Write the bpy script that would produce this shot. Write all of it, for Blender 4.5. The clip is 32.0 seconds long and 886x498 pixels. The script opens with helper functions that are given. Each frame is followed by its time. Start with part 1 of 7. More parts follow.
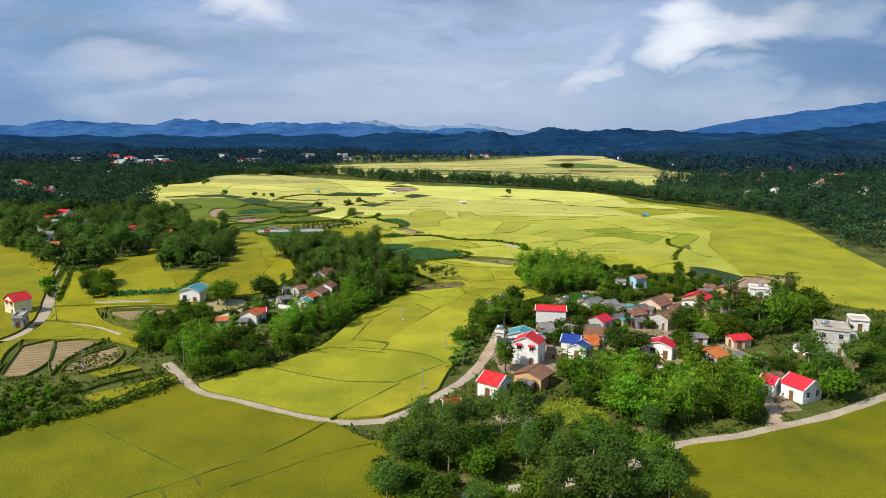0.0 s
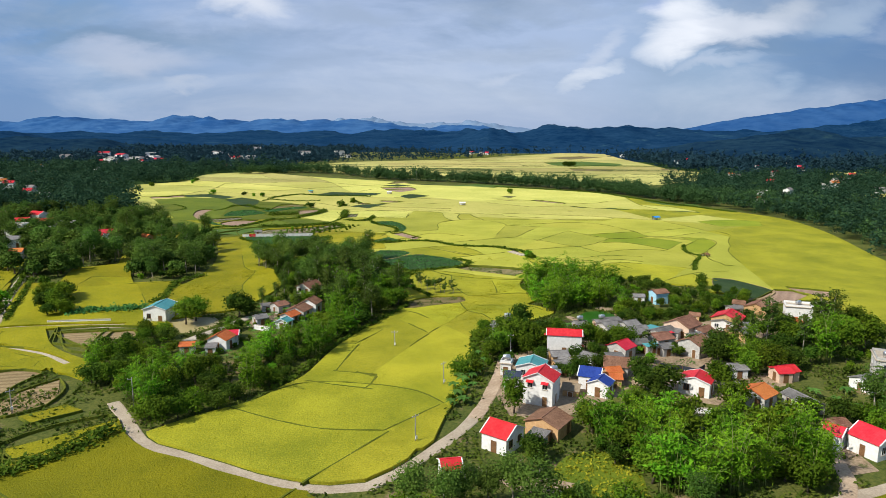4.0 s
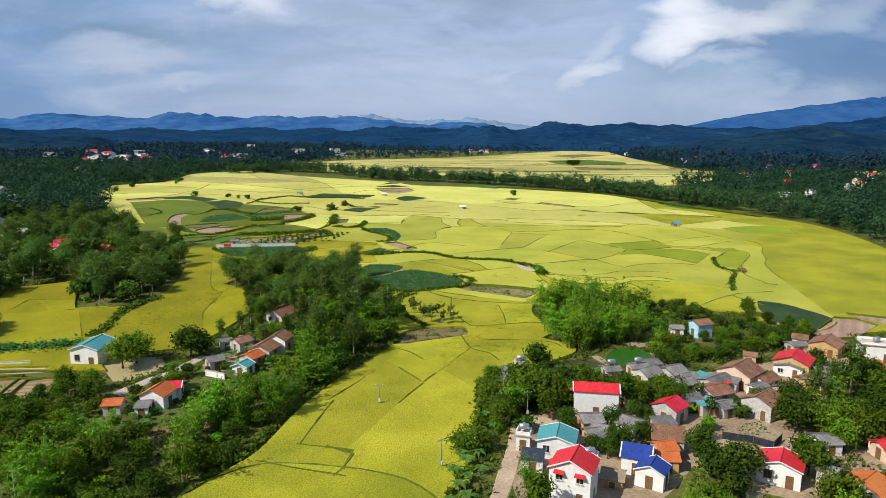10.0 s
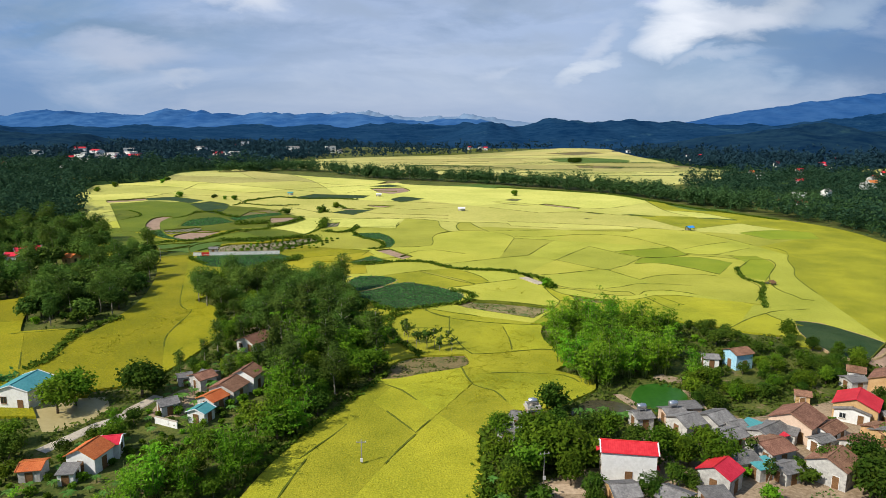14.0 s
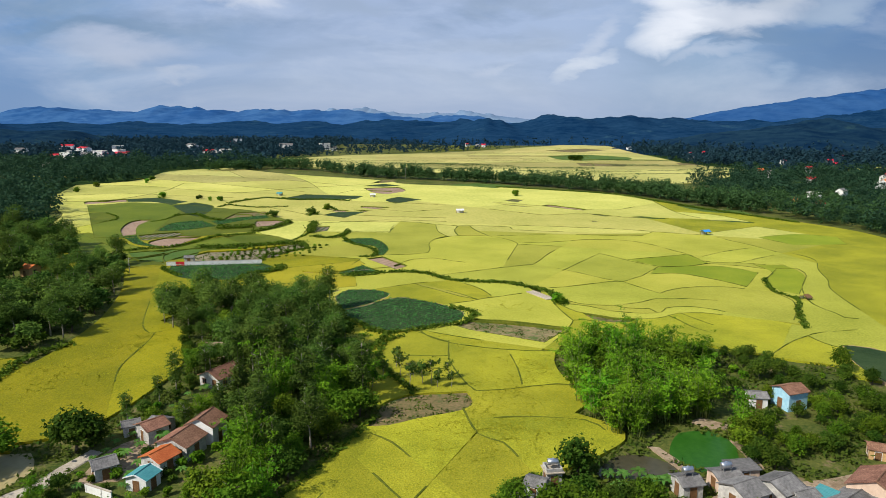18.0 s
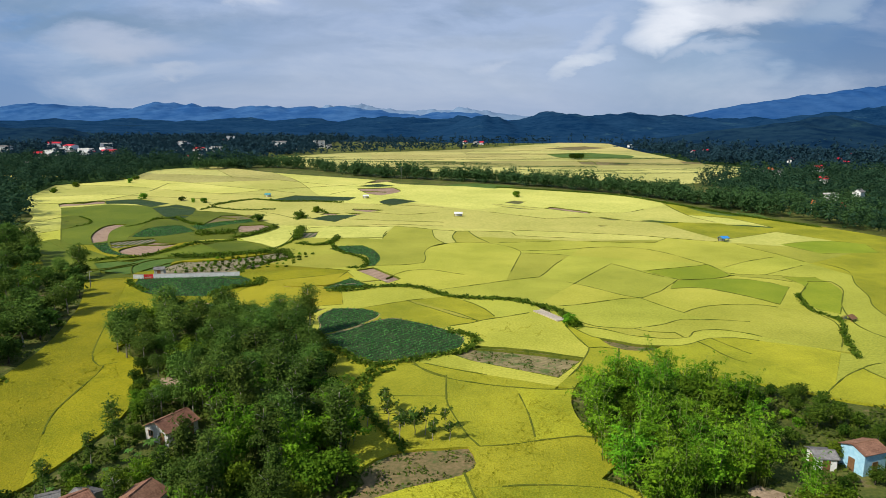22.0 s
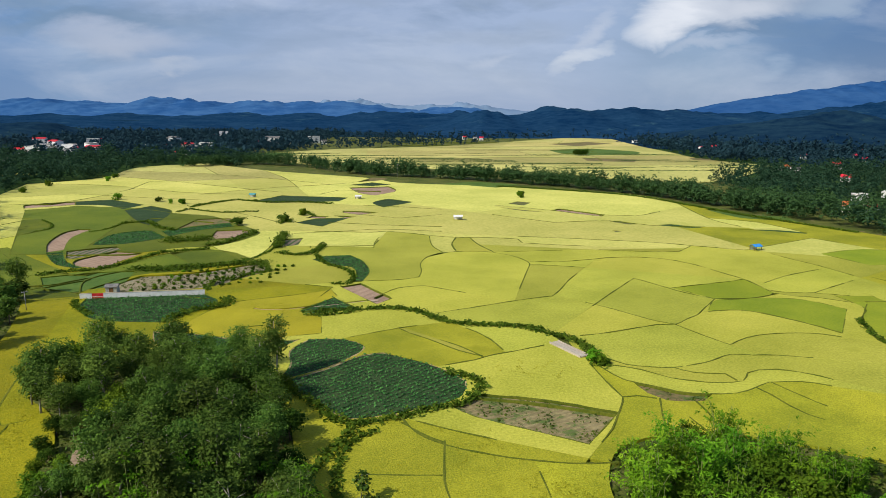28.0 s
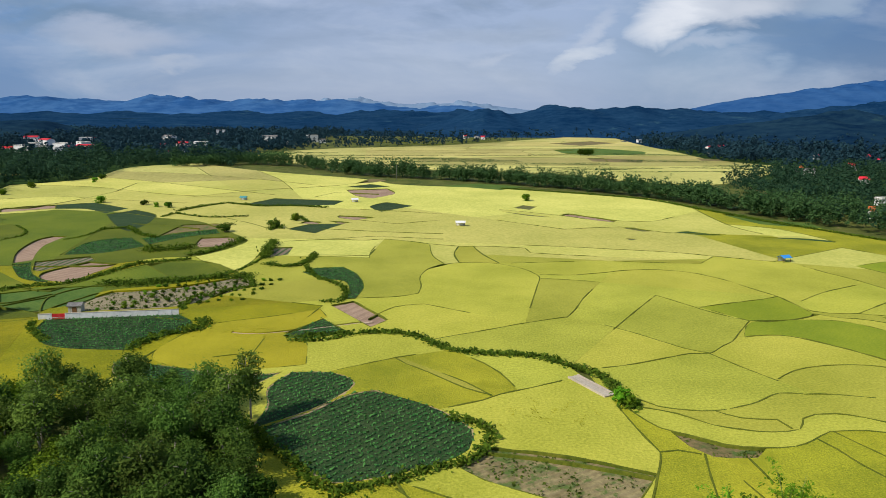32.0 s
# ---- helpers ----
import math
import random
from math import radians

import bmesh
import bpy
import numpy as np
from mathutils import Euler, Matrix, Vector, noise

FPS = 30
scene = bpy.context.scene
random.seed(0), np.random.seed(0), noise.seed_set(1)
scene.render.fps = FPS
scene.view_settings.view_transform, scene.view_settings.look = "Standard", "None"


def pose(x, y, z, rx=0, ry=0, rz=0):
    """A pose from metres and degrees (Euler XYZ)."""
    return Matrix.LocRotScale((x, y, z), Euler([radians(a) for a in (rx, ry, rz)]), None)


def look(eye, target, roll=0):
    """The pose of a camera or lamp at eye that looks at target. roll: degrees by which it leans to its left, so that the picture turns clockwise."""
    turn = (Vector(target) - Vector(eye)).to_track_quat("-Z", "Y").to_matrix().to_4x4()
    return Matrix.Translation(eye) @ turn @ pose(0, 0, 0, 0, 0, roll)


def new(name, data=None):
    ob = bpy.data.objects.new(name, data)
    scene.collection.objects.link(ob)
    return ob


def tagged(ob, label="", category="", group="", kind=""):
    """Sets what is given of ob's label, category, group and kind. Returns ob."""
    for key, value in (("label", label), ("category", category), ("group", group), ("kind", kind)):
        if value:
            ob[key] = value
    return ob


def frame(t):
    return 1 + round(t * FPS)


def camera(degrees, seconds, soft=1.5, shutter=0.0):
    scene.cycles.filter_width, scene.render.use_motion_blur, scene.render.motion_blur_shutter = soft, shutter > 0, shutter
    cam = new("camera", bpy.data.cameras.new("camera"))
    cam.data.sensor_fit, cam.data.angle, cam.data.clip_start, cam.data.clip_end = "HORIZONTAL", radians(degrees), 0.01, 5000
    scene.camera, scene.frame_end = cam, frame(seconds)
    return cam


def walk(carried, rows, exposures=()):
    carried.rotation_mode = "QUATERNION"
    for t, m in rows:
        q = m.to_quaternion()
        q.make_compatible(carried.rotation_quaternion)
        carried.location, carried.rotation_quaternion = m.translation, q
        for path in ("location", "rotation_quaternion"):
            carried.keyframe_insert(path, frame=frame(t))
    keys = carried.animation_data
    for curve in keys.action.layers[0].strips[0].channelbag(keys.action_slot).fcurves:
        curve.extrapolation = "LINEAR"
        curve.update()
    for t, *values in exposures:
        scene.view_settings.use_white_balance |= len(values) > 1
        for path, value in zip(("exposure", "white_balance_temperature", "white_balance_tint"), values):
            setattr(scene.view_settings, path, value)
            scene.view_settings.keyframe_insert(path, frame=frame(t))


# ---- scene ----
cam = camera(66.3, 32.0, soft=0.65)
PATH = [
    (0, (0.467, -1.756, 54.73), (0.439, 0.213, 54.382), 0.1),
    (1, (0.392, 4.345, 54.566), (0.365, 6.314, 54.217), 0.2),
    (2, (0.445, 10.663, 54.644), (0.419, 12.631, 54.293), 0.2),
    (3, (0.416, 16.93, 54.759), (0.391, 18.898, 54.405), 0.2),
    (6, (0.295, 36.15, 54.778), (0.271, 38.117, 54.419), 0.2),
    (7.5, (0.105, 45.014, 54.83), (0.083, 46.981, 54.47), 0.2),
    (9, (0.06, 54.034, 54.789), (0.039, 56.0, 54.426), 0.3),
    (10.5, (0.234, 63.581, 54.646), (0.212, 65.547, 54.281), 0.2),
    (12, (0.157, 73.11, 54.788), (0.138, 75.075, 54.421), 0.3),
    (13, (0.293, 79.4, 54.912), (0.274, 81.364, 54.539), 0.2),
    (14, (0.161, 85.492, 54.759), (0.145, 87.457, 54.385), 0.2),
    (17, (-0.209, 103.602, 54.517), (-0.217, 105.566, 54.136), 0.1),
    (19, (-0.339, 116.0, 54.711), (-0.345, 117.962, 54.325), 0.2),
    (21, (-0.263, 128.346, 54.629), (-0.264, 130.307, 54.238), 0.2),
    (23, (-0.257, 139.904, 54.516), (-0.255, 141.865, 54.123), 0.2),
    (25, (0.02, 150.413, 54.023), (0.023, 152.373, 53.624), 0.3),
    (28, (-0.001, 166.736, 53.803), (0.003, 168.695, 53.397), 0.2),
    (30, (-0.102, 178.081, 53.933), (-0.097, 180.038, 53.523), 0.2),
    (32, (-0.427, 187.968, 53.855), (-0.424, 189.925, 53.445), 0.3),
]
walk(cam, [(t, look(eye, target, roll)) for t, eye, target, roll in PATH], [(0, 0.16), (12, 0.14), (20, 0.07), (25, 0.01), (28, -0.03), (32, -0.06)])


# ---- sky and sun: broken cloud, sun behind and to the west ----
SUN_AZ, SUN_EL = math.atan2(-0.86, -0.51), radians(43)
world = bpy.data.worlds.new("sky")
scene.world = world
world.use_nodes = True
wn, wl = world.node_tree.nodes, world.node_tree.links
wn.clear()


def wnode(kind, operation=""):
    n = wn.new(kind)
    if operation:
        n.operation = operation
    return n


def wmath(op, a, b=0.0, c=0.0):
    n = wnode("ShaderNodeMath", operation=op)
    for i, v in enumerate((a, b, c)):
        if isinstance(v, (int, float)):
            n.inputs[i].default_value = v
        else:
            wl.new(v, n.inputs[i])
    return n.outputs[0]


def wramp(fac, stops):
    n = wnode("ShaderNodeValToRGB")
    n.color_ramp.interpolation = "EASE"
    while len(n.color_ramp.elements) < len(stops):
        n.color_ramp.elements.new(0.5)
    for e, (p, c) in zip(n.color_ramp.elements, stops):
        e.position, e.color = p, (*c, 1)
    wl.new(fac, n.inputs[0])
    return n.outputs[0]


def wmix(fac, a, b):
    n = wnode("ShaderNodeMix")
    n.data_type = "RGBA"
    for socket, v in ((n.inputs[0], fac), (n.inputs[6], a), (n.inputs[7], b)):
        if isinstance(v, (int, float)):
            socket.default_value = v
        elif isinstance(v, tuple):
            socket.default_value = (*v, 1)
        else:
            wl.new(v, socket)
    return n.outputs[2]


wdir = wnode("ShaderNodeTexCoord").outputs["Generated"]
wsep = wnode("ShaderNodeSeparateXYZ")
wl.new(wdir, wsep.inputs[0])
up = wmath("MAXIMUM", wsep.outputs[2], 0.0)
lift = wmath("ADD", up, 0.16)
flat = wnode("ShaderNodeCombineXYZ")
wl.new(wmath("DIVIDE", wsep.outputs[0], lift), flat.inputs[0])
wl.new(wmath("DIVIDE", wsep.outputs[1], lift), flat.inputs[1])


def cloud_noise(scale, detail, rough, shift, stretch=(1, 1, 1)):
    m = wnode("ShaderNodeMapping")
    m.inputs["Location"].default_value = shift
    m.inputs["Scale"].default_value = stretch
    wl.new(flat.outputs[0], m.inputs[0])
    n = wnode("ShaderNodeTexNoise")
    n.inputs["Scale"].default_value, n.inputs["Detail"].default_value, n.inputs["Roughness"].default_value = scale, detail, rough
    n.inputs["Distortion"].default_value = 0.4
    wl.new(m.outputs[0], n.inputs["Vector"])
    return n.outputs[0]


big = cloud_noise(0.55, 3, 0.5, (3.1, 1.7, 0))
fine = cloud_noise(1.9, 7, 0.55, (0.4, 6.2, 0), (1.0, 0.7, 1))
body = wmath("ADD", wmath("MULTIPLY", big, 0.5), wmath("MULTIPLY", fine, 0.5))
cloud = wramp(body, [(0.34, (0.10, 0.18, 0.33)), (0.44, (0.15, 0.23, 0.38)), (0.53, (0.23, 0.31, 0.45)), (0.64, (0.38, 0.45, 0.57))])
ahead = wmath("MAXIMUM", wsep.outputs[1], 0.05)
tan_x, tan_z = wmath("DIVIDE", wsep.outputs[0], ahead), wmath("DIVIDE", wsep.outputs[2], ahead)
flat = wnode("ShaderNodeCombineXYZ")
wl.new(tan_x, flat.inputs[0])
wl.new(wmath("MULTIPLY", tan_z, 2.4), flat.inputs[1])
ragged_x = wmath("SUBTRACT", cloud_noise(7.5, 9, 0.57, (1, 2, 0)), 0.5)
ragged_z = wmath("SUBTRACT", cloud_noise(7.5, 9, 0.57, (7, 5, 0)), 0.5)
plan_x = wmath("ADD", tan_x, wmath("MULTIPLY", ragged_x, 0.13))
plan_z = wmath("ADD", tan_z, wmath("MULTIPLY", ragged_z, 0.080))
# high grey-lavender sheet of cloud over the valley, bluer to both sides
sheet = wramp(wmath("MULTIPLY_ADD", tan_x, 0.75, 0.5), [(0.02, (0.085, 0.215, 0.47)), (0.10, (0.145, 0.28, 0.52)), (0.20, (0.24, 0.345, 0.56)), (0.40, (0.325, 0.41, 0.60)), (0.62, (0.335, 0.425, 0.625)),
                                                                       (0.77, (0.23, 0.335, 0.52)), (0.89, (0.105, 0.21, 0.42)), (0.97, (0.065, 0.15, 0.35))])
lumps = cloud_noise(3.2, 8, 0.58, (2.3, 4.1, 0), (1.0, 1.6, 1))
veil = wnode("ShaderNodeMapRange")
wl.new(lumps, veil.inputs[0])
veil.inputs[1].default_value, veil.inputs[2].default_value = 0.46, 0.66
sheet = wmix(wmath("MULTIPLY", veil.outputs[0], 0.5), sheet, (0.54, 0.60, 0.74))
shade = wnode("ShaderNodeMapRange")
wl.new(cloud_noise(4.0, 8, 0.58, (9.3, 1.1, 0), (1.0, 1.8, 1)), shade.inputs[0])
shade.inputs[1].default_value, shade.inputs[2].default_value = 0.47, 0.68
sheet = wmix(wmath("MULTIPLY", shade.outputs[0], wmath("MINIMUM", wmath("MULTIPLY", up, 6.0), 0.8)), sheet, (0.165, 0.245, 0.395))
front = wnode("ShaderNodeMapRange")
wl.new(wsep.outputs[1], front.inputs[0])
front.inputs[1].default_value, front.inputs[2].default_value = 0.25, 0.7
cloud = wmix(front.outputs[0], cloud, sheet)


def heap(x, z, wide, tall, tilt, amount, colour, soft=1.5):
    """One cloud of the sky over the valley: its place, size and tilt as tangents from the eye."""
    global cloud
    dx, dz = wmath("SUBTRACT", plan_x, x), wmath("SUBTRACT", plan_z, z)
    c, s = math.cos(radians(tilt)), math.sin(radians(tilt))
    u = wmath("DIVIDE", wmath("ADD", wmath("MULTIPLY", dx, c), wmath("MULTIPLY", dz, s)), wide)
    v = wmath("DIVIDE", wmath("SUBTRACT", wmath("MULTIPLY", dz, c), wmath("MULTIPLY", dx, s)), tall)
    r = wmath("ADD", wmath("MULTIPLY", u, u), wmath("MULTIPLY", v, v))
    near = wmath("MAXIMUM", wmath("SUBTRACT", 1.0, r), 0.0)
    cloud = wmix(wmath("MULTIPLY", wmath("POWER", near, soft), amount), cloud, colour)


heap(-0.58, 0.155, 0.17, 0.030, 0, 0.6, (0.20, 0.28, 0.40))
heap(-0.49, 0.118, 0.22, 0.020, 3, 0.75, (0.15, 0.24, 0.385))
heap(-0.345, 0.110, 0.10, 0.022, 0, 0.5, (0.19, 0.29, 0.465))
heap(-0.22, 0.085, 0.13, 0.020, 8, 0.35, (0.25, 0.33, 0.49))
heap(-0.46, 0.092, 0.14, 0.028, 0, 0.8, (0.43, 0.48, 0.62))
heap(-0.38, 0.056, 0.035, 0.010, 0, 0.65, (0.44, 0.50, 0.64))
heap(-0.64, 0.050, 0.14, 0.060, 0, 0.6, (0.09, 0.21, 0.46))
heap(-0.29, 0.178, 0.075, 0.035, 0, 0.95, (0.68, 0.71, 0.79), 1.1)
heap(-0.14, 0.160, 0.11, 0.020, -8, 0.45, (0.27, 0.34, 0.46))
heap(0.09, 0.105, 0.15, 0.020, 6, 0.5, (0.29, 0.36, 0.50))
heap(0.10, 0.160, 0.20, 0.018, 0, 0.5, (0.26, 0.33, 0.45))
heap(0.58, 0.095, 0.15, 0.040, 0, 0.7, (0.055, 0.145, 0.345))
heap(0.66, 0.150, 0.10, 0.060, 0, 0.6, (0.07, 0.15, 0.33))
heap(0.282, 0.168, 0.022, 0.025, 60, 0.6, (0.30, 0.38, 0.66))
heap(0.44, 0.150, 0.19, 0.050, 6, 0.75, (0.30, 0.36, 0.47))
heap(0.42, 0.112, 0.14, 0.015, -2, 0.9, (0.10, 0.19, 0.36))
heap(0.335, 0.130, 0.075, 0.036, 22, 0.97, (0.78, 0.80, 0.87), 1.0)
heap(0.318, 0.165, 0.060, 0.024, 10, 0.9, (0.80, 0.82, 0.88), 1.2)
heap(0.430, 0.140, 0.090, 0.034, 6, 0.92, (0.60, 0.63, 0.72), 1.1)
heap(0.47, 0.170, 0.05, 0.016, 5, 0.6, (0.50, 0.54, 0.62))
heap(0.555, 0.148, 0.058, 0.024, 8, 0.85, (0.32, 0.40, 0.54), 0.9)
heap(0.375, 0.089, 0.080, 0.013, 8, 0.8, (0.40, 0.47, 0.62), 1.0)
heap(0.475, 0.064, 0.040, 0.013, 20, 0.55, (0.30, 0.40, 0.58))
heap(0.200, 0.066, 0.065, 0.014, 24, 0.85, (0.60, 0.65, 0.76), 1.0)
heap(0.215, 0.102, 0.050, 0.017, 48, 0.6, (0.52, 0.57, 0.70))
heap(0.060, 0.062, 0.026, 0.010, 30, 0.55, (0.48, 0.54, 0.69))
# grey-blue murk low over the hills
low = wmath("POWER", wmath("SUBTRACT", 1.0, wmath("MINIMUM", wmath("MULTIPLY", up, 11.0), 1.0)), 1.5)
cloud = wmix(wmath("MULTIPLY", low, 0.35), cloud, (0.27, 0.38, 0.56))
sky = wnode("ShaderNodeTexSky")
sky.sky_type, sky.sun_disc, sky.sun_elevation, sky.sun_rotation = "NISHITA", False, SUN_EL, SUN_AZ
clear = wnode("ShaderNodeVectorMath", operation="SCALE")
wl.new(sky.outputs[0], clear.inputs[0])
clear.inputs["Scale"].default_value = 0.1
background = wnode("ShaderNodeBackground")
wl.new(wmix(0.85, clear.outputs[0], cloud), background.inputs[0])
background.inputs[1].default_value = 1.1
wl.new(background.outputs[0], wnode("ShaderNodeOutputWorld").inputs[0])

sun = new("sun", bpy.data.lights.new("sun", "SUN"))
sun.data.energy, sun.data.angle, sun.data.color = 4.9, radians(0.6), (1.0, 0.94, 0.84)
sun.matrix_world = look((0, 0, 0), (-math.sin(SUN_AZ) * math.cos(SUN_EL), -math.cos(SUN_AZ) * math.cos(SUN_EL), -math.sin(SUN_EL)))

# ---- materials ----
MATS = {}


def material(name, low, high, rough=0.85, grain=6.0, patch_size=0.15, bump=0.3, spread=0.0, metal=0.0, speck=None, rows=None, translucent=0.0, spec=0.12, coords="Object"):
    """Two-scale noise between two colours. spread: brightness spread from object to object. rows: (turns a metre, angle, depth, colour)."""
    m = bpy.data.materials.new(name)
    m.use_nodes = True
    nodes, links = m.node_tree.nodes, m.node_tree.links
    bsdf = nodes["Principled BSDF"]
    bsdf.inputs["Roughness"].default_value, bsdf.inputs["Metallic"].default_value = rough, metal
    bsdf.inputs["Specular IOR Level"].default_value = spec
    pos = nodes.new("ShaderNodeTexCoord").outputs[coords]

    def tex(scale, detail=5, rough=0.6):
        n = nodes.new("ShaderNodeTexNoise")
        n.inputs["Scale"].default_value, n.inputs["Detail"].default_value, n.inputs["Roughness"].default_value = scale, detail, rough
        links.new(pos, n.inputs["Vector"])
        return n.outputs[0]

    def calc(op, a, b):
        n = nodes.new("ShaderNodeMath")
        n.operation = op
        for i, v in enumerate((a, b)):
            if isinstance(v, (int, float)):
                n.inputs[i].default_value = v
            else:
                links.new(v, n.inputs[i])
        return n.outputs[0]

    def blend(fac, a, b):
        n = nodes.new("ShaderNodeMix")
        n.data_type = "RGBA"
        for socket, v in ((n.inputs[0], fac), (n.inputs[6], a), (n.inputs[7], b)):
            if isinstance(v, (int, float)):
                socket.default_value = v
            elif isinstance(v, tuple):
                socket.default_value = (*v, 1)
            else:
                links.new(v, socket)
        return n.outputs[2]

    def span(v, lo, hi):
        n = nodes.new("ShaderNodeMapRange")
        links.new(v, n.inputs[0])
        n.inputs[1].default_value, n.inputs[2].default_value = lo, hi
        return n.outputs[0]

    fine = tex(grain, 4)
    wide = tex(patch_size, 5)
    fac = span(calc("ADD", calc("MULTIPLY", fine, 0.5), calc("MULTIPLY", wide, 0.5)), 0.39, 0.61)
    colour = blend(fac, low, high)
    height = fine
    if speck:
        size, amount, tint = speck
        colour = blend(span(tex(size, 6, 0.7), 1 - amount, 1 - amount + 0.08), colour, tint)
    if rows:
        turns, angle, depth, tint = rows
        spin = nodes.new("ShaderNodeMapping")
        spin.inputs["Rotation"].default_value = (0, 0, radians(angle))
        links.new(pos, spin.inputs[0])
        wave = nodes.new("ShaderNodeTexWave")
        wave.inputs["Scale"].default_value, wave.inputs["Distortion"].default_value = turns / 3.18, 0.6
        wave.inputs["Detail"].default_value, wave.inputs["Detail Scale"].default_value = 2, 1.5
        links.new(spin.outputs[0], wave.inputs["Vector"])
        colour = blend(calc("MULTIPLY", span(wave.outputs["Fac"], 0.45, 0.8), depth), colour, tint)
        height = calc("ADD", height, wave.outputs["Fac"])
    if spread:
        info = nodes.new("ShaderNodeObjectInfo").outputs["Random"]
        hsv = nodes.new("ShaderNodeHueSaturation")
        links.new(colour, hsv.inputs["Color"])
        links.new(calc("ADD", calc("MULTIPLY", info, spread * 2), 1 - spread), hsv.inputs["Value"])
        links.new(calc("ADD", calc("MULTIPLY", calc("FRACT", calc("MULTIPLY", info, 17.3), 0), spread * 0.09), 0.5 - spread * 0.045), hsv.inputs["Hue"])
        colour = hsv.outputs[0]
    links.new(colour, bsdf.inputs["Base Color"])
    if bump:
        b = nodes.new("ShaderNodeBump")
        b.inputs["Strength"].default_value, b.inputs["Distance"].default_value = bump, 0.3
        links.new(height, b.inputs["Height"])
        links.new(b.outputs[0], bsdf.inputs["Normal"])
    if translucent:
        t = nodes.new("ShaderNodeBsdfTranslucent")
        links.new(colour, t.inputs[0])
        mix = nodes.new("ShaderNodeMixShader")
        mix.inputs[0].default_value = translucent
        links.new(bsdf.outputs[0], mix.inputs[1])
        links.new(t.outputs[0], mix.inputs[2])
        links.new(mix.outputs[0], nodes["Material Output"].inputs[0])
    MATS[name] = m
    return m


material("ground", (0.042, 0.070, 0.012), (0.135, 0.140, 0.032), 0.95, 1.4, 0.08, 0.9, speck=(0.16, 0.42, (0.20, 0.15, 0.080)))
material("bank", (0.066, 0.096, 0.009), (0.150, 0.160, 0.018), 0.95, 1.6, 0.15, 0.8, speck=(0.2, 0.34, (0.15, 0.14, 0.03)))
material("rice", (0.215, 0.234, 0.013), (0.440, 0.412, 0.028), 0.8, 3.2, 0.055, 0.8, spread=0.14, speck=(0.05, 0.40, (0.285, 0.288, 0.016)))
# olive rice of the near end, its colour darkened for cloud shade
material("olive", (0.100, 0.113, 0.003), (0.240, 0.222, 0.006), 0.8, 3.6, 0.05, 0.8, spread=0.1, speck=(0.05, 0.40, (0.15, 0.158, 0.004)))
# lighter and paler rice by distance: haze over the plain put into colour
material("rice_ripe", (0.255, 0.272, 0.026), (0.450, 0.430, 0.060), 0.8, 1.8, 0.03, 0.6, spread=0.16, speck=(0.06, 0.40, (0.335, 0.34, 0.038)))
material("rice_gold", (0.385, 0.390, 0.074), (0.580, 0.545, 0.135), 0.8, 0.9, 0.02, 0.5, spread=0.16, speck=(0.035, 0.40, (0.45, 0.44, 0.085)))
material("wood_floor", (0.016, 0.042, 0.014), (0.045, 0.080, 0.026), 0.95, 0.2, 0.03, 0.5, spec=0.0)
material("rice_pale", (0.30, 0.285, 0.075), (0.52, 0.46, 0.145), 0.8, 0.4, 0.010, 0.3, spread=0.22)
material("gold", (0.235, 0.225, 0.010), (0.370, 0.325, 0.018), 0.8, 3.2, 0.06, 0.55, spread=0.08)
# same ripe rice, darkened in its colour for cloud shade over the west
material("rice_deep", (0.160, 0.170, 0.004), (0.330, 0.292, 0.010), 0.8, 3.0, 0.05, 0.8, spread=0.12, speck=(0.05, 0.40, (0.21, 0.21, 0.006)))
# greener rice; part of its darkness is western cloud shade in the colour
material("lime", (0.076, 0.112, 0.007), (0.155, 0.182, 0.015), 0.8, 2.0, 0.04, 0.5, spread=0.20, speck=(0.12, 0.36, (0.076, 0.112, 0.010)))
material("young", (0.175, 0.235, 0.012), (0.300, 0.335, 0.022), 0.8, 2.0, 0.04, 0.5, spread=0.1)
material("crop", (0.018, 0.046, 0.013), (0.048, 0.076, 0.026), 0.8, 2.5, 0.2, 0.8, spread=0.1, speck=(0.8, 0.3, (0.10, 0.09, 0.05)))
material("dark", (0.02, 0.06, 0.018), (0.05, 0.10, 0.025), 0.9, 2.0, 0.2, 0.8)
material("green", (0.05, 0.11, 0.02), (0.11, 0.17, 0.03), 0.9, 2.0, 0.1, 0.6)
material("scrub", (0.07, 0.09, 0.03), (0.16, 0.15, 0.05), 0.95, 1.0, 0.2, 0.8)
material("soil", (0.25, 0.165, 0.112), (0.41, 0.29, 0.205), 0.95, 2.0, 0.1, 0.5, rows=(0.35, 30, 0.3, (0.19, 0.125, 0.085)))
material("dirt", (0.18, 0.145, 0.065), (0.33, 0.27, 0.13), 0.95, 1.2, 0.15, 0.7, speck=(0.25, 0.50, (0.10, 0.15, 0.035)), rows=(0.8, 60, 0.3, (0.16, 0.12, 0.07)))
material("rows", (0.16, 0.12, 0.09), (0.25, 0.20, 0.14), 0.95, 2.0, 0.1, 0.6, rows=(0.4, 5, 0.9, (0.04, 0.09, 0.025)))
material("orchard", (0.20, 0.17, 0.10), (0.32, 0.27, 0.17), 0.95, 1.2, 0.15, 0.6, speck=(0.3, 0.45, (0.09, 0.13, 0.035)))
material("fallow", (0.105, 0.105, 0.036), (0.25, 0.175, 0.085), 0.95, 1.2, 0.12, 0.7, speck=(0.22, 0.46, (0.08, 0.13, 0.03)))
material("stubble", (0.235, 0.172, 0.085), (0.370, 0.278, 0.145), 0.95, 2.0, 0.1, 0.5, rows=(0.5, 75, 0.55, (0.165, 0.115, 0.055)))
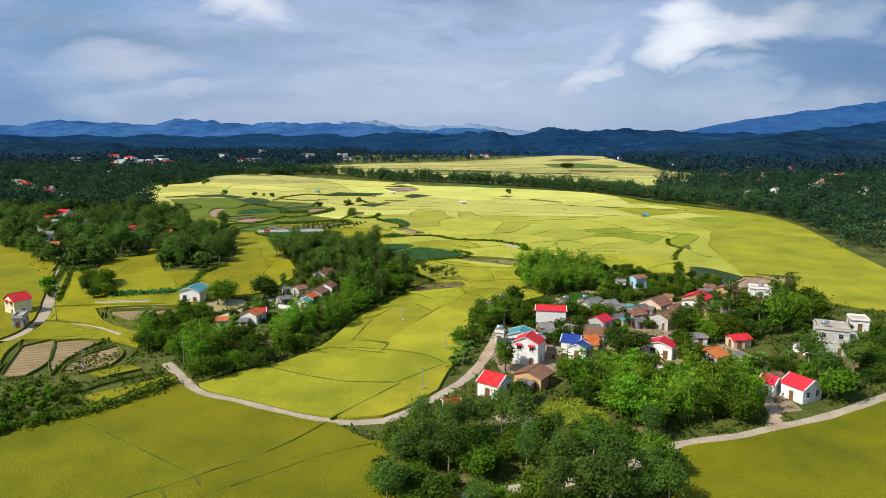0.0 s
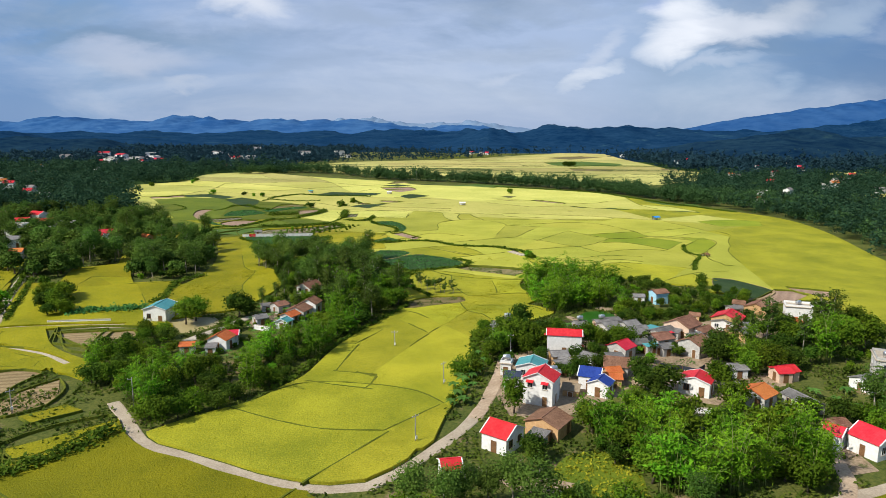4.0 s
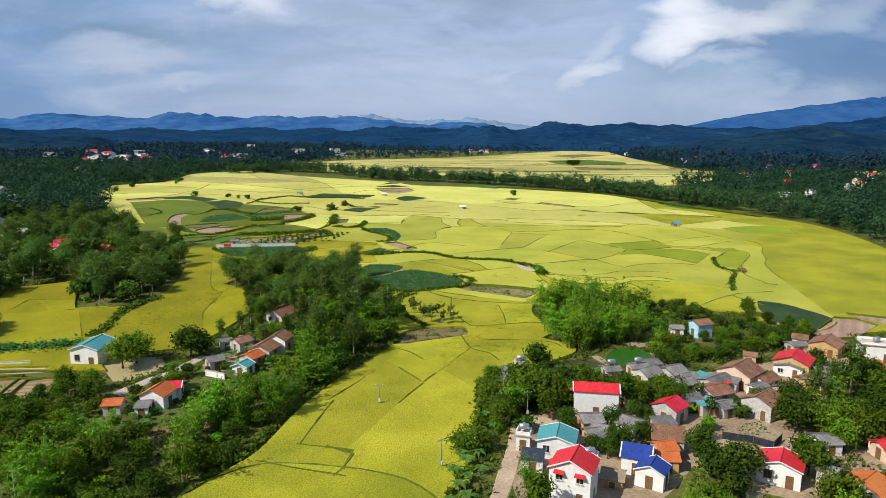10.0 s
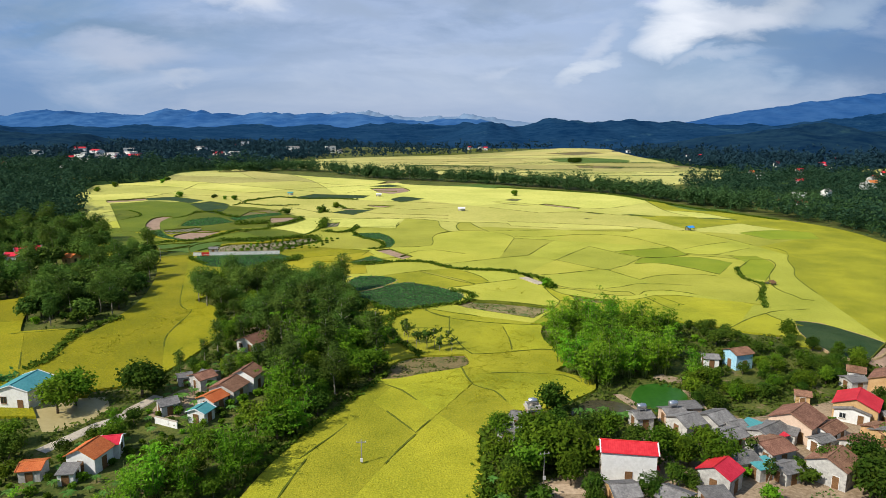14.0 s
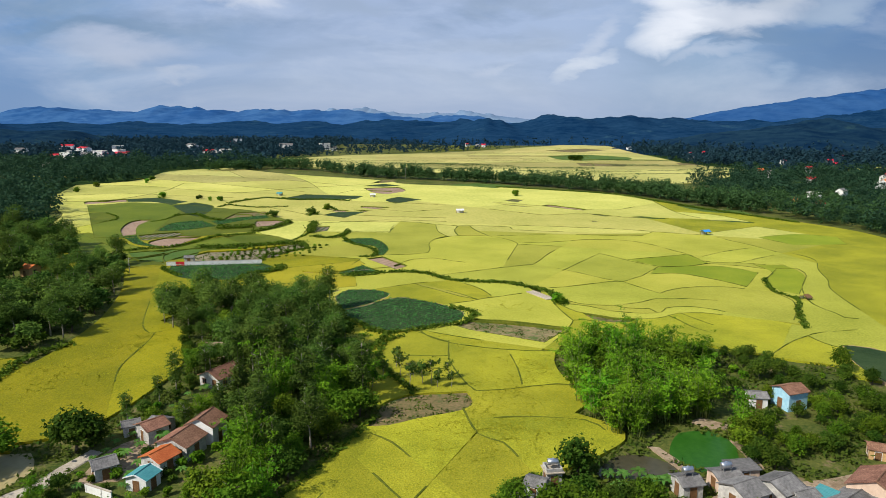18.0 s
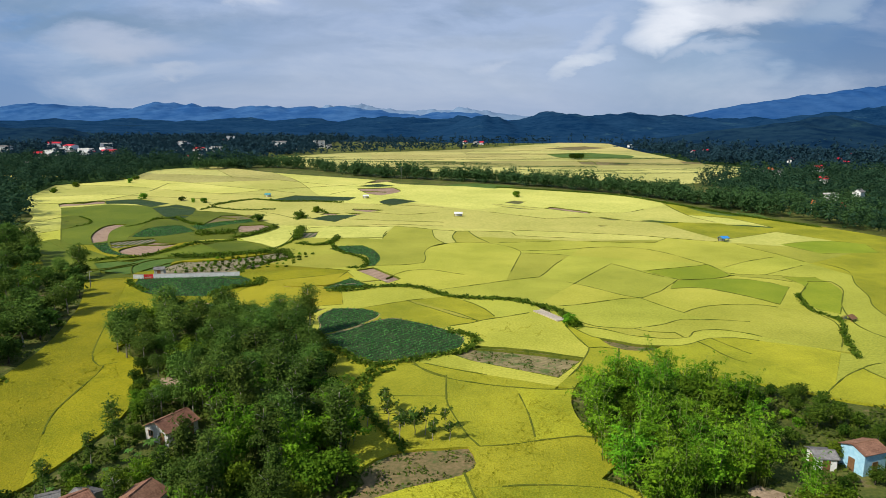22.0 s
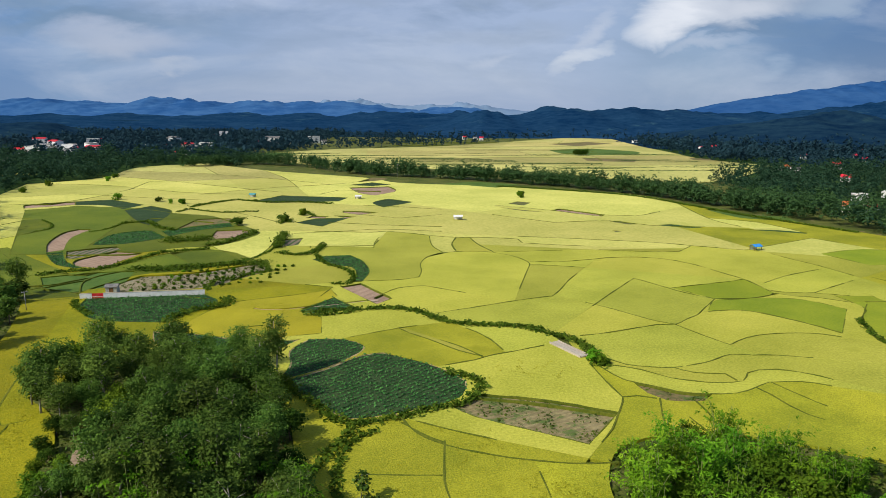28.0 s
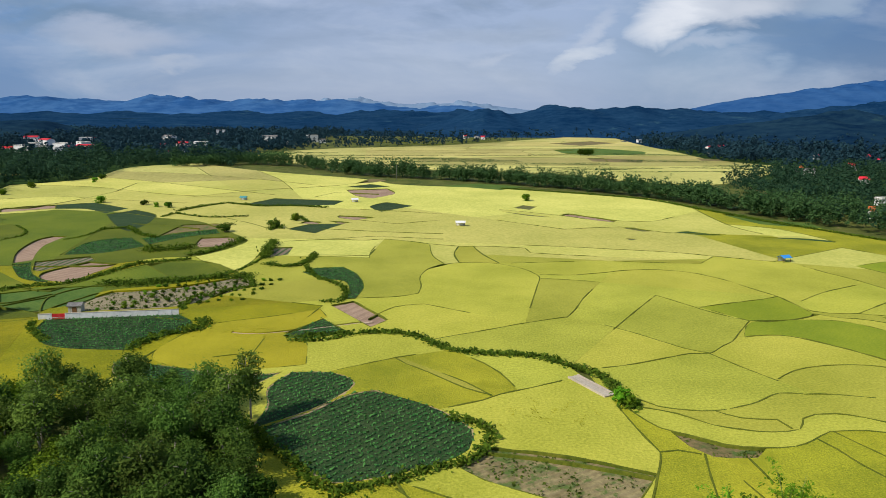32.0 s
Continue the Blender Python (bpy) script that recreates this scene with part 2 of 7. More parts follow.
material("yard", (0.21, 0.150, 0.092), (0.40, 0.305, 0.205), 0.95, 1.6, 0.16, 0.4, speck=(0.3, 0.40, (0.115, 0.115, 0.045)))
material("concrete", (0.35, 0.30, 0.235), (0.52, 0.455, 0.36), 0.9, 3.0, 0.2, 0.3)
material("road_concrete", (0.33, 0.270, 0.195), (0.48, 0.405, 0.305), 0.9, 3.0, 0.2, 0.3, speck=(0.25, 0.38, (0.29, 0.225, 0.15)))
material("lane", (0.34, 0.25, 0.165), (0.52, 0.40, 0.285), 0.95, 2.0, 0.2, 0.4)
material("pond_water", (0.018, 0.085, 0.008), (0.035, 0.120, 0.014), 0.3, 1.0, 0.1, 0.05)
material("mud_water", (0.33, 0.27, 0.12), (0.40, 0.33, 0.16), 0.45, 1.0, 0.1, 0.05)
material("brown_water", (0.050, 0.046, 0.026), (0.075, 0.066, 0.036), 0.2, 1.0, 0.1, 0.05, spec=0.4)
material("wall_white", (0.66, 0.66, 0.63), (0.80, 0.80, 0.78), 0.85, 2.0, 0.4, 0.1, spread=0.06, speck=(0.5, 0.36, (0.48, 0.47, 0.44)))
material("wall_grey", (0.36, 0.35, 0.33), (0.55, 0.54, 0.50), 0.9, 2.0, 0.5, 0.2, spread=0.1, speck=(0.6, 0.42, (0.25, 0.24, 0.22)))
material("wall_mud", (0.46, 0.28, 0.13), (0.58, 0.38, 0.19), 0.95, 2.0, 0.5, 0.3, spread=0.1)
material("wall_pink", (0.55, 0.40, 0.30), (0.66, 0.50, 0.38), 0.9, 2.0, 0.5, 0.2, spread=0.06)
material("wall_blue", (0.28, 0.52, 0.66), (0.40, 0.64, 0.76), 0.85, 2.0, 0.5, 0.1)
material("wall_cream", (0.60, 0.56, 0.36), (0.72, 0.68, 0.46), 0.85, 2.0, 0.5, 0.1)
material("brick_wall", (0.20, 0.12, 0.08), (0.34, 0.21, 0.14), 0.95, 4.0, 0.5, 0.3, rows=(4.0, 90, 0.3, (0.30, 0.25, 0.2)))
material("red_sheet", (0.50, 0.020, 0.034), (0.64, 0.045, 0.058), 0.5, 2.0, 0.3, 0.08, spread=0.08, rows=(3.0, 0, 0.15, (0.42, 0.014, 0.018)), speck=(0.5, 0.32, (0.55, 0.10, 0.09)))
material("blue_sheet", (0.02, 0.045, 0.22), (0.035, 0.07, 0.30), 0.45, 2.0, 0.3, 0.08, rows=(3.0, 0, 0.18, (0.014, 0.03, 0.15)))
material("teal_sheet", (0.06, 0.25, 0.27), (0.10, 0.34, 0.34), 0.5, 2.0, 0.3, 0.08, spread=0.08, rows=(3.0, 0, 0.18, (0.05, 0.18, 0.20)))
material("grey_sheet", (0.125, 0.120, 0.116), (0.255, 0.245, 0.232), 0.9, 3.0, 0.45, 0.10, spread=0.26, rows=(3.0, 0, 0.14, (0.10, 0.096, 0.092)), speck=(0.6, 0.40, (0.10, 0.088, 0.078)))
material("brown_tile", (0.15, 0.075, 0.048), (0.31, 0.165, 0.105), 0.9, 4.0, 0.5, 0.14, spread=0.18, rows=(3.2, 0, 0.15, (0.10, 0.05, 0.035)), speck=(0.9, 0.40, (0.36, 0.21, 0.14)))
material("orange_tile", (0.42, 0.11, 0.03), (0.58, 0.19, 0.06), 0.9, 4.0, 0.5, 0.14, spread=0.14, rows=(3.2, 0, 0.15, (0.28, 0.08, 0.03)), speck=(0.9, 0.40, (0.28, 0.11, 0.06)))
material("thatch", (0.22, 0.17, 0.11), (0.36, 0.29, 0.20), 0.95, 5.0, 0.5, 0.8)
material("frame_paint", (0.60, 0.60, 0.58), (0.74, 0.74, 0.72), 0.6, 3.0, 1.0, 0.0)
material("green_paint", (0.03, 0.16, 0.13), (0.05, 0.22, 0.18), 0.5, 3.0, 1.0, 0.0)
material("wood_door", (0.14, 0.075, 0.035), (0.24, 0.13, 0.06), 0.6, 4.0, 1.0, 0.2)
material("glass_dark", (0.015, 0.018, 0.02), (0.03, 0.035, 0.04), 0.12, 1.0, 1.0, 0.0, spec=0.6)
material("steel", (0.55, 0.57, 0.60), (0.72, 0.73, 0.75), 0.3, 3.0, 1.0, 0.0, metal=0.9)
material("solar", (0.012, 0.014, 0.03), (0.03, 0.035, 0.06), 0.2, 3.0, 1.0, 0.0, spec=0.6)
material("pole_concrete", (0.24, 0.23, 0.21), (0.34, 0.33, 0.30), 0.9, 5.0, 1.0, 0.2)
material("dark_cloth", (0.015, 0.02, 0.03), (0.04, 0.045, 0.06), 0.8, 3.0, 1.0, 0.1)
material("blue_tarp", (0.03, 0.22, 0.60), (0.06, 0.30, 0.72), 0.5, 3.0, 1.0, 0.2)
material("bark", (0.07, 0.055, 0.04), (0.19, 0.16, 0.12), 0.95, 4.0, 1.0, 0.6)
material("pale_bark", (0.26, 0.23, 0.18), (0.42, 0.38, 0.31), 0.9, 4.0, 1.0, 0.4)
material("culm", (0.14, 0.20, 0.05), (0.26, 0.30, 0.09), 0.7, 4.0, 1.0, 0.2)
LEAF = dict(rough=0.75, grain=1.2, patch_size=0.35, bump=0.0, translucent=0.3, spec=0.06)
material("leaf_broad", (0.044, 0.104, 0.006), (0.150, 0.236, 0.014), spread=0.38, **LEAF)
material("leaf_grey", (0.040, 0.086, 0.013), (0.112, 0.170, 0.026), spread=0.30, **LEAF)
material("leaf_bamboo", (0.052, 0.158, 0.007), (0.195, 0.375, 0.018), spread=0.36, **LEAF)
material("leaf_dark", (0.028, 0.070, 0.007), (0.090, 0.150, 0.014), spread=0.32, **LEAF)
material("leaf_acacia", (0.040, 0.092, 0.013), (0.126, 0.208, 0.032), spread=0.36, **LEAF)
# valley wood leaves, darkened in colour for the cloud shadow on them
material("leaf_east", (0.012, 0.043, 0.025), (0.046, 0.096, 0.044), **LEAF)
material("leaf_banana", (0.060, 0.160, 0.025), (0.130, 0.260, 0.050), spread=0.2, **LEAF)
material("leaf_crop", (0.034, 0.140, 0.036), (0.115, 0.300, 0.074), **LEAF)
material("leaf_hedge", (0.040, 0.088, 0.007), (0.120, 0.185, 0.016), **LEAF)
material("leaf_under", (0.040, 0.078, 0.010), (0.122, 0.160, 0.022), **LEAF)
material("rice_ear", (0.170, 0.180, 0.006), (0.420, 0.370, 0.016), **LEAF)
# ears toned down to match the shade-darkened near paddies
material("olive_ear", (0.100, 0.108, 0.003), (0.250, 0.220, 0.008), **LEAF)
material("rice_lodged", (0.19, 0.20, 0.010), (0.44, 0.42, 0.035), **LEAF)
material("straw", (0.28, 0.20, 0.10), (0.42, 0.32, 0.17), 0.95, 3.0, 0.5, 0.5)
# forest colour of far floor and nearer hills, with blue haze mixed in
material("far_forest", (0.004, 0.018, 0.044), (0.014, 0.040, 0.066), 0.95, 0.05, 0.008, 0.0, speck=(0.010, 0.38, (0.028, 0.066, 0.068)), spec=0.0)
# leaves of distant woods, with the haze's blue put into their colour
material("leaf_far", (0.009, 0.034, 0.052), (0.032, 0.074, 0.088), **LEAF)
material("leaf_river", (0.030, 0.080, 0.026), (0.075, 0.145, 0.046), **LEAF)
# wooded hills: distance haze painted as blue base colour
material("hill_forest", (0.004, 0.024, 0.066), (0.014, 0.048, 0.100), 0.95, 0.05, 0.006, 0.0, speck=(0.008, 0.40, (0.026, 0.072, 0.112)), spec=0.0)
# mountain colours are painted haze: blue, and palest on the farthest ridge
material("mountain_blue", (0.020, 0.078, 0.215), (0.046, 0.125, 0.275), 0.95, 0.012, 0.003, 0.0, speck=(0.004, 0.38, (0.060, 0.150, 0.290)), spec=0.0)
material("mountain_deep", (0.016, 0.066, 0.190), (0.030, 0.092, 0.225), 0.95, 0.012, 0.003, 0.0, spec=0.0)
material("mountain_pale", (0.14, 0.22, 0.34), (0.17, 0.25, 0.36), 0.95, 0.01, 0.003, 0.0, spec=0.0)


# ---- building helpers ----
def mesh_of(name, verts, faces, mat, smooth=False):
    me = bpy.data.meshes.new(name)
    me.from_pydata([tuple(v) for v in verts], [], [tuple(f) for f in faces])
    me.materials.append(MATS[mat])
    if smooth:
        me.polygons.foreach_set("use_smooth", [True] * len(me.polygons))
    return me


def piece(name, me, parent=None, label="", m=None):
    ob = new(name, me)
    if parent:
        ob.parent = parent
    if m is not None:
        ob.matrix_basis = m
    if label:
        ob["label"] = label
    return ob


def thing(name, label, category, group="", kind="", m=None):
    ob = tagged(new(name), label, category, group, kind)
    if m is not None:
        ob.matrix_basis = m
    return ob


class Shape:
    """Collects boxes, prisms and tubes into one mesh."""

    def __init__(self):
        self.v, self.f = [], []

    def add(self, verts, faces):
        n = len(self.v)
        self.v += [tuple(v) for v in verts]
        self.f += [tuple(i + n for i in f) for f in faces]
        return self

    def box(self, x0, y0, z0, x1, y1, z1):
        return self.add([(x0, y0, z0), (x1, y0, z0), (x1, y1, z0), (x0, y1, z0), (x0, y0, z1), (x1, y0, z1), (x1, y1, z1), (x0, y1, z1)],
                        [(3, 2, 1, 0), (4, 5, 6, 7), (0, 1, 5, 4), (1, 2, 6, 5), (2, 3, 7, 6), (3, 0, 4, 7)])

    def slab(self, a, b, c, d, t):
        """A sheet through four corners, t thick downwards."""
        q = [Vector(p) for p in (a, b, c, d)]
        w = [p - Vector((0, 0, t)) for p in q]
        return self.add(q + w, [(0, 1, 2, 3), (7, 6, 5, 4), (0, 4, 5, 1), (1, 5, 6, 2), (2, 6, 7, 3), (3, 7, 4, 0)])

    def tube(self, points, radii, n=7):
        rings, base = [], len(self.v)
        for i, p in enumerate(points):
            p = Vector(p)
            d = (Vector(points[min(i + 1, len(points) - 1)]) - Vector(points[max(i - 1, 0)])).normalized()
            a = d.orthogonal().normalized()
            b = d.cross(a)
            for k in range(n):
                t = k * math.tau / n
                self.v.append(tuple(p + (a * math.cos(t) + b * math.sin(t)) * radii[i]))
        for i in range(len(points) - 1):
            for k in range(n):
                j = (k + 1) % n
                self.f.append((base + i * n + k, base + i * n + j, base + (i + 1) * n + j, base + (i + 1) * n + k))
        self.f.append(tuple(base + (len(points) - 1) * n + k for k in range(n)))
        self.f.append(tuple(base + k for k in reversed(range(n))))
        return self

    def mesh(self, name, mat, smooth=False):
        return mesh_of(name, self.v, self.f, mat, smooth)


def smooth_line(pts, closed=False, cut=2.2, corner=0.62):
    """A rounded line through plan points."""
    p = [Vector(q) for q in pts]
    n, out = len(p), []
    for i in range(n if closed else n - 1):
        a, b = p[i], p[(i + 1) % n]
        if (b - a).length < 0.01:
            continue
        before = p[i - 1] if closed or i else a
        after = p[(i + 2) % n] if closed or i + 2 < n else b
        if (a - before).length and (a - before).normalized().dot((b - a).normalized()) < corner:
            before = a
        if (after - b).length and (after - b).normalized().dot((b - a).normalized()) < corner:
            after = b
        steps = max(1, min(5, int((b - a).length / cut)))
        for k in range(steps):
            t = k / steps
            out.append(0.5 * (2 * a + (b - before) * t + (2 * before - 5 * a + 4 * b - after) * t * t + (3 * a - before - 3 * b + after) * t ** 3))
    if not closed:
        out.append(p[-1])
    return out


def inside(x, y, poly):
    hit, j = False, len(poly) - 1
    for i in range(len(poly)):
        a, b = poly[i], poly[j]
        if (a[1] > y) != (b[1] > y) and x < (b[0] - a[0]) * (y - a[1]) / (b[1] - a[1]) + a[0]:
            hit = not hit
        j = i
    return hit


# ---- the plan of the valley: bunds, hedged ditches and patches ----
LINES, HEDGES, PATCHES = [], [], []


def bund(*pts):
    LINES.append((smooth_line(pts), False))


def hedge(*pts):
    line = smooth_line(pts)
    LINES.append((line, False))
    HEDGES.append(line)


def patch(kind, *pts):
    line = smooth_line(pts, True)
    LINES.append((line, True))
    PATCHES.append((kind, line))


patch("rice", (-192, 428), (-216, 488), (-256, 539), (-293, 646), (-262, 690), (-274, 785), (-231, 833), (-150, 756), (-60, 698), (-33, 663), (12, 648),
      (51, 638), (82, 617), (124, 593), (146, 537), (164, 507), (186, 464), (200, 430), (198, 380), (182, 310), (170, 255), (150, 200), (150, 150),
      (120, 50), (20, 30), (-120, 30), (-200, 190), (-230, 300), (-170, 405))
patch("rice", (-244, 950), (-189, 1018), (-129, 1081), (1, 1158), (145, 1340), (234, 1460), (307, 1409), (291, 1180), (288, 1024), (286, 910), (322, 824),
      (226, 696), (178, 666), (131, 702), (94, 745), (0, 780), (-89, 804), (-151, 848))
for k in range(13):
    y = 820 + k * 45 + random.uniform(-12, 12)
    x = random.uniform(-180, 40)
    bund((x, y), (x + 70, y + random.uniform(-14, 14)), (x + 150, y + random.uniform(-18, 18)), (x + 250, y + random.uniform(-22, 22)))
for k in range(12):
    x, y = random.uniform(-120, 220), random.uniform(760, 1250)
    bund((x, y), (x + random.uniform(-6, 10), y + 45), (x + random.uniform(0, 25), y + 100))
bund((-68.9, 117.1), (-59.6, 110.8), (-49.6, 103.8), (-40.6, 97.4), (-38.2, 94.1))
bund((-23.0, 118.0), (-27.6, 110.0), (-33.7, 102.8), (-37.7, 99.5), (-43.5, 94.0), (-47.1, 91.5), (-50.9, 87.5))
bund((-33.5, 94.2), (-28.7, 98.4), (-20.6, 105.1), (-12.3, 109.5))
bund((-44.7, 94.0), (-42.8, 91.5), (-40.9, 87.7))
bund((-42.8, 147.9), (-31.7, 141.9), (-22.5, 138.6), (-11.6, 138.2), (-1.7, 150.1))
bund((-38.1, 154.7), (-29.9, 161.3), (-16.3, 160.4), (-6.5, 156.8), (-0.8, 150.6))
bund((-29.5, 188.2), (-23.9, 187.3), (-19.8, 195.8), (-18.1, 200.3))
bund((-22.8, 187.1), (-24.2, 178.1), (-25.4, 168.3))
bund((-20.7, 167.7), (-17.1, 165.4), (-15.7, 164.9), (-17, 159.6), (-17.9, 157.7))
bund((-11.4, 205.9), (-5.5, 197), (-3, 202.2))
bund((-9.8, 185.8), (-8, 190.5), (-5.5, 196.1))
bund((-31.5, 162.5), (-24.8, 160.2), (-15.9, 157.7))
bund((-22.5, 119.4), (-16.3, 129.2), (-10.7, 137.8))
bund((32.7, 304.5), (34.2, 300.2), (36.8, 294.8), (40.9, 292.2), (45.6, 289), (50.8, 287.9), (56.8, 288.5), (60.8, 290.6), (65.3, 293.7), (69.6, 294.1), (74.2, 293.5), (76.9, 291.8))
bund((32.9, 303.2), (37, 302.4), (41.6, 300.2), (46.3, 296), (50.6, 294.2), (55.2, 293.4), (60.6, 294.5), (63.2, 298.5), (66.2, 300.2), (70, 300.5), (74.4, 299), (77.3, 296.9), (79, 295.1))
bund((34.2, 306.4), (36.8, 305.8), (39.3, 303.2), (44.2, 301.7), (48.9, 301.5), (54.4, 303.4), (58.6, 305.5), (64.2, 309.4), (69, 308.9), (74.6, 308.9), (81.5, 307.3))
bund((48.9, 301.5), (52.4, 298.6), (58.4, 298), (59.3, 294.5))
bund((33.2, 321.7), (40.6, 324.1), (46.4, 326.7), (54.6, 330.4), (59.3, 330.8), (64, 335.5), (67.7, 338.8), (71.2, 344), (78.5, 354.4))
bund((71.7, 341.8), (77.9, 343.2), (83.1, 342.4), (88.6, 337), (93.3, 331.2), (97.5, 324))
bund((67.4, 316.2), (72.4, 320.4), (78.7, 323.1), (86.7, 324.3), (92.4, 323.3), (95.8, 321.3))
bund((59.2, 330.5), (61.9, 324.4), (64.6, 319.4), (67, 315.3))
bund((40.4, 350.5), (45, 345.9), (50.2, 339.5), (55, 333.5), (59.3, 330.8))
bund((41.7, 346.8), (50.4, 360.7), (61.8, 378.3), (67.2, 369.3), (72.1, 361), (78.5, 354.4))
bund((70.2, 366.4), (80.6, 370.6), (90.4, 374.3), (96.9, 377.5))
bund((78.5, 354.4), (82.6, 353.5), (89.5, 355.5), (97.2, 358.7))
bund((0, 414.7), (3.4, 418.3), (11.5, 419.4), (19.5, 417.7), (26.7, 410.8), (29.8, 404.2), (30.9, 398.8), (28.6, 387.8), (26.4, 377.8), (23.5, 364.7))
bund((31.5, 402.7), (40.8, 402), (50.7, 404.6), (61.3, 408.9), (71.3, 409.9), (80.2, 407.5), (85.9, 402), (90.3, 394.4), (93.6, 385.3), (96.9, 377.5), (98, 369.7), (99.4, 363), (103.2, 361.4), (110.7, 361), (119.3, 357.9))
bund((98.5, 361.3), (102.7, 357.7), (109.2, 355.8), (115.1, 351.4))
bund((30.7, 397.2), (39.7, 395.9), (49.1, 393.1))
bund((31.9, 356.3), (35.4, 363.2), (40.1, 374.9), (44.5, 383.9))
bund((-3.1, 338.9), (2.4, 341.9), (9.5, 345.5), (17, 349.8), (24.8, 353.7), (32, 356.8))
bund((-31.5, 372), (-23.5, 374), (-13.8, 375.3), (-7.3, 379.2), (-6.7, 387.2), (-7.4, 398.1), (-5.4, 408.6), (-0.6, 416.5), (3.4, 418.3))
bund((0.4, 417.4), (-3.8, 430.6), (-5.2, 449.9))
bund((-56, 460.9), (-42.9, 460), (-31.1, 459), (-24.3, 461.6), (-14.7, 458.1), (-5.2, 452.3), (6.1, 447.9), (15.1, 448.1), (21.8, 447.1), (31.7, 445))
bund((6.1, 447.9), (4.1, 433.8), (5.5, 420.2))
bund((11.8, 448), (14.4, 434), (19.6, 418.6))
bund((-46.7, 428.8), (-36.1, 428), (-26.5, 426.2), (-27.1, 436.3), (-26.4, 447.2))
bund((31.7, 445), (32.8, 436.4), (42.1, 433.5), (56.4, 430.7))
bund((32.3, 450.7), (48.9, 447.6), (70, 442.5), (86.4, 438.5), (98.3, 432.5), (108, 427.7), (118.4, 423.2))
bund((60.9, 423.1), (74.5, 420.5), (90.5, 419.9), (98.6, 430.5))
bund((125.4, 429), (140.9, 438.5), (156.4, 448.6), (166.6, 431.8))
bund((23.6, 418.7), (36, 420.7), (46.3, 421.9))
bund((101.2, 372.7), (112.9, 382.3), (128.5, 391.4))
bund((111, 361.5), (122.5, 370), (131, 376.1))
bund((124.4, 416.9), (126.9, 408.3), (131.6, 396.6), (135.1, 382.6))
bund((61.6, 291.2), (63, 287.5), (64, 282.8), (65.5, 279.2), (67.4, 277.1))
bund((65.8, 293.7), (67.7, 289.2), (69.7, 284.7), (70.9, 282.5))
bund((47.5, 284.5), (47.8, 280.9), (48, 277.4))
bund((31.8, 303.2), (32.8, 294.7), (33.7, 289.4), (34.3, 286.4), (32.7, 281.7), (31.4, 278.7), (29.1, 273.3), (26.2, 268.6))
bund((34.3, 286.4), (37.3, 287), (40.6, 285.8))
bund((6.7, 286.2), (15.3, 284.3), (23.9, 281.6), (31.5, 278.7))
bund((41.1, 285.8), (39.5, 279.1), (38.3, 273.4), (36.9, 268.7))
bund((0.7, 302.4), (7.3, 305.6), (10.8, 308.3), (15.5, 310.6), (23.6, 314.9))
bund((-0.4, 318.7), (4.3, 314.1), (9.1, 307.5))
bund((6, 327.3), (8.3, 324.5), (11.6, 318.8), (13.9, 311.8))
bund((-22.1, 320.1), (-17.6, 322.9), (-10.5, 327.1), (-6.1, 329))
bund((-10.5, 327.1), (-7.8, 323.6), (-2.8, 318.7), (4.2, 311.1), (9.1, 307.8))
bund((-4.5, 276.3), (-0.3, 273.9), (4.6, 271.4), (9.3, 269.4))
bund((-7, 275.6), (-5.3, 273.9), (-1.9, 270.1), (0.5, 268.5))
bund((-19.1, 354.7), (-13.1, 365.3), (-5.3, 368.3), (7.2, 360.1))
bund((-7.1, 277.5), (-2.3, 269.8), (7.8, 264.5), (19.9, 261.9), (27.4, 262.3))
bund((0.6, 269.1), (0.5, 259.4), (0.8, 254.7), (2.5, 247.5), (4.5, 241), (5.9, 238.1))
bund((-11.8, 258.6), (-5.7, 258.4), (0.3, 258.4))
bund((-13.4, 250.1), (-5.4, 250.8), (0.8, 249.7))
bund((5.9, 238.1), (10.6, 238.6), (17.1, 240.4), (22.6, 241.7), (26.7, 241.2))
bund((14.8, 259.6), (15.6, 250.4), (15.6, 241.4))
bund((-13, 219.2), (-9.2, 215.9), (-5.9, 211))
bund((140, 380.4), (142.6, 367.3), (134.5, 349.4), (129.3, 333.8), (124.1, 323.3), (120.9, 310.9), (118.4, 297.3))
bund((120.1, 351.6), (128, 351.8), (125.8, 341.2), (115.1, 323.2), (108.8, 306.7), (108.6, 298.2), (109.6, 294.7), (109.6, 289.9), (112.8, 288.5))
bund((91.2, 273.9), (85.8, 270.1), (80.7, 265.3), (74.2, 258.6))
bund((91.2, 273.9), (96.1, 276.7), (106.7, 278.9))
bund((91.2, 273.9), (92.3, 268), (96, 262.1))
bund((118.9, 349.1), (110.7, 337.2), (105.4, 326.4), (103.2, 317.9), (104.2, 310.1), (103.3, 304.5), (98.7, 294.5), (94.4, 287.4))
bund((43.9, 278.1), (45.9, 266.7), (45.4, 256.7))
bund((8.6, 225.7), (16.1, 226.2), (25.2, 224.9), (27.9, 220.9))
bund((3.1, 229.7), (5.5, 219.3), (9.6, 216), (11.6, 211.1))
bund((-26.0, 168.3), (-16.0, 166.2), (-16.7, 159.8))
hedge((-11, 273), (-15, 267), (-15.5, 257.5), (-13.8, 250.0), (-8.8, 241.4), (-6.6, 237.8))
hedge((-33, 341), (-23.8, 342.6), (-14.3, 344.2), (-6.3, 341.4), (-0.3, 334), (8.6, 330), (16.3, 329.4), (22.5, 327.0), (27.5, 322.2), (31.7, 318.5), (33.6, 308.5), (35, 303))
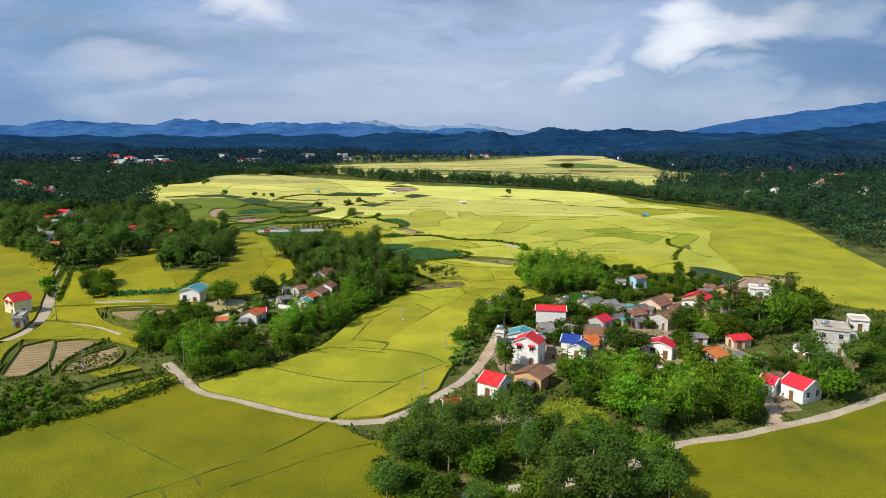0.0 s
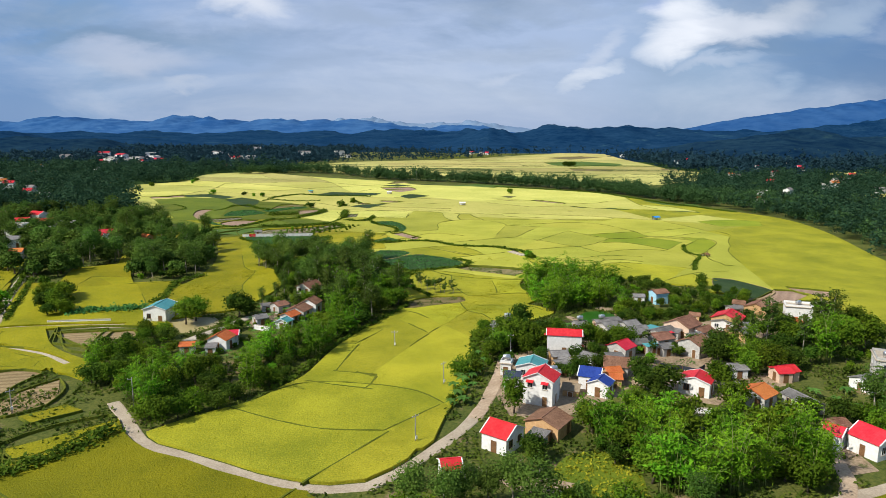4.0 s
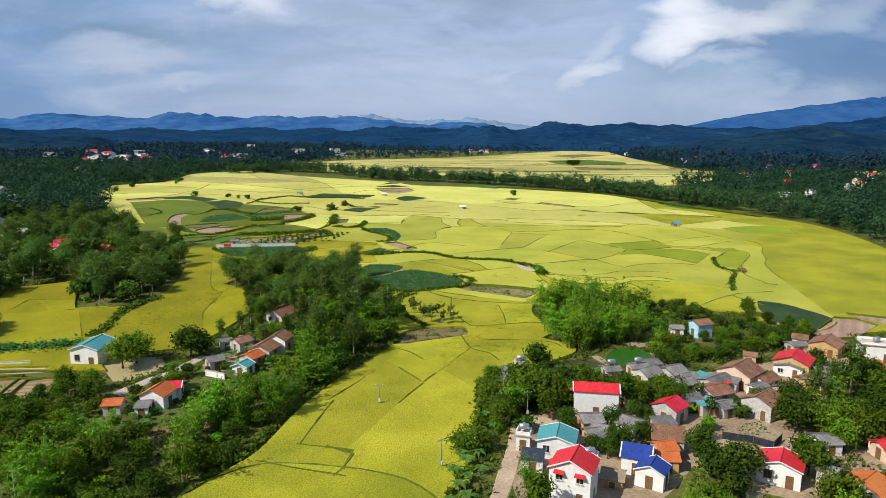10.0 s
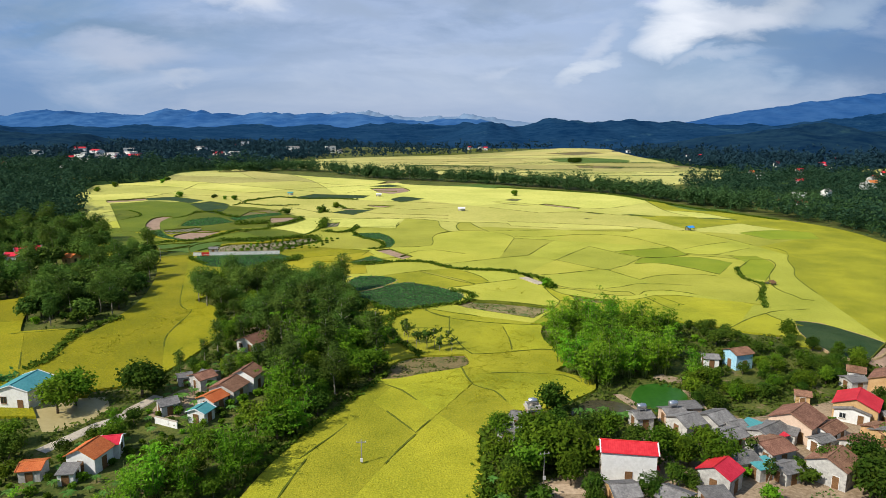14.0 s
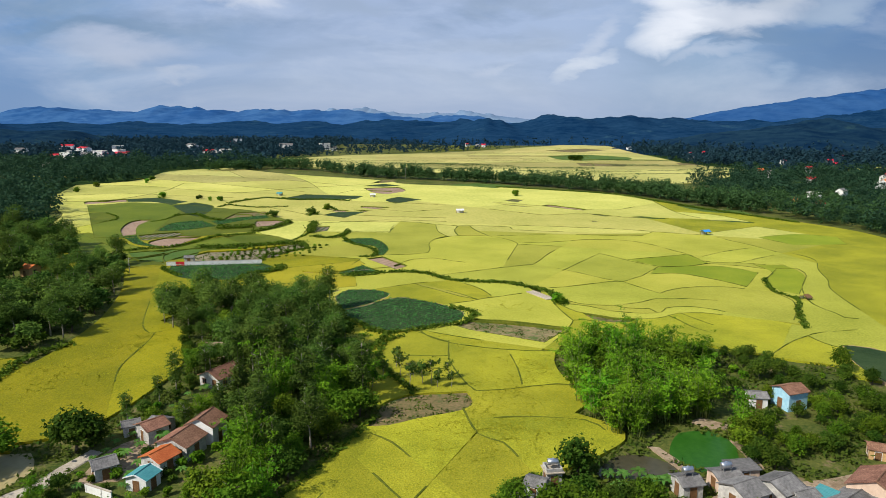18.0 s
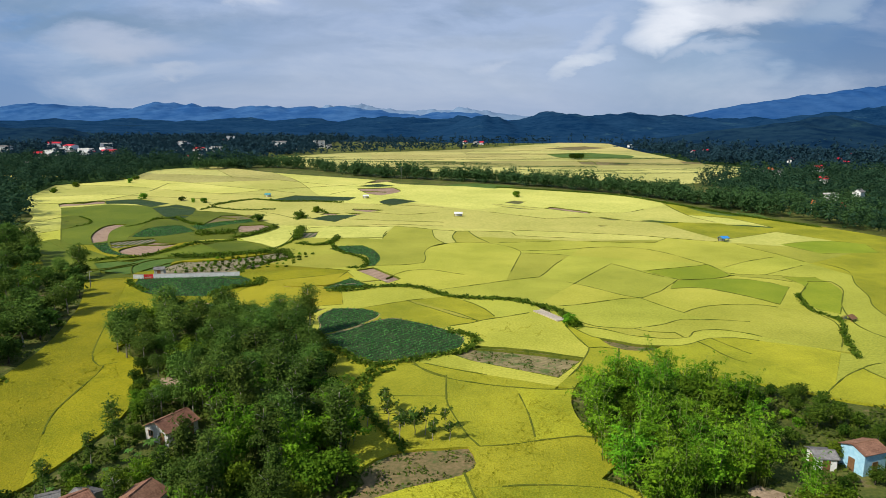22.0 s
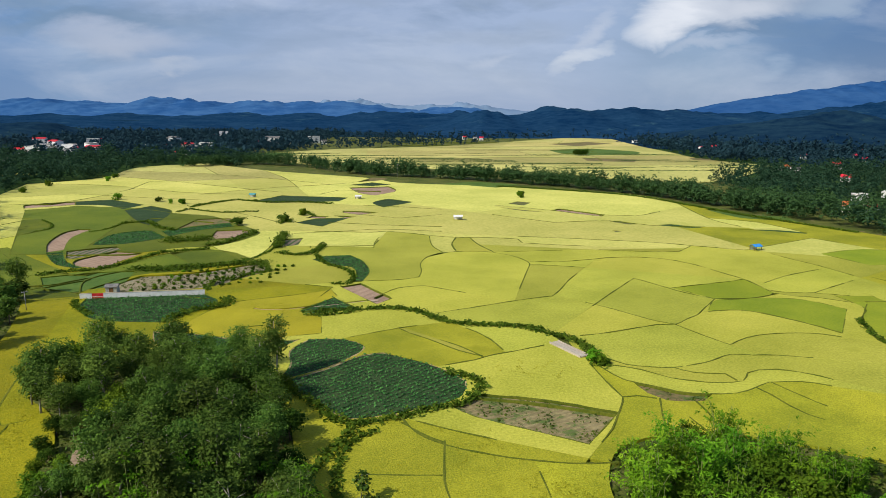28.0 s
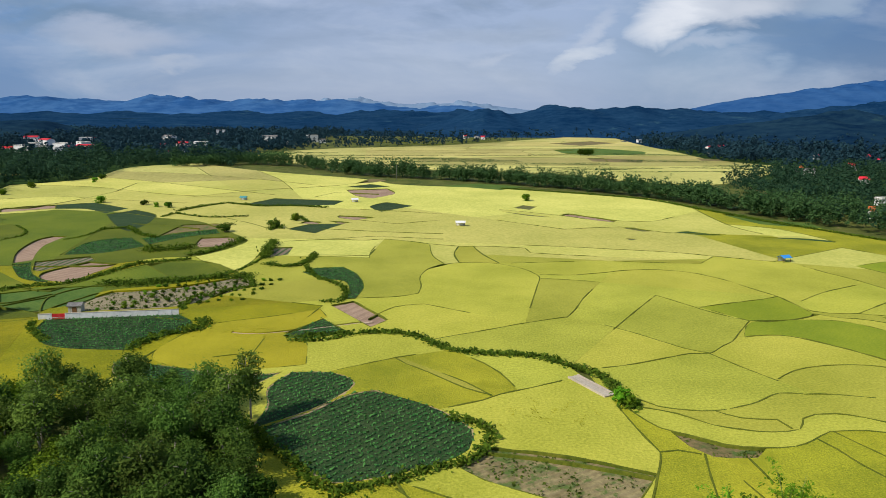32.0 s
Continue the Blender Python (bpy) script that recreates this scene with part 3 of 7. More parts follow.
hedge((108, 335), (104, 319), (106, 308), (100, 296), (94, 280))
bund((-42, 339), (-42, 330), (-50, 327))
bund((30, 546), (54, 530), (71, 515))
bund((54, 487), (81, 494), (93, 484), (100, 479), (122, 476))
bund((26, 511), (54, 487))
bund((133, 502), (152, 489), (161, 461))
bund((137, 567), (133, 502), (139, 477))
bund((81, 512), (99, 509), (116, 524))
bund((-47, 431), (-27, 430), (-26, 441))
bund((-64, 456), (-46, 461), (-28, 467), (-0, 462))
bund((-54, 485), (-29, 479), (-0, 474))
bund((-44, 544), (-20, 537), (0, 529))
bund((-42, 510), (-21, 499), (-0, 511))
bund((-249, 539), (-219, 544), (-210, 574), (-206, 623))
bund((-254, 576), (-227, 588), (-181, 574), (-143, 564))
bund((-273, 647), (-225, 635), (-165, 600), (-116, 591))
bund((-274, 708), (-214, 677), (-155, 637), (-103, 602))
bund((-250, 745), (-196, 728), (-142, 696), (-84, 653))
bund((-206, 611), (-214, 662), (-168, 679))
bund((-151, 590), (-119, 625), (-73, 653), (-55, 683))
bund((-160, 768), (-123, 696), (-97, 626))
bund((-216, 787), (-178, 711))
bund((-77, 592), (-68, 615), (-40, 609))
bund((-184, 438), (-179, 450), (-177, 468), (-196, 492), (-214, 494))
bund((-218, 469), (-204, 470), (-200, 488))
bund((-162, 412), (-136, 386), (-115, 380), (-103, 413), (-95, 417))
bund((-99, 411), (-92, 430), (-82, 417))
bund((-104, 417), (-88, 398))
bund((-68, 402), (-67, 422), (-68, 440))
bund((-139, 429), (-148, 471))
bund((-67, 366), (-64, 384), (-56, 388))
bund((-135, 365), (-120, 368), (-113, 377))
bund((-128, 349), (-110, 351), (-103, 355))
bund((-74, 355), (-66, 353))
bund((-42, 369), (-33, 366), (-35, 356))
bund((-110, 518), (-88, 497), (-77, 484))
bund((-143, 496), (-122, 490), (-108, 484))
bund((-137, 369), (-115, 362), (-102, 355))
bund((-68.6, 241.7), (-71.7, 251.5), (-73, 269), (-74, 274))
bund((-72, 276), (-75, 274), (-80, 281), (-88, 304))
bund((-128.4, 250.5), (-130, 262), (-119, 262))
bund((-112.4, 251.0), (-100.3, 255.0), (-94.6, 258.4))
bund((-100.4, 237.1), (-94.3, 226.4))
bund((-101.2, 171.9), (-100.1, 174.8), (-95.6, 176.3))
patch("none", (-86.4, 113.4), (-80.0, 116.8), (-74.4, 125.0), (-71.2, 126.5), (-67.9, 127.7), (-64.9, 135.1), (-61.5, 140.8), (-67.2, 150.8), (-78.9, 153.8), (-86.6, 165.6), (-91.3, 168.8), (-91.6, 140.6), (-105.3, 138.0))
patch("none", (-67.4, 150.8), (-60.4, 142.5), (-55.2, 135.7), (-47.9, 144.0), (-39.2, 151.4), (-35.3, 159.1), (-31.8, 166.2), (-28.8, 182.7), (-24.6, 197.1), (-18.8, 211.3), (-13.6, 227.6), (-15.2, 233.3), (-26, 264), (-45, 285), (-64, 266), (-58.6, 251.8), (-59.7, 235.3), (-62.7, 220.7), (-65.8, 217.9), (-72.6, 215.1), (-68.7, 202.8), (-83.0, 202.5), (-81.9, 185.3), (-78.0, 153.8))
patch("none", (-77, 285), (-68, 277), (-58.8, 259.6), (-56.3, 242.3), (-59.9, 232.7), (-61.7, 225.7), (-64.9, 215.2), (-63.9, 201.0), (-62.2, 185.2), (-65.7, 179.3), (-45.6, 146.5), (-42.6, 150.5), (-38.5, 158.0), (-35.1, 163.6), (-33.0, 176.4), (-30.6, 186.0), (-27.0, 197.1), (-21.9, 210.0), (-15.5, 222.1), (-11.9, 227.1), (-15.9, 237.7), (-22, 261), (-28, 281), (-36, 297), (-55, 305), (-72, 300))
patch("none", (-118, 267), (-128, 290), (-141, 333), (-124, 362), (-106, 326), (-95, 291), (-92, 268), (-92.0, 253.9), (-92.8, 251.6), (-99.5, 255.9), (-110.7, 253.3))
patch("none", (-159.8, 251.7), (-136.7, 252.5), (-145, 277), (-132, 286), (-140, 309), (-141, 333), (-167, 407), (-255, 432), (-297, 430))
patch("none", (30, 268), (24.9, 258.2), (24.6, 247.6), (27.7, 242.8), (31.5, 237.9), (23.9, 228.0), (30.3, 222.6), (30.6, 217.5), (24.3, 211.3), (17.4, 205.6), (10.8, 203.6), (7.0, 199.2), (6.0, 191.1), (14.4, 178.9), (37.2, 174.6), (70.3, 188.1), (101.0, 212.1), (95.8, 241.3), (91.3, 243.6), (86.9, 246.4), (86.3, 253.5), (78, 257), (69, 263), (57, 269), (42, 272))
patch("none", (0.1, 147.6), (3.9, 158.5), (5.3, 177.9), (6.5, 191.5), (8.7, 198.8), (13.2, 204.4), (20.7, 208.4), (29.2, 207.6), (39.5, 217.9), (121.0, 236.9), (117.8, 214.7), (121.3, 209.9), (132.8, 200.9), (128.8, 170.5), (96.3, 135.7), (80.2, 127.3), (69.4, 121.3), (60.5, 117.7), (53.5, 114.7), (46.3, 112.2), (40.3, 108.4), (36.0, 99.1), (30.8, 90.1), (10.2, 86.7), (-4.6, 99.5), (-5.3, 113.5), (-3.0, 131.5))
patch("none", (-22.5, 119.4), (-18.1, 119.3), (-12.4, 120.8), (-8.2, 124.5), (-5.4, 131.4), (-0.6, 132.6), (-0.5, 116.8), (-12.0, 110.3), (-14.0, 110.2), (-20.5, 116.4))
patch("lime", (-220, 522), (-210, 528), (-201, 538), (-164, 529), (-136, 512), (-114, 502), (-85, 467), (-79, 452), (-88, 429), (-101, 425), (-113, 415), (-121, 412), (-159, 411))
patch("lime", (-174, 416), (-168, 424), (-119, 380), (-100, 413), (-88, 398), (-105, 387), (-112, 374), (-104, 355), (-122, 352), (-138, 365))
patch("lime", (-136, 379), (-119, 385), (-111, 399), (-100, 415), (-90, 422), (-79, 417), (-67, 404), (-83, 388), (-98, 381), (-104, 368), (-106, 359), (-121, 357))
patch("green", (-128, 377), (-114, 384), (-102, 386), (-99, 373), (-102, 365), (-109, 361), (-117, 360))
patch("dirt", (2, 282), (7, 288), (20, 285), (32, 280), (24, 268), (15, 273), (6, 278))
patch("fallow", (-14.1, 222.0), (-12.3, 231.7), (-7.2, 236.3), (-1.0, 237.3), (4.1, 238.0), (5.2, 233.0), (3.0, 229.1), (-5.4, 225.3), (-10.3, 222.5))
patch("crop", (-33, 293), (-32, 302), (-34, 311), (-31, 319), (-23, 319), (-18, 315), (-18, 310), (-24, 301), (-30, 296))
patch("crop", (-32, 292), (-30, 295), (-24, 300), (-18, 308), (-13, 310), (-5, 305), (-0, 301), (5, 294), (5, 291), (4, 287), (-0, 283), (-6, 280), (-11, 278), (-16, 277), (-19, 279), (-24, 285), (-29, 290))
patch("crop", (-70, 324), (-58, 322), (-46, 318), (-35, 318), (-33, 319), (-38, 311), (-46, 304), (-55, 307), (-66, 316))
patch("crop", (-98, 343), (-101, 354), (-69, 358), (-63, 351), (-63, 345), (-69, 336), (-70, 331), (-88, 333))
patch("crop", (-38, 341), (-35, 347), (-31, 355), (-23, 344), (-32, 339))
patch("crop", (-46, 404), (-43, 410), (-34, 412), (-28, 402), (-24, 387), (-25, 373), (-29, 372), (-28, 383), (-31, 393), (-38, 396))
patch("gold", (-64, 330), (-61, 345), (-56, 351), (-45, 356), (-33, 363), (-30, 356), (-38, 343), (-32, 338), (-29, 323), (-36, 321), (-47, 319), (-59, 323))
patch("soil", (-31, 367), (-25, 371), (-14, 354), (-18, 348))
patch("soil", (-125, 393), (-130, 403), (-123, 418), (-112, 416), (-112, 410), (-115, 390))
patch("rows", (-135, 405), (-142, 418), (-127, 427), (-122, 421), (-132, 404))
patch("crop", (-147, 413), (-142, 416), (-132, 400), (-121, 390), (-124, 390), (-134, 396))
patch("orchard", (-102, 366), (-97, 380), (-81, 385), (-63, 400), (-57, 387), (-62, 380), (-72, 365), (-96, 360))
patch("crop", (-138, 429), (-141, 450), (-136, 459), (-128, 462), (-115, 445), (-126, 432))
patch("crop", (-123, 460), (-113, 472), (-100, 483), (-95, 473), (-107, 463), (-115, 448))
patch("soil", (-148, 415), (-158, 434), (-164, 456), (-162, 465), (-156, 465), (-154, 444), (-144, 420))
patch("soil", (-231, 539), (-223, 549), (-211, 555), (-204, 542), (-224, 527))
patch("crop", (-211, 555), (-194, 564), (-166, 543), (-170, 526), (-187, 540), (-203, 540))
patch("crop", (-168, 522), (-160, 538), (-143, 522), (-136, 497), (-135, 475), (-145, 486))
patch("soil", (-98, 451), (-100, 463), (-89, 466), (-84, 460), (-85, 446), (-94, 443))
patch("fallow", (-119, 463), (-119, 494), (-104, 498), (-99, 484), (-114, 474))
patch("crop", (-110, 560), (-99, 586), (-57, 577), (-60, 560), (-96, 553))
patch("crop", (-69, 484), (-62, 497), (-46, 499), (-55, 474))
patch("soil", (-52, 523), (-33, 518), (-42, 509), (-51, 516))
patch("soil", (-67, 499), (-65, 507), (-57, 503), (-58, 497))
patch("soil", (-55, 507), (-43, 503), (-47, 498))
patch("soil", (-63, 629), (-37, 638), (-30, 611), (-42, 588), (-53, 600))
patch("crop", (-40, 555), (-32, 572), (-16, 558), (-32, 536))
patch("crop", (-65, 645), (-51, 663), (-36, 649), (-49, 640))
patch("fallow", (-62, 666), (-54, 705), (-42, 695), (-48, 676))
patch("rows", (-64, 426), (-66, 444), (-58, 445), (-57, 431))
patch("green", (143, 532), (154, 535), (155, 517), (176, 509), (174, 493), (154, 500), (148, 508))
patch("dark", (133, 470), (151, 469), (162, 463), (160, 459), (148, 465))
patch("dark", (101, 481), (109, 484), (122, 474), (111, 474))
patch("soil", (59, 528), (65, 533), (84, 512), (81, 506), (68, 517))
patch("scrub", (38, 552), (45, 563), (52, 558), (46, 545))
patch("scrub", (81, 491), (87, 493), (94, 483), (88, 482))
patch("scrub", (76, 467), (82, 465), (77, 462))
patch("scrub", (29, 541), (44, 529), (57, 520), (43, 525))
patch("green", (0, 659), (25, 673), (56, 656), (38, 632))
patch("young", (70.2, 366.4), (90.4, 374.3), (96.9, 377.5), (98.5, 361.3), (92.8, 356.1), (78.5, 354.4))
patch("young", (72.1, 342.7), (78.8, 353.4), (92.5, 355.6), (103.5, 353.7), (110.6, 344.5), (98, 324.7), (93.5, 331.6), (88.8, 337.4), (83.3, 342.8))
patch("fallow", (38.1, 294.1), (42.5, 291.1), (48.2, 288.2), (51.8, 287.9), (49.1, 284.9), (42.2, 285.1), (39.6, 288.4))
patch("young", (115, 358), (126, 358), (125, 341), (110, 315), (106, 319), (108, 334), (116, 345))
patch("young", (143, 417), (165, 426), (180, 418), (174, 400), (150, 398))
patch("crop", (96, 267), (102, 265), (108.7, 251.6), (108.5, 245.4), (100.3, 237.5), (91.6, 237.2), (91.6, 254.4))
patch("soil", (95.7, 233.8), (110.5, 249.5), (116.1, 248.5), (118.3, 241.8), (106.6, 231.6), (97.1, 229.3))
patch("soil", (116.3, 253.9), (128.2, 248.0), (123.1, 238.2), (116.1, 248.5))
patch("pond", (37.1, 214.4), (41.0, 221.0), (46.5, 221.8), (49.0, 217.6), (46.6, 208.7), (40.5, 207.2), (36.6, 210.0))
patch("darkpond", (23.5, 207.0), (27.2, 212.1), (32.2, 212.9), (36.5, 209.3), (37.3, 206.5), (30.1, 205.1), (24.2, 204.4))
patch("mudpond", (-77.9, 210.2), (-76.1, 211.7), (-68.4, 212.6), (-64.9, 207.5), (-66.3, 200.9), (-69.5, 197.3), (-71.9, 197.2), (-80.9, 208.7))
patch("rice", (-103.3, 145.3), (-106.6, 156.0), (-112.0, 166.3), (-116.4, 164.9))
patch("rice", (-110.8, 169.0), (-116.5, 179.9), (-112.9, 181.1), (-96.0, 174.9), (-94.8, 169.7))
patch("rice", (-114.9, 184.5), (-119.1, 195.7), (-107.0, 199.6), (-99.8, 182.2))
patch("rice", (-212, 293), (-174, 294), (-161, 268), (-144.1, 228.9), (-130.8, 203.7), (-152.5, 208.0))
patch("rice", (-77.6, 130.9), (-75.8, 135.3), (-70.9, 140.6), (-64.6, 144.1), (-61.8, 141.3), (-65.1, 135.5), (-68.1, 128.1), (-72.0, 126.4))
patch("stubble", (-100.5, 186.9), (-106.4, 199.6), (-92.6, 202.3), (-83.7, 201.1), (-80.8, 185.4), (-92.9, 185.1))
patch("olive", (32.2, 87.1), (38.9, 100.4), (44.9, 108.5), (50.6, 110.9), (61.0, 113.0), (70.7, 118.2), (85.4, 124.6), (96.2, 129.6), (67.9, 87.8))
patch("none", (-106.3, 149.9), (-111.9, 167.3), (-85, 165.5), (-64.8, 146.8), (-61.5, 139), (-68.7, 128.4), (-75.5, 119.9), (-81.4, 112.4))
patch("rice", (-75.3, 129.7), (-68.6, 135.5), (-62.5, 141.4), (-59.5, 137.7), (-64.8, 129.9), (-69, 125.5), (-73.4, 126.3))
patch("rice", (-81.1, 142.8), (-75.4, 148.5), (-70.9, 146), (-77.1, 140.1))
patch("stubble", (-100.2, 140.7), (-108.7, 161.7), (-104.3, 167.5), (-100.4, 161.9), (-95.1, 150.1), (-94.8, 141.1), (-97.6, 139.7))
patch("stubble", (-102.4, 165.6), (-96, 168.1), (-90, 165.8), (-91.7, 160.3), (-91.4, 150.2), (-89.5, 141.9), (-94.9, 150.1))
patch("stubble", (-87.9, 142.7), (-90.1, 149.8), (-88.5, 156.8), (-84.8, 162.7), (-80.4, 157), (-79.4, 148.5), (-83.8, 143.1))
patch("stubble", (-103.9, 196.4), (-92.7, 199.8), (-91.6, 191.2), (-88.2, 179.8), (-94.9, 182.7))
patch("stubble", (-90.2, 196.7), (-85.5, 198.8), (-78.8, 191.5), (-80.3, 182.4), (-83.8, 176.3), (-87.9, 185.5))
patch("darkpond", (40.2, 152.2), (44.3, 154.1), (49.4, 151.1), (53.6, 146.5), (50.2, 140.9), (45, 140.8), (41.1, 145.9))
patch("none", (-109, 198.3), (-98.9, 201.9), (-82.2, 202.4), (-74, 184.8), (-76.7, 174.8), (-85, 174.6), (-98.7, 184.2))
patch("stubble", (-105.1, 195.1), (-93.6, 197.6), (-81.9, 198.4), (-79.4, 188.5), (-82.5, 182.7), (-87.1, 181.6), (-96.4, 188.1))
patch("green", (141, 1070), (202, 1111), (250, 1048), (236, 990), (170, 967), (146, 994))
patch("fallow", (156, 931), (213, 909), (198, 867), (152, 879))
patch("fallow", (161, 1224), (243, 1301), (272, 1250), (197, 1166))
patch("green", (-228, 970), (-199, 1002), (-166, 974), (-183, 936))
patch("fallow", (278, 938), (297, 922), (290, 891), (269, 897))

bund((-60, 137), (-63, 130.8), (-70, 121.4), (-79, 115), (-88, 110), (-105, 95), (-140, 60), (-150, 40))
bund((10, 88), (10, 60), (12, 28))
bund((94, 131), (120, 137), (165, 142))
bund((-70, 298), (-66, 318), (-64, 331))
bund((-124, 360), (-118, 367), (-111, 375))
bund((-74, 215), (-84, 214), (-93, 224))


def join_ends(reach=70.0):
    """Runs each loose bund on until it meets another line, as bunds do."""
    start = np.array([p for line, c in LINES for p in line])
    ends = np.array([q for line, c in LINES for q in (line[1:] + (line[:1] if c else line[-1:]))])
    owner = np.array([i for i, (line, c) in enumerate(LINES) for _ in line])
    for i, (line, closed) in enumerate(LINES):
        if closed or line in HEDGES:
            continue
        for at, back in ((-1, -3), (0, 2)):
            p = line[at]
            d = (p - line[max(back, -len(line))] if back < 0 else p - line[min(back, len(line) - 1)])
            if d.length < 0.01:
                continue
            d = d.normalized()
            use = owner != i
            a, e = start[use] - np.array(p), (ends - start)[use]
            den = d.x * e[:, 1] - d.y * e[:, 0]
            den = np.where(abs(den) < 1e-9, 1e-9, den)
            t = (a[:, 0] * e[:, 1] - a[:, 1] * e[:, 0]) / den
            u = (a[:, 0] * d.y - a[:, 1] * d.x) / den
            hit = (t > -0.6) & (t < (reach if p.y < 700 else 190)) & (u >= 0) & (u <= 1)
            near = (abs(a) < 0.8).all(1)
            if near.any() or not hit.any():
                continue
            far_point = p + d * (float(t[hit].min()) + 0.15)
            if at == 0:
                line.insert(0, far_point)
            else:
                line.append(far_point)



# ---- roads ----
def ribbon(name, mat, width, pts, label, category, z=0.09):
    line = smooth_line(pts, cut=3.0)
    verts, faces = [], []
    for i, p in enumerate(line):
        d = (line[min(i + 1, len(line) - 1)] - line[max(i - 1, 0)]).normalized()
        n = Vector((-d.y, d.x)) * width / 2 * (1 + 0.08 * math.sin(i * 1.7))
        verts += [(p.x + n.x, p.y + n.y, z), (p.x - n.x, p.y - n.y, z), (p.x + n.x * 1.15, p.y + n.y * 1.15, -0.02), (p.x - n.x * 1.15, p.y - n.y * 1.15, -0.02)]
    for i in range(len(line) - 1):
        a = i * 4
        faces += [(a, a + 1, a + 5, a + 4), (a + 2, a, a + 4, a + 6), (a + 1, a + 3, a + 7, a + 5)]
    ROADS.append(([a.lerp(b, k / 4) for a, b in zip(line, line[1:]) for k in range(4)] + [line[-1]], width))
    rim = [Vector(v[:2]) + (Vector(v[:2]) - p) * 0.35 for v, p in zip(verts[0::4], line)] + [Vector(v[:2]) + (Vector(v[:2]) - p) * 0.35 for v, p in zip(verts[1::4][::-1], line[::-1])]
    LINES.append((rim, True))
    PATCHES.append(("none", rim))
    return tagged(new(name, mesh_of(name, verts, faces, mat)), label, category, kind="structure")


ROADS = []
ribbon("road", "road_concrete", 2.2, [(-67.2, 150.8), (-60.4, 142.5), (-56.6, 137.2), (-51.4, 132.1), (-42.9, 128.2), (-33.9, 123.6), (-24.8, 119.7), (-18.0, 118.6), (-12.2, 119.6), (-8.1, 123.6), (-3, 131), (2.3, 139.5), (4.9, 145.0)], "pale concrete village road curving between rice paddies", "road")
ribbon("road", "road_concrete", 2.4, [(2, 92), (8, 94.5), (17, 97), (25.8, 100.1), (34.3, 106.2), (39.5, 110.1), (46.4, 112.4), (53.3, 114.3), (60.5, 117.7), (69.3, 121.1), (78.6, 126.0), (90.6, 133.1), (103.4, 140.2), (125, 150)], "pale concrete road along the village edge", "road", 0.1)
ribbon("lane", "lane", 2.5, [(4.9, 144.6), (6.9, 150.3), (8.8, 157.4), (10.5, 164.6), (12.2, 172.4), (12.9, 177.4), (16, 179.6), (20, 179.6), (26, 179.2)], "dusty earth lane into the village", "lane", 0.11)
ribbon("lane", "lane", 2.2, [(60.0, 117.4), (63.4, 123.3), (65, 129), (65.5, 133)], "dusty earth track to a house", "lane", 0.12)
ribbon("lane", "lane", 2.2, [(26, 179.2), (33, 178.2), (38, 174), (43, 171), (47, 165), (48, 160), (45, 152)], "trodden earth lane between houses", "lane", 0.12)
ribbon("road", "road_concrete", 2.8, [(-190, 343), (-175.5, 308.9), (-161.6, 276.1), (-140.5, 230.2), (-126.9, 203.8), (-118.8, 186.4), (-115.6, 173.3), (-118, 160), (-125, 145)], "straight pale concrete road between paddies", "road")
ribbon("path", "concrete", 1.5, [(-117, 183.6), (-112.7, 184.6), (-105.7, 182.0), (-97.1, 178.5), (-88, 172)], "narrow concrete path", "path", 0.12)
ribbon("path", "concrete", 1.5, [(-124, 199), (-119.3, 200.6), (-110.6, 202.2), (-103, 203), (-90, 204)], "narrow concrete path", "path", 0.12)
ribbon("path", "concrete", 2.4, [(-68, 190), (-65.2, 196.1), (-63.7, 199.7), (-61.4, 202.2), (-60, 207.5), (-58, 213.4)], "pale path beside the muddy fish pond", "path", 0.12)
ribbon("path", "lane", 0.9, [(-51, 344), (-44, 343), (-30, 348), (-18, 353)], "narrow trodden path between fields", "path", 0.3)

DRAWN = [list(line) for line, closed in LINES]
join_ends()


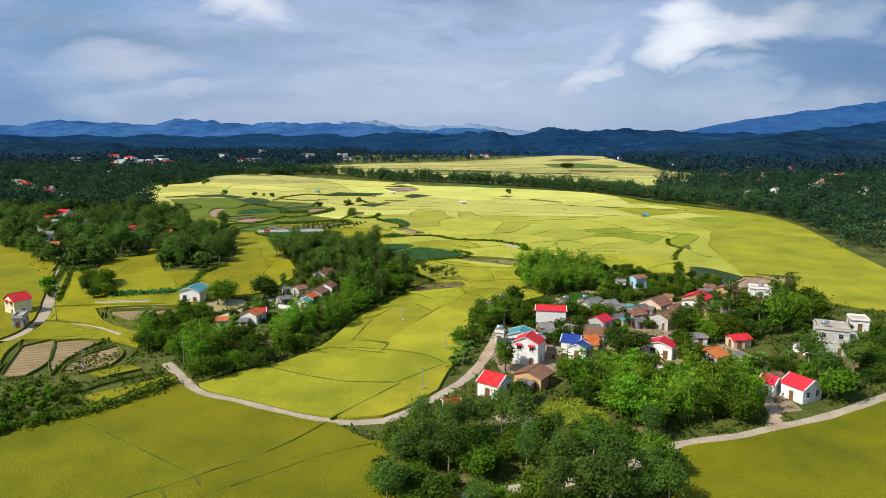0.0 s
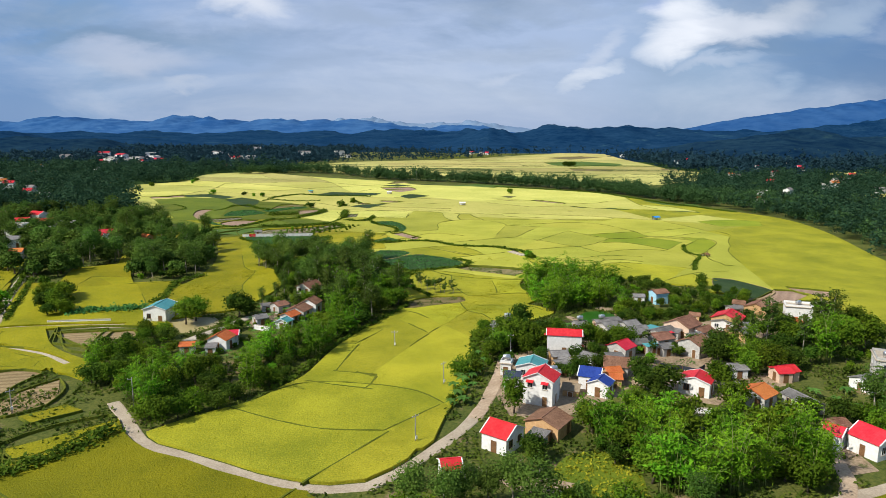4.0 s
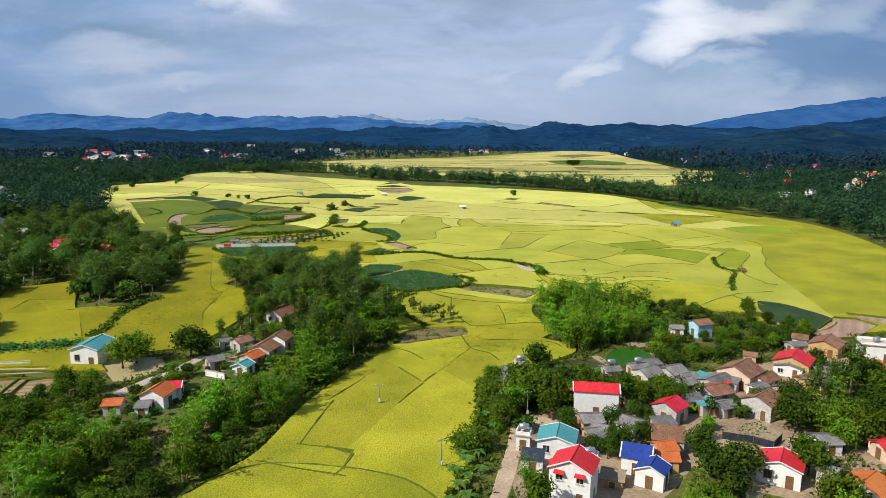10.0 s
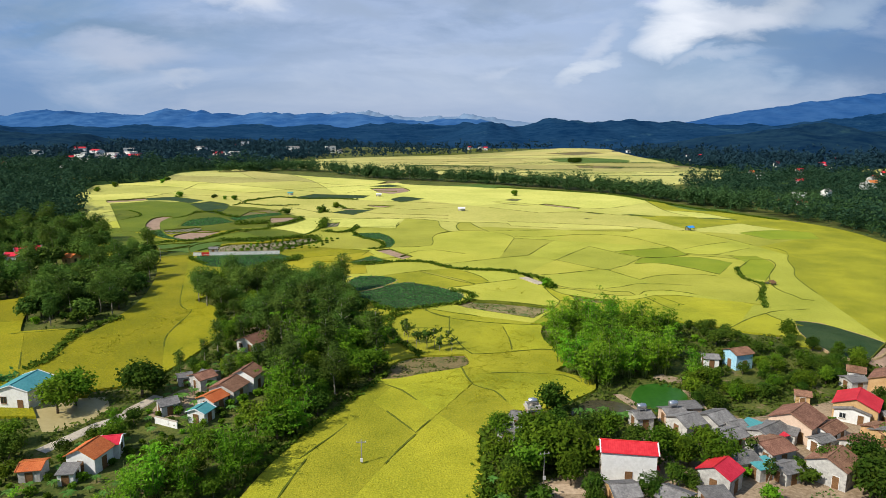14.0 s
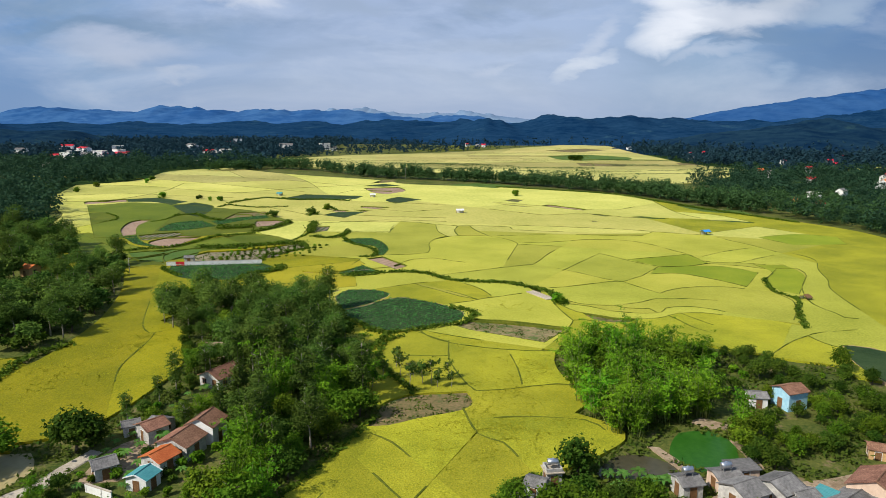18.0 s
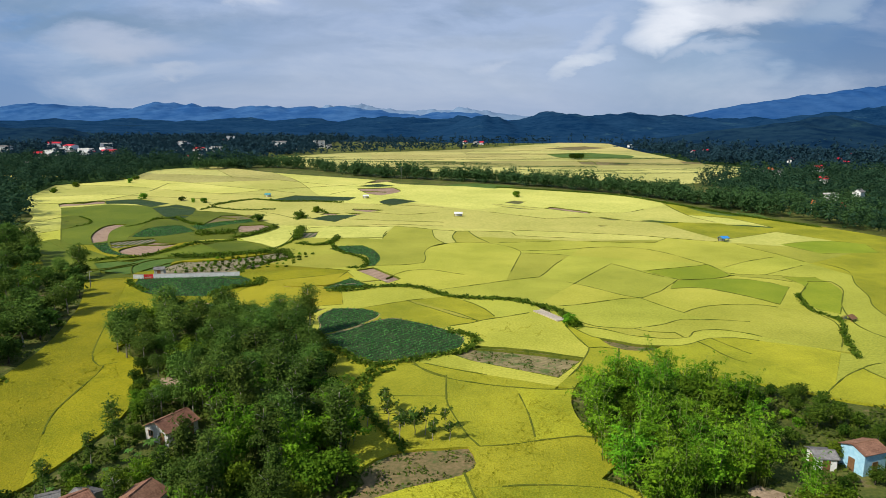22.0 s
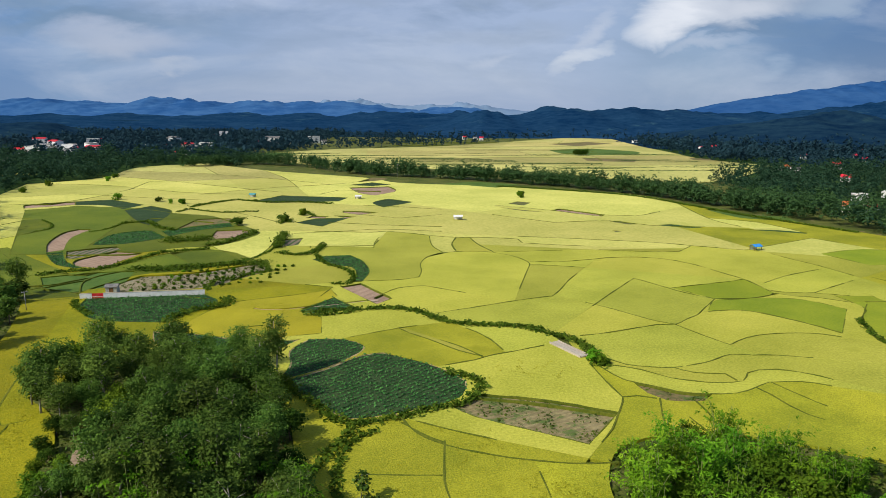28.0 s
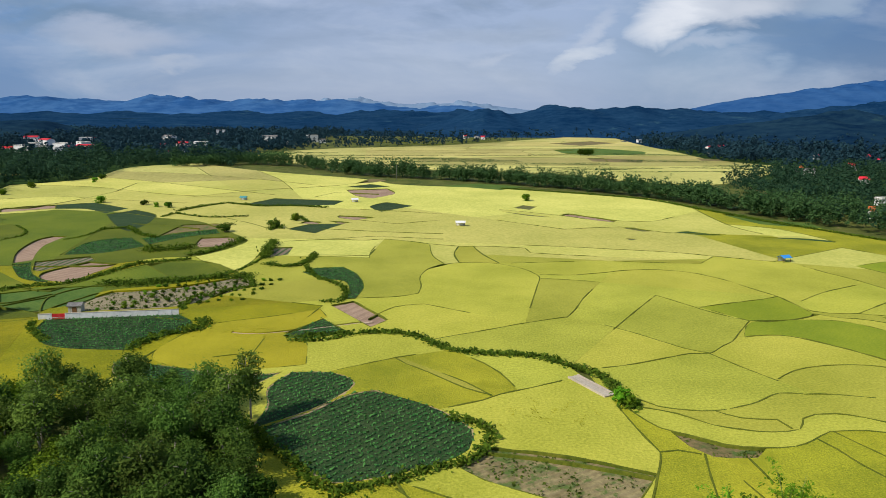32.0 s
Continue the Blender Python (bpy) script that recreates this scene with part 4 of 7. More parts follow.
def lay_fields():
    """Splits the plan along all lines; each cell that lies in a patch becomes one field, raised over the bunds by the height of its crop."""
    from mathutils.geometry import delaunay_2d_cdt
    co, edges, seen = [], [], {}
    every = [(k, p) for k, (line, _) in enumerate(LINES) for p in line]
    for k, (line, closed) in enumerate(LINES):
        for end in (() if closed else (0, -1)):
            p = line[end]
            reach = 3.5 if p.y < 450 else 7.0
            near = min((q for j, q in every if j != k), key=lambda q: (q - p).length_squared)
            if 0.1 < (near - p).length < reach:
                line.insert(0 if end == 0 else len(line), near + (near - p).normalized() * 0.05)

    def vert(p):
        key = (round(p[0], 2), round(p[1], 2))
        if key not in seen:
            seen[key] = len(co)
            co.append(Vector(key))
        return seen[key]

    for line, closed in LINES:
        ids = [vert(p) for p in line]
        pairs = list(zip(ids, ids[1:])) + ([(ids[-1], ids[0])] if closed else [])
        edges += [e for e in pairs if e[0] != e[1]]
    v, e, f, _, eo, _ = delaunay_2d_cdt(co, edges, [], 0, 0.05)
    walls = {tuple(sorted(q)) for q, o in zip(e, eo) if o}
    sides = {}
    for i, t in enumerate(f):
        for k in range(len(t)):
            sides.setdefault(tuple(sorted((t[k], t[k - 1]))), []).append(i)
    cell, cells = [-1] * len(f), []
    for i in range(len(f)):
        if cell[i] >= 0:
            continue
        stack, mine = [i], []
        cell[i] = len(cells)
        while stack:
            j = stack.pop()
            mine.append(j)
            for k in range(len(f[j])):
                s = tuple(sorted((f[j][k], f[j][k - 1])))
                if s not in walls:
                    for o in sides[s]:
                        if cell[o] < 0:
                            cell[o] = len(cells)
                            stack.append(o)
        cells.append(mine)

    def area(t):
        a, b, c = (v[i] for i in t)
        return abs((b - a).cross(c - a)) / 2

    for mine in cells:
        best = max(mine, key=lambda j: area(f[j]))
        mid = sum((v[i] for i in f[best]), Vector((0, 0))) / 3
        kind = "none"
        for name, poly in PATCHES:
            if inside(mid.x, mid.y, poly):
                kind = name
        if kind == "none" or sum(area(f[j]) for j in mine) < 12:
            continue
        field(kind, v, [f[j] for j in mine], mid)


FIELD = {"rice": ("rice_paddy", 0.55, "paddy of ripe yellow-green rice between grass bunds", "rice paddy"),
         "gold": ("rice_paddy", 0.55, "paddy of golden ripe rice beside a dark vegetable plot", "rice paddy"),
         "lime": ("rice_paddy", 0.55, "paddy of still green rice, also darkened for cloud shade", "rice paddy"),
         "young": ("rice_paddy", 0.55, "paddy of light green younger rice", "rice paddy"),
         "olive": ("rice_paddy", 0.55, "paddy of olive-gold rice at the near end, darkened for shade", "rice paddy"),
         "crop": ("vegetable_plot", 0.45, "dark green vegetable plot planted in close rows", "vegetable plot"),
         "dark": ("weed_strip", 0.35, "dark green weedy strip along a bund", "weed strip"),
         "green": ("grass_strip", 0.25, "green grass strip below the river trees", "grass strip"),
         "scrub": ("scrub_patch", 0.35, "brownish scrub patch among ripe paddies", "scrub patch"),
         "soil": ("bare_plot", 0.06, "bare pinkish plot of turned dry soil", "bare plot"),
         "dirt": ("ploughed_plot", 0.08, "ploughed plot of brown earth with sparse weeds", "ploughed plot"),
         "rows": ("seed_bed", 0.10, "seed bed with green rows on dark soil", "seed bed"),
         "orchard": ("orchard_ground", 0.05, "dry orchard ground behind the long white wall", "orchard ground"),
         "fallow": ("fallow_plot", 0.12, "fallow plot of brown grass and weeds", "fallow plot"),
         "stubble": ("stubble_plot", 0.10, "cut stubble plot with straw rows", "stubble plot"),
         "pond": ("pond", 0.04, "small still pond with dark green water", "pond"),
         "darkpond": ("pond", 0.04, "dark brown still pond below a garden wall", "pond"),
         "mudpond": ("fish_pond", 0.04, "brown muddy fish pond with a low earth rim", "pond")}
FIELD_MAT = {"pond": "pond_water", "darkpond": "brown_water", "mudpond": "mud_water"}


def field(kind, v, tris, mid):
    name, top, label, category = FIELD[kind]
    inset = 0.02
    if "pond" in kind:
        inset = 0.0
    used = sorted({i for t in tris for i in t})
    at = {i: n for n, i in enumerate(used)}
    count, push = {}, {i: Vector((0, 0)) for i in used}
    for t in tris:
        for k in range(3):
            s = tuple(sorted((t[k], t[k - 1])))
            count[s] = count.get(s, 0) + 1
    rim = []
    for t in tris:
        for k in range(3):
            a, b, c = t[k], t[(k + 1) % 3], t[(k + 2) % 3]
            if count[tuple(sorted((a, b)))] == 1:
                d = v[b] - v[a]
                n = Vector((-d.y, d.x)).normalized()
                if n.dot(v[c] - v[a]) < 0:
                    n = -n
                    a, b = b, a
                push[a] += n
                push[b] += n
                rim.append((a, b))
    verts = []
    for i in used:
        p = push[i]
        q = v[i] + (p.normalized() * min(inset * 1.6, inset * 2 / max(p.length, 0.6)) if p.length > 0.05 else p)
        verts.append((q.x, q.y, top))
    faces = []
    for t in tris:
        a, b, c = (v[i] for i in t)
        faces.append(tuple(at[i] for i in (t if (b - a).cross(c - a) > 0 else t[::-1])))
    n = len(verts)
    verts += [(x, y, -0.05) for x, y, _ in verts]
    faces += [(at[a] + n, at[b] + n, at[b], at[a]) for a, b in rim]
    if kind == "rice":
        # near-end paddies take the tone darkened for shade
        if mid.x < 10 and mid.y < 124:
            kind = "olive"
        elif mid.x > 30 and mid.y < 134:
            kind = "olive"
        # west paddies get the shade-darkened rice; farther ones get paler, hazed tones
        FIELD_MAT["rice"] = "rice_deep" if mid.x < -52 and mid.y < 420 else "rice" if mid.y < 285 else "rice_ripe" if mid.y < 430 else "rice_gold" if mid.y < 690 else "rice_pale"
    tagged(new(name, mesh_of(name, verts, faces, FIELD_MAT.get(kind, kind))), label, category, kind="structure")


lay_fields()


def lay_bund(line, width, top, closed=False, mat="bank", label="narrow dark grass bund between paddies"):
    """A grass bund with a rounded back along a line, raised above the rice to show from the camera."""
    verts, faces, n = [], [], len(line)
    for i, p in enumerate(line):
        d = line[(i + 1) % n if closed else min(i + 1, n - 1)] - line[i - 1 if closed else max(i - 1, 0)]
        side = Vector((-d.y, d.x)).normalized() * width / 2 * random.uniform(0.7, 1.25)
        h = top + random.uniform(-0.10, 0.07)
        verts += [(p.x + side.x, p.y + side.y, 0.0), (p.x + side.x * 0.6, p.y + side.y * 0.6, h), (p.x - side.x * 0.6, p.y - side.y * 0.6, h), (p.x - side.x, p.y - side.y, 0.0)]
    for i in range(n if closed else n - 1):
        a, b = i * 4, (i + 1) % n * 4
        faces += [(a + k, b + k, b + k + 1, a + k + 1) for k in range(3)]
    return tagged(new("bund", mesh_of("bund", verts, faces, mat)), label, "bund", kind="structure")


random.seed(21)
for line, (_, closed) in list(zip(DRAWN, LINES))[2:]:
    if not closed and len(line) > 1:
        far_off = line[0].y > 430
        lay_bund(line, 0.9 if far_off else 0.52 if line not in HEDGES else 1.3, 0.64)
for kind, line in PATCHES[2:]:
    if kind in ("crop", "gold", "rice", "lime", "young", "dirt", "rows", "stubble", "soil"):
        if kind == "crop" and line[0].y < 330:
            lay_bund(line, 1.0, 0.50, True, "straw", "dry straw-coloured footpath bund round a vegetable plot")
        else:
            lay_bund(line, 0.42 if line[0].y < 430 else 0.8, 0.58, True)

# ---- ground, roads, hills ----
S = Shape()
xs = [-4900, -2400, -900, -400, 0, 400, 900, 2400, 4900]
ys = [-1200, -300, 200, 700, 1200, 2000, 3200, 4950]
S.v = [(x, y, 0.0) for y in ys for x in xs]
S.f = [(j * 9 + i, j * 9 + i + 1, j * 9 + i + 10, j * 9 + i + 9) for j in range(7) for i in range(8)]
# sheets that darken gaps between trees; far ones carry the haze-blue forest colour
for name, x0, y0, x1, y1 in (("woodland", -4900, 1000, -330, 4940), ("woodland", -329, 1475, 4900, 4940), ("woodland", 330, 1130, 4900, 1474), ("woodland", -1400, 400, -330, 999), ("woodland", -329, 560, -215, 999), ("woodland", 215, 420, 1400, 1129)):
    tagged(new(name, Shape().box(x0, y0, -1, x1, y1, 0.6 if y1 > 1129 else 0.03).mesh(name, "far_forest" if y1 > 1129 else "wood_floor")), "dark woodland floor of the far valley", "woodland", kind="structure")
tagged(new("ground", S.mesh("ground", "ground")), "green and brown grassy valley floor between fields", "ground", kind="structure")


def hill_range(name, far, deep, profile, mat, label, rough=0.12, steps=200, folds=0.3):
    """A range of hills whose crest stands at y = far; profile: (x, height) along the crest."""
    (x0, _), (x1, _) = profile[0], profile[-1]
    rows = 14
    verts, faces = [], []
    px, pz = [p[0] for p in profile], [p[1] for p in profile]
    for j in range(rows + 1):
        t = j / rows
        for i in range(steps + 1):
            x = x0 + (x1 - x0) * i / steps
            crest = float(np.interp(x, px, pz))
            shape = math.sin(min(t / 0.7, 1.0) * math.pi / 2) ** 1.4 if t < 0.7 else 1 - 0.6 * (t - 0.7) / 0.3
            n = noise.fractal((x * 9 / deep, t * 3.5 + far, 0.3), 0.8, 2.1, 6)
            fold = 1 + folds * n * (1 - abs(t - 0.7) * 1.2)
            z = max(crest, 1) * shape * (fold if t < 0.68 else 1 + rough * n)
            verts.append((x, far - deep * 0.7 + deep * t, z - 0.5))
    w = steps + 1
    for j in range(rows):
        for i in range(steps):
            faces.append((j * w + i, j * w + i + 1, (j + 1) * w + i + 1, (j + 1) * w + i))
    return tagged(new(name, mesh_of(name, verts, faces, mat, True)), label, "hills", kind="structure")


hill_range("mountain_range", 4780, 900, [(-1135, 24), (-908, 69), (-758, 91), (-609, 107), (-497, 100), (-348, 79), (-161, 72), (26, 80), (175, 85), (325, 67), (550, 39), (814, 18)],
           "mountain_pale", "farthest mountain ridge, paled by haze put into its colour", 0.0)
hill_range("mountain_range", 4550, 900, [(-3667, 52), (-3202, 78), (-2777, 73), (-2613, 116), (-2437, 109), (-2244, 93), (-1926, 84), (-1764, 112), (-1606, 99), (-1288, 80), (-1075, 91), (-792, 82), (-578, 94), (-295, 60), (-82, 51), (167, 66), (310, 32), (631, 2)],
           "mountain_blue", "distant mountain range with blue haze in its colour")
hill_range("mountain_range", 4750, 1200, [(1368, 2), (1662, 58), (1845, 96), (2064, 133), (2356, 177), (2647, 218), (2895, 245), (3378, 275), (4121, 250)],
           "mountain_deep", "tall mountain shoulder with blue haze in its colour", 0.06, 200, 0.10)
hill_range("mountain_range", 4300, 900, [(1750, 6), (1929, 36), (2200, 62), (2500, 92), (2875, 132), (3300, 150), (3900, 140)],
           "hill_forest", "lower mountain ridge coloured dark blue for haze", 0.06, 200, 0.10)
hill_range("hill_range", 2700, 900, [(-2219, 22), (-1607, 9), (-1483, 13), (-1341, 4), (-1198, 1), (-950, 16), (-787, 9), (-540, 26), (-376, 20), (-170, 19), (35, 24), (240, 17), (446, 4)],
           "hill_forest", "dark wooded hills below the mountains, tinted blue for haze", 0.5)
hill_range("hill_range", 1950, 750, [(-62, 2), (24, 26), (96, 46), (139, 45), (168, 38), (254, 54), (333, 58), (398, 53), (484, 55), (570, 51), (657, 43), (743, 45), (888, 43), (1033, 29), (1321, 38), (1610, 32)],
           "hill_forest", "dark wooded hill behind the far fields, tinted blue for haze")
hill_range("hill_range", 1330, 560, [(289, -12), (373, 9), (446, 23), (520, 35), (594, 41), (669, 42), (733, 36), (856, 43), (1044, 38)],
           "far_forest", "near dark wooded hill at the valley side, tinted blue for haze")
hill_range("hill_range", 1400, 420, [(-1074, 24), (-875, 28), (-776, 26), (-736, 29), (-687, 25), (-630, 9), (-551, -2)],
           "far_forest", "low dark wooded hill beside the town, tinted blue for haze")
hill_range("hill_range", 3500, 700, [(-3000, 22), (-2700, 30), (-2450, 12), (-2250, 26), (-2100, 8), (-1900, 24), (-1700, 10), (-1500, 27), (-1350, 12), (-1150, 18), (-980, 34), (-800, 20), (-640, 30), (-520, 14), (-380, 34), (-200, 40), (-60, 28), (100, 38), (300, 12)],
           "hill_forest", "low wooded hills below the mountains, tinted blue for haze", 0.5)
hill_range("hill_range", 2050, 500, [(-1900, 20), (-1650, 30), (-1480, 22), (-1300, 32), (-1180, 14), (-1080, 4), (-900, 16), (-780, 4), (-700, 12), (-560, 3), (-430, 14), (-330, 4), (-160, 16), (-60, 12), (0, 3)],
           "hill_forest", "low dark wooded rises beyond the town, tinted blue for haze", 0.5)



# ---- houses ----
HOUSE_WORDS = {"red_sheet": "red metal roof", "blue_sheet": "blue metal roof", "teal_sheet": "teal metal roof", "grey_sheet": "weathered grey sheet roof",
               "brown_tile": "old brown tile roof", "orange_tile": "orange tile roof", "concrete": "flat concrete roof", "solar": "dark panelled lean-to roof", "thatch": "thatched roof"}
WALL_WORDS = {"wall_white": "whitewashed", "wall_grey": "bare grey rendered", "wall_mud": "ochre mud-brick", "wall_pink": "pinkish plastered", "wall_blue": "light blue", "wall_cream": "cream"}
FOOT = []


def opening(parent, wide, tall, m, door=False, paint="frame_paint"):
    """A framed window with two panes and a sill, or a framed door leaf; local x along the wall, y out of it."""
    s = Shape()
    t = 0.08
    s.box(-wide / 2 - t, 0.004, 0, -wide / 2, 0.07, tall + t).box(wide / 2, 0.004, 0, wide / 2 + t, 0.07, tall + t).box(-wide / 2, 0.004, tall, wide / 2, 0.07, tall + t)
    if not door:
        s.box(-wide / 2, 0.004, -t, wide / 2, 0.07, 0).box(-0.03, 0.004, 0, 0.03, 0.06, tall)
    ob = piece("door" if door else "window", s.mesh("frame", paint), parent, m=m)
    leaf = Shape().box(-wide / 2, 0.002, 0, wide / 2, 0.03, tall)
    piece("leaf" if door else "pane", leaf.mesh("leaf", ("green_paint" if paint == "green_paint" else "wood_door") if door else "glass_dark"), ob)
    if not door:
        piece("sill", Shape().box(-wide / 2 - 0.12, 0.002, -0.16, wide / 2 + 0.12, 0.16, -0.085).mesh("sill", "concrete"), ob)
    return ob


def house(x, y, turn, w, d, h, rise, style, roof, wall, storeys=1, near=True):
    """w along the ridge, d across it, h to the eaves."""
    words = f"{'two-storey' if storeys > 1 else 'small'} {WALL_WORDS[wall]} house with {HOUSE_WORDS[roof]}"
    home = thing("house", words, "house", "village houses" if near else "far houses", m=pose(x, y, 0, 0, 0, turn))
    FOOT.append((x, y, math.hypot(w, d) / 2 * 0.86))
    w, d = w * 0.97, d * 0.9
    a, b = w / 2, d / 2
    s = Shape()
    if style == "gable":
        s.add([(-a, -b, -0.2), (a, -b, -0.2), (a, b, -0.2), (-a, b, -0.2), (-a, -b, h), (a, -b, h), (a, b, h), (-a, b, h), (-a, 0, h + rise - 0.06), (a, 0, h + rise - 0.06)],
              [(0, 1, 5, 4), (2, 3, 7, 6), (1, 2, 6, 9, 5), (3, 0, 4, 8, 7), (4, 5, 9, 8), (6, 7, 8, 9)])
    else:
        s.box(-a, -b, -0.2, a, b, h)
    piece("wall", s.mesh("wall", wall), home)
    over, t = 0.26, 0.1
    if style == "gable":
        k = rise / b
        e = h - k * over
        piece("roof_slope", Shape().slab((-a - over, -b - over, e + t), (a + over, -b - over, e + t), (a + over, 0, h + rise + t), (-a - over, 0, h + rise + t), t).mesh("roof_slope", roof), home)
        piece("roof_slope", Shape().slab((-a - over, 0, h + rise + t), (a + over, 0, h + rise + t), (a + over, b + over, e + t), (-a - over, b + over, e + t), t).mesh("roof_slope", roof), home)
        cap = Shape().tube([(-a - over, 0, h + rise + t), (a + over, 0, h + rise + t)], [0.11, 0.11], 6)
        piece("ridge_cap", cap.mesh("ridge_cap", roof), home)
        if near:
            for sx in (-1, 1):
                x0 = sx * (a + over)
                for sy in (-1, 1):
                    edge = Shape().slab((x0 - 0.1, sy * (b + over), e + t + 0.05), (x0 + 0.1, sy * (b + over), e + t + 0.05), (x0 + 0.1, 0, h + rise + t + 0.05), (x0 - 0.1, 0, h + rise + t + 0.05), 0.14)
                    piece("verge", edge.mesh("verge", "frame_paint" if wall == "wall_white" and "sheet" in roof and roof != "grey_sheet" else roof), home)
    elif style == "shed":
        piece("roof_slope", Shape().slab((-a - over, -b - over, h), (a + over, -b - over, h), (a + over, b + over, h + rise), (-a - over, b + over, h + rise), t).mesh("roof_slope", roof), home)
    else:
        s = Shape().box(-a - 0.3, -b - 0.3, h, a + 0.3, b + 0.3, h + 0.16)
        piece("roof_slab", s.mesh("roof_slab", "concrete"), home)
        s = Shape()
        for q in ((-a - 0.05, -b - 0.05, a + 0.05, -b + 0.1), (-a - 0.05, b - 0.1, a + 0.05, b + 0.05), (-a - 0.05, -b + 0.1, -a + 0.1, b - 0.1), (a - 0.1, -b + 0.1, a + 0.05, b - 0.1)):
            s.box(q[0], q[1], h + 0.16, q[2], q[3], h + 0.7)
        piece("parapet", s.mesh("parapet", wall), home)
        if storeys > 1:
            piece("floor_band", Shape().box(-a - 0.12, -b - 0.12, h / 2 - 0.1, a + 0.12, b + 0.12, h / 2 + 0.12).mesh("floor_band", "concrete"), home)
    if not near:
        return home
    paint = ("frame_paint", "wood_door", "wood_door")[int(abs(x * 7 + y * 3)) % 3]
    floor = h / storeys
    for side, length, out in ((0, w, b), (90, d, a), (180, w, b), (270, d, a)):
        spots = max(1, int(length / 2.7))
        for n in range(storeys):
            for i in range(spots):
                u = (i + 0.5) / spots * length - length / 2
                door = n == 0 and i == spots // 2 and side in (0, 270)
                if not door and (int(x * 3 + side + i * 5 + n * 3 + y) % 5 > 2 or (side == 0 and storeys == 2 and d < 7)):
                    continue
                tall = min(2.05, floor - 0.4) if door else min(1.25, floor * 0.4)
                m = pose(0, 0, 0, 0, 0, side) @ pose(u, -out, 0.02 if door else n * floor + floor * 0.36, 0, 0, 180)
                gap = opening(home, 0.95 if door else 1.0, tall, m, door, paint)
                if storeys == 2 and roof == "red_sheet" and not door:
                    canopy = Shape().slab((-0.75, 0.75, tall + 0.12), (-0.75, 0.004, tall + 0.42), (0.75, 0.004, tall + 0.42), (0.75, 0.75, tall + 0.12), 0.05)
                    piece("awning", canopy.mesh("awning", "red_sheet"), gap, "small red sheet awning")
    return home


def water_tank(x, y, z, turn=0, solar=False):
    """A steel tank lying on a rack, with its legs."""
    ob = thing("water_tank", "shiny stainless steel water tank on a small rack", "water tank", "roof tanks", m=pose(x, y, z, 0, 0, turn))
    body = Shape().tube([(-0.85, 0, 1.15), (-0.75, 0, 1.15), (0.75, 0, 1.15), (0.85, 0, 1.15)], [0.3, 0.5, 0.5, 0.3], 14)
    piece("tank", body.mesh("tank", "steel", True), ob)
    for sx in (-0.6, 0.6):
        for sy in (-0.4, 0.4):
            piece("leg", Shape().box(sx - 0.03, sy - 0.03, 0, sx + 0.03, sy + 0.03, 0.95).mesh("leg", "pole_concrete"), ob)
    piece("lid", Shape().tube([(0, 0, 1.6), (0, 0, 1.72)], [0.22, 0.18], 10).mesh("lid", "steel"), ob)


house(28.1, 182.9, -8, 8.4, 4.2, 5.2, 1.0, "gable", "red_sheet", "wall_white", 2)
house(10.4, 195.9, -11, 2.9, 3.6, 2.3, 0.7, "gable", "grey_sheet", "wall_grey", 1)
house(13.1, 200.7, -25, 2.6, 3.2, 2.3, 0.5, "gable", "grey_sheet", "wall_white", 1)
house(15.9, 203.5, 9, 2.4, 2.4, 2.6, 0.0, "flat", "concrete", "wall_grey", 1)
house(35.3, 201.2, 12, 3.2, 4.0, 2.4, 0.6, "gable", "grey_sheet", "wall_grey", 1)
house(41.5, 202.7, 10, 3.8, 4.0, 2.5, 0.5, "gable", "grey_sheet", "wall_pink", 1)
house(42.5, 198.6, 26, 4.5, 5.6, 2.6, 1.0, "gable", "grey_sheet", "wall_grey", 1)
house(48.2, 199.8, 29, 4.5, 5.6, 2.6, 1.0, "gable", "grey_sheet", "wall_grey", 1)
house(48.3, 194.0, 27, 4.8, 4.8, 2.3, 0.7, "gable", "grey_sheet", "wall_grey", 1)
house(41.5, 180.5, 44, 4.5, 5.6, 3.0, 1.2, "gable", "red_sheet", "wall_grey", 1)
house(25.6, 175.6, 6, 3.8, 4.8, 2.5, 0.7, "gable", "grey_sheet", "wall_mud", 1)
house(32.7, 174.0, -42, 3.8, 4.8, 2.5, 0.7, "gable", "grey_sheet", "wall_white", 1)
house(38.6, 174.7, 6, 3.8, 3.2, 2.4, 0.3, "shed", "grey_sheet", "wall_grey", 1)
house(62.1, 198.5, 43, 6.7, 8.0, 3.3, 1.7, "gable", "brown_tile", "wall_pink", 1)
house(77.2, 206.0, 53, 6.6, 8.0, 3.1, 1.5, "gable", "red_sheet", "wall_mud", 1)
house(75.9, 205.0, 55, 5.1, 6.4, 2.3, 0.7, "gable", "grey_sheet", "wall_white", 1)
house(91.5, 218.9, 48, 6.8, 7.2, 2.8, 1.3, "gable", "brown_tile", "wall_mud", 1)
house(88.3, 225.2, -29, 3.2, 4.0, 2.1, 0.7, "gable", "brown_tile", "wall_white", 1)
house(85.0, 220.3, 10, 4.0, 4.0, 2.0, 0.4, "gable", "grey_sheet", "wall_grey", 1)
house(101.0, 215.2, -18, 7.2, 5.4, 4.0, 0.0, "flat", "concrete", "wall_white", 1)
house(93.3, 204.7, 21, 5.5, 5.6, 2.3, 0.8, "gable", "orange_tile", "wall_mud", 1)
house(60.0, 183.1, 41, 5.7, 6.4, 3.3, 1.3, "gable", "brown_tile", "wall_grey", 1)
house(66.7, 196.7, 37, 5.6, 4.0, 2.1, 0.8, "gable", "brown_tile", "wall_white", 1)
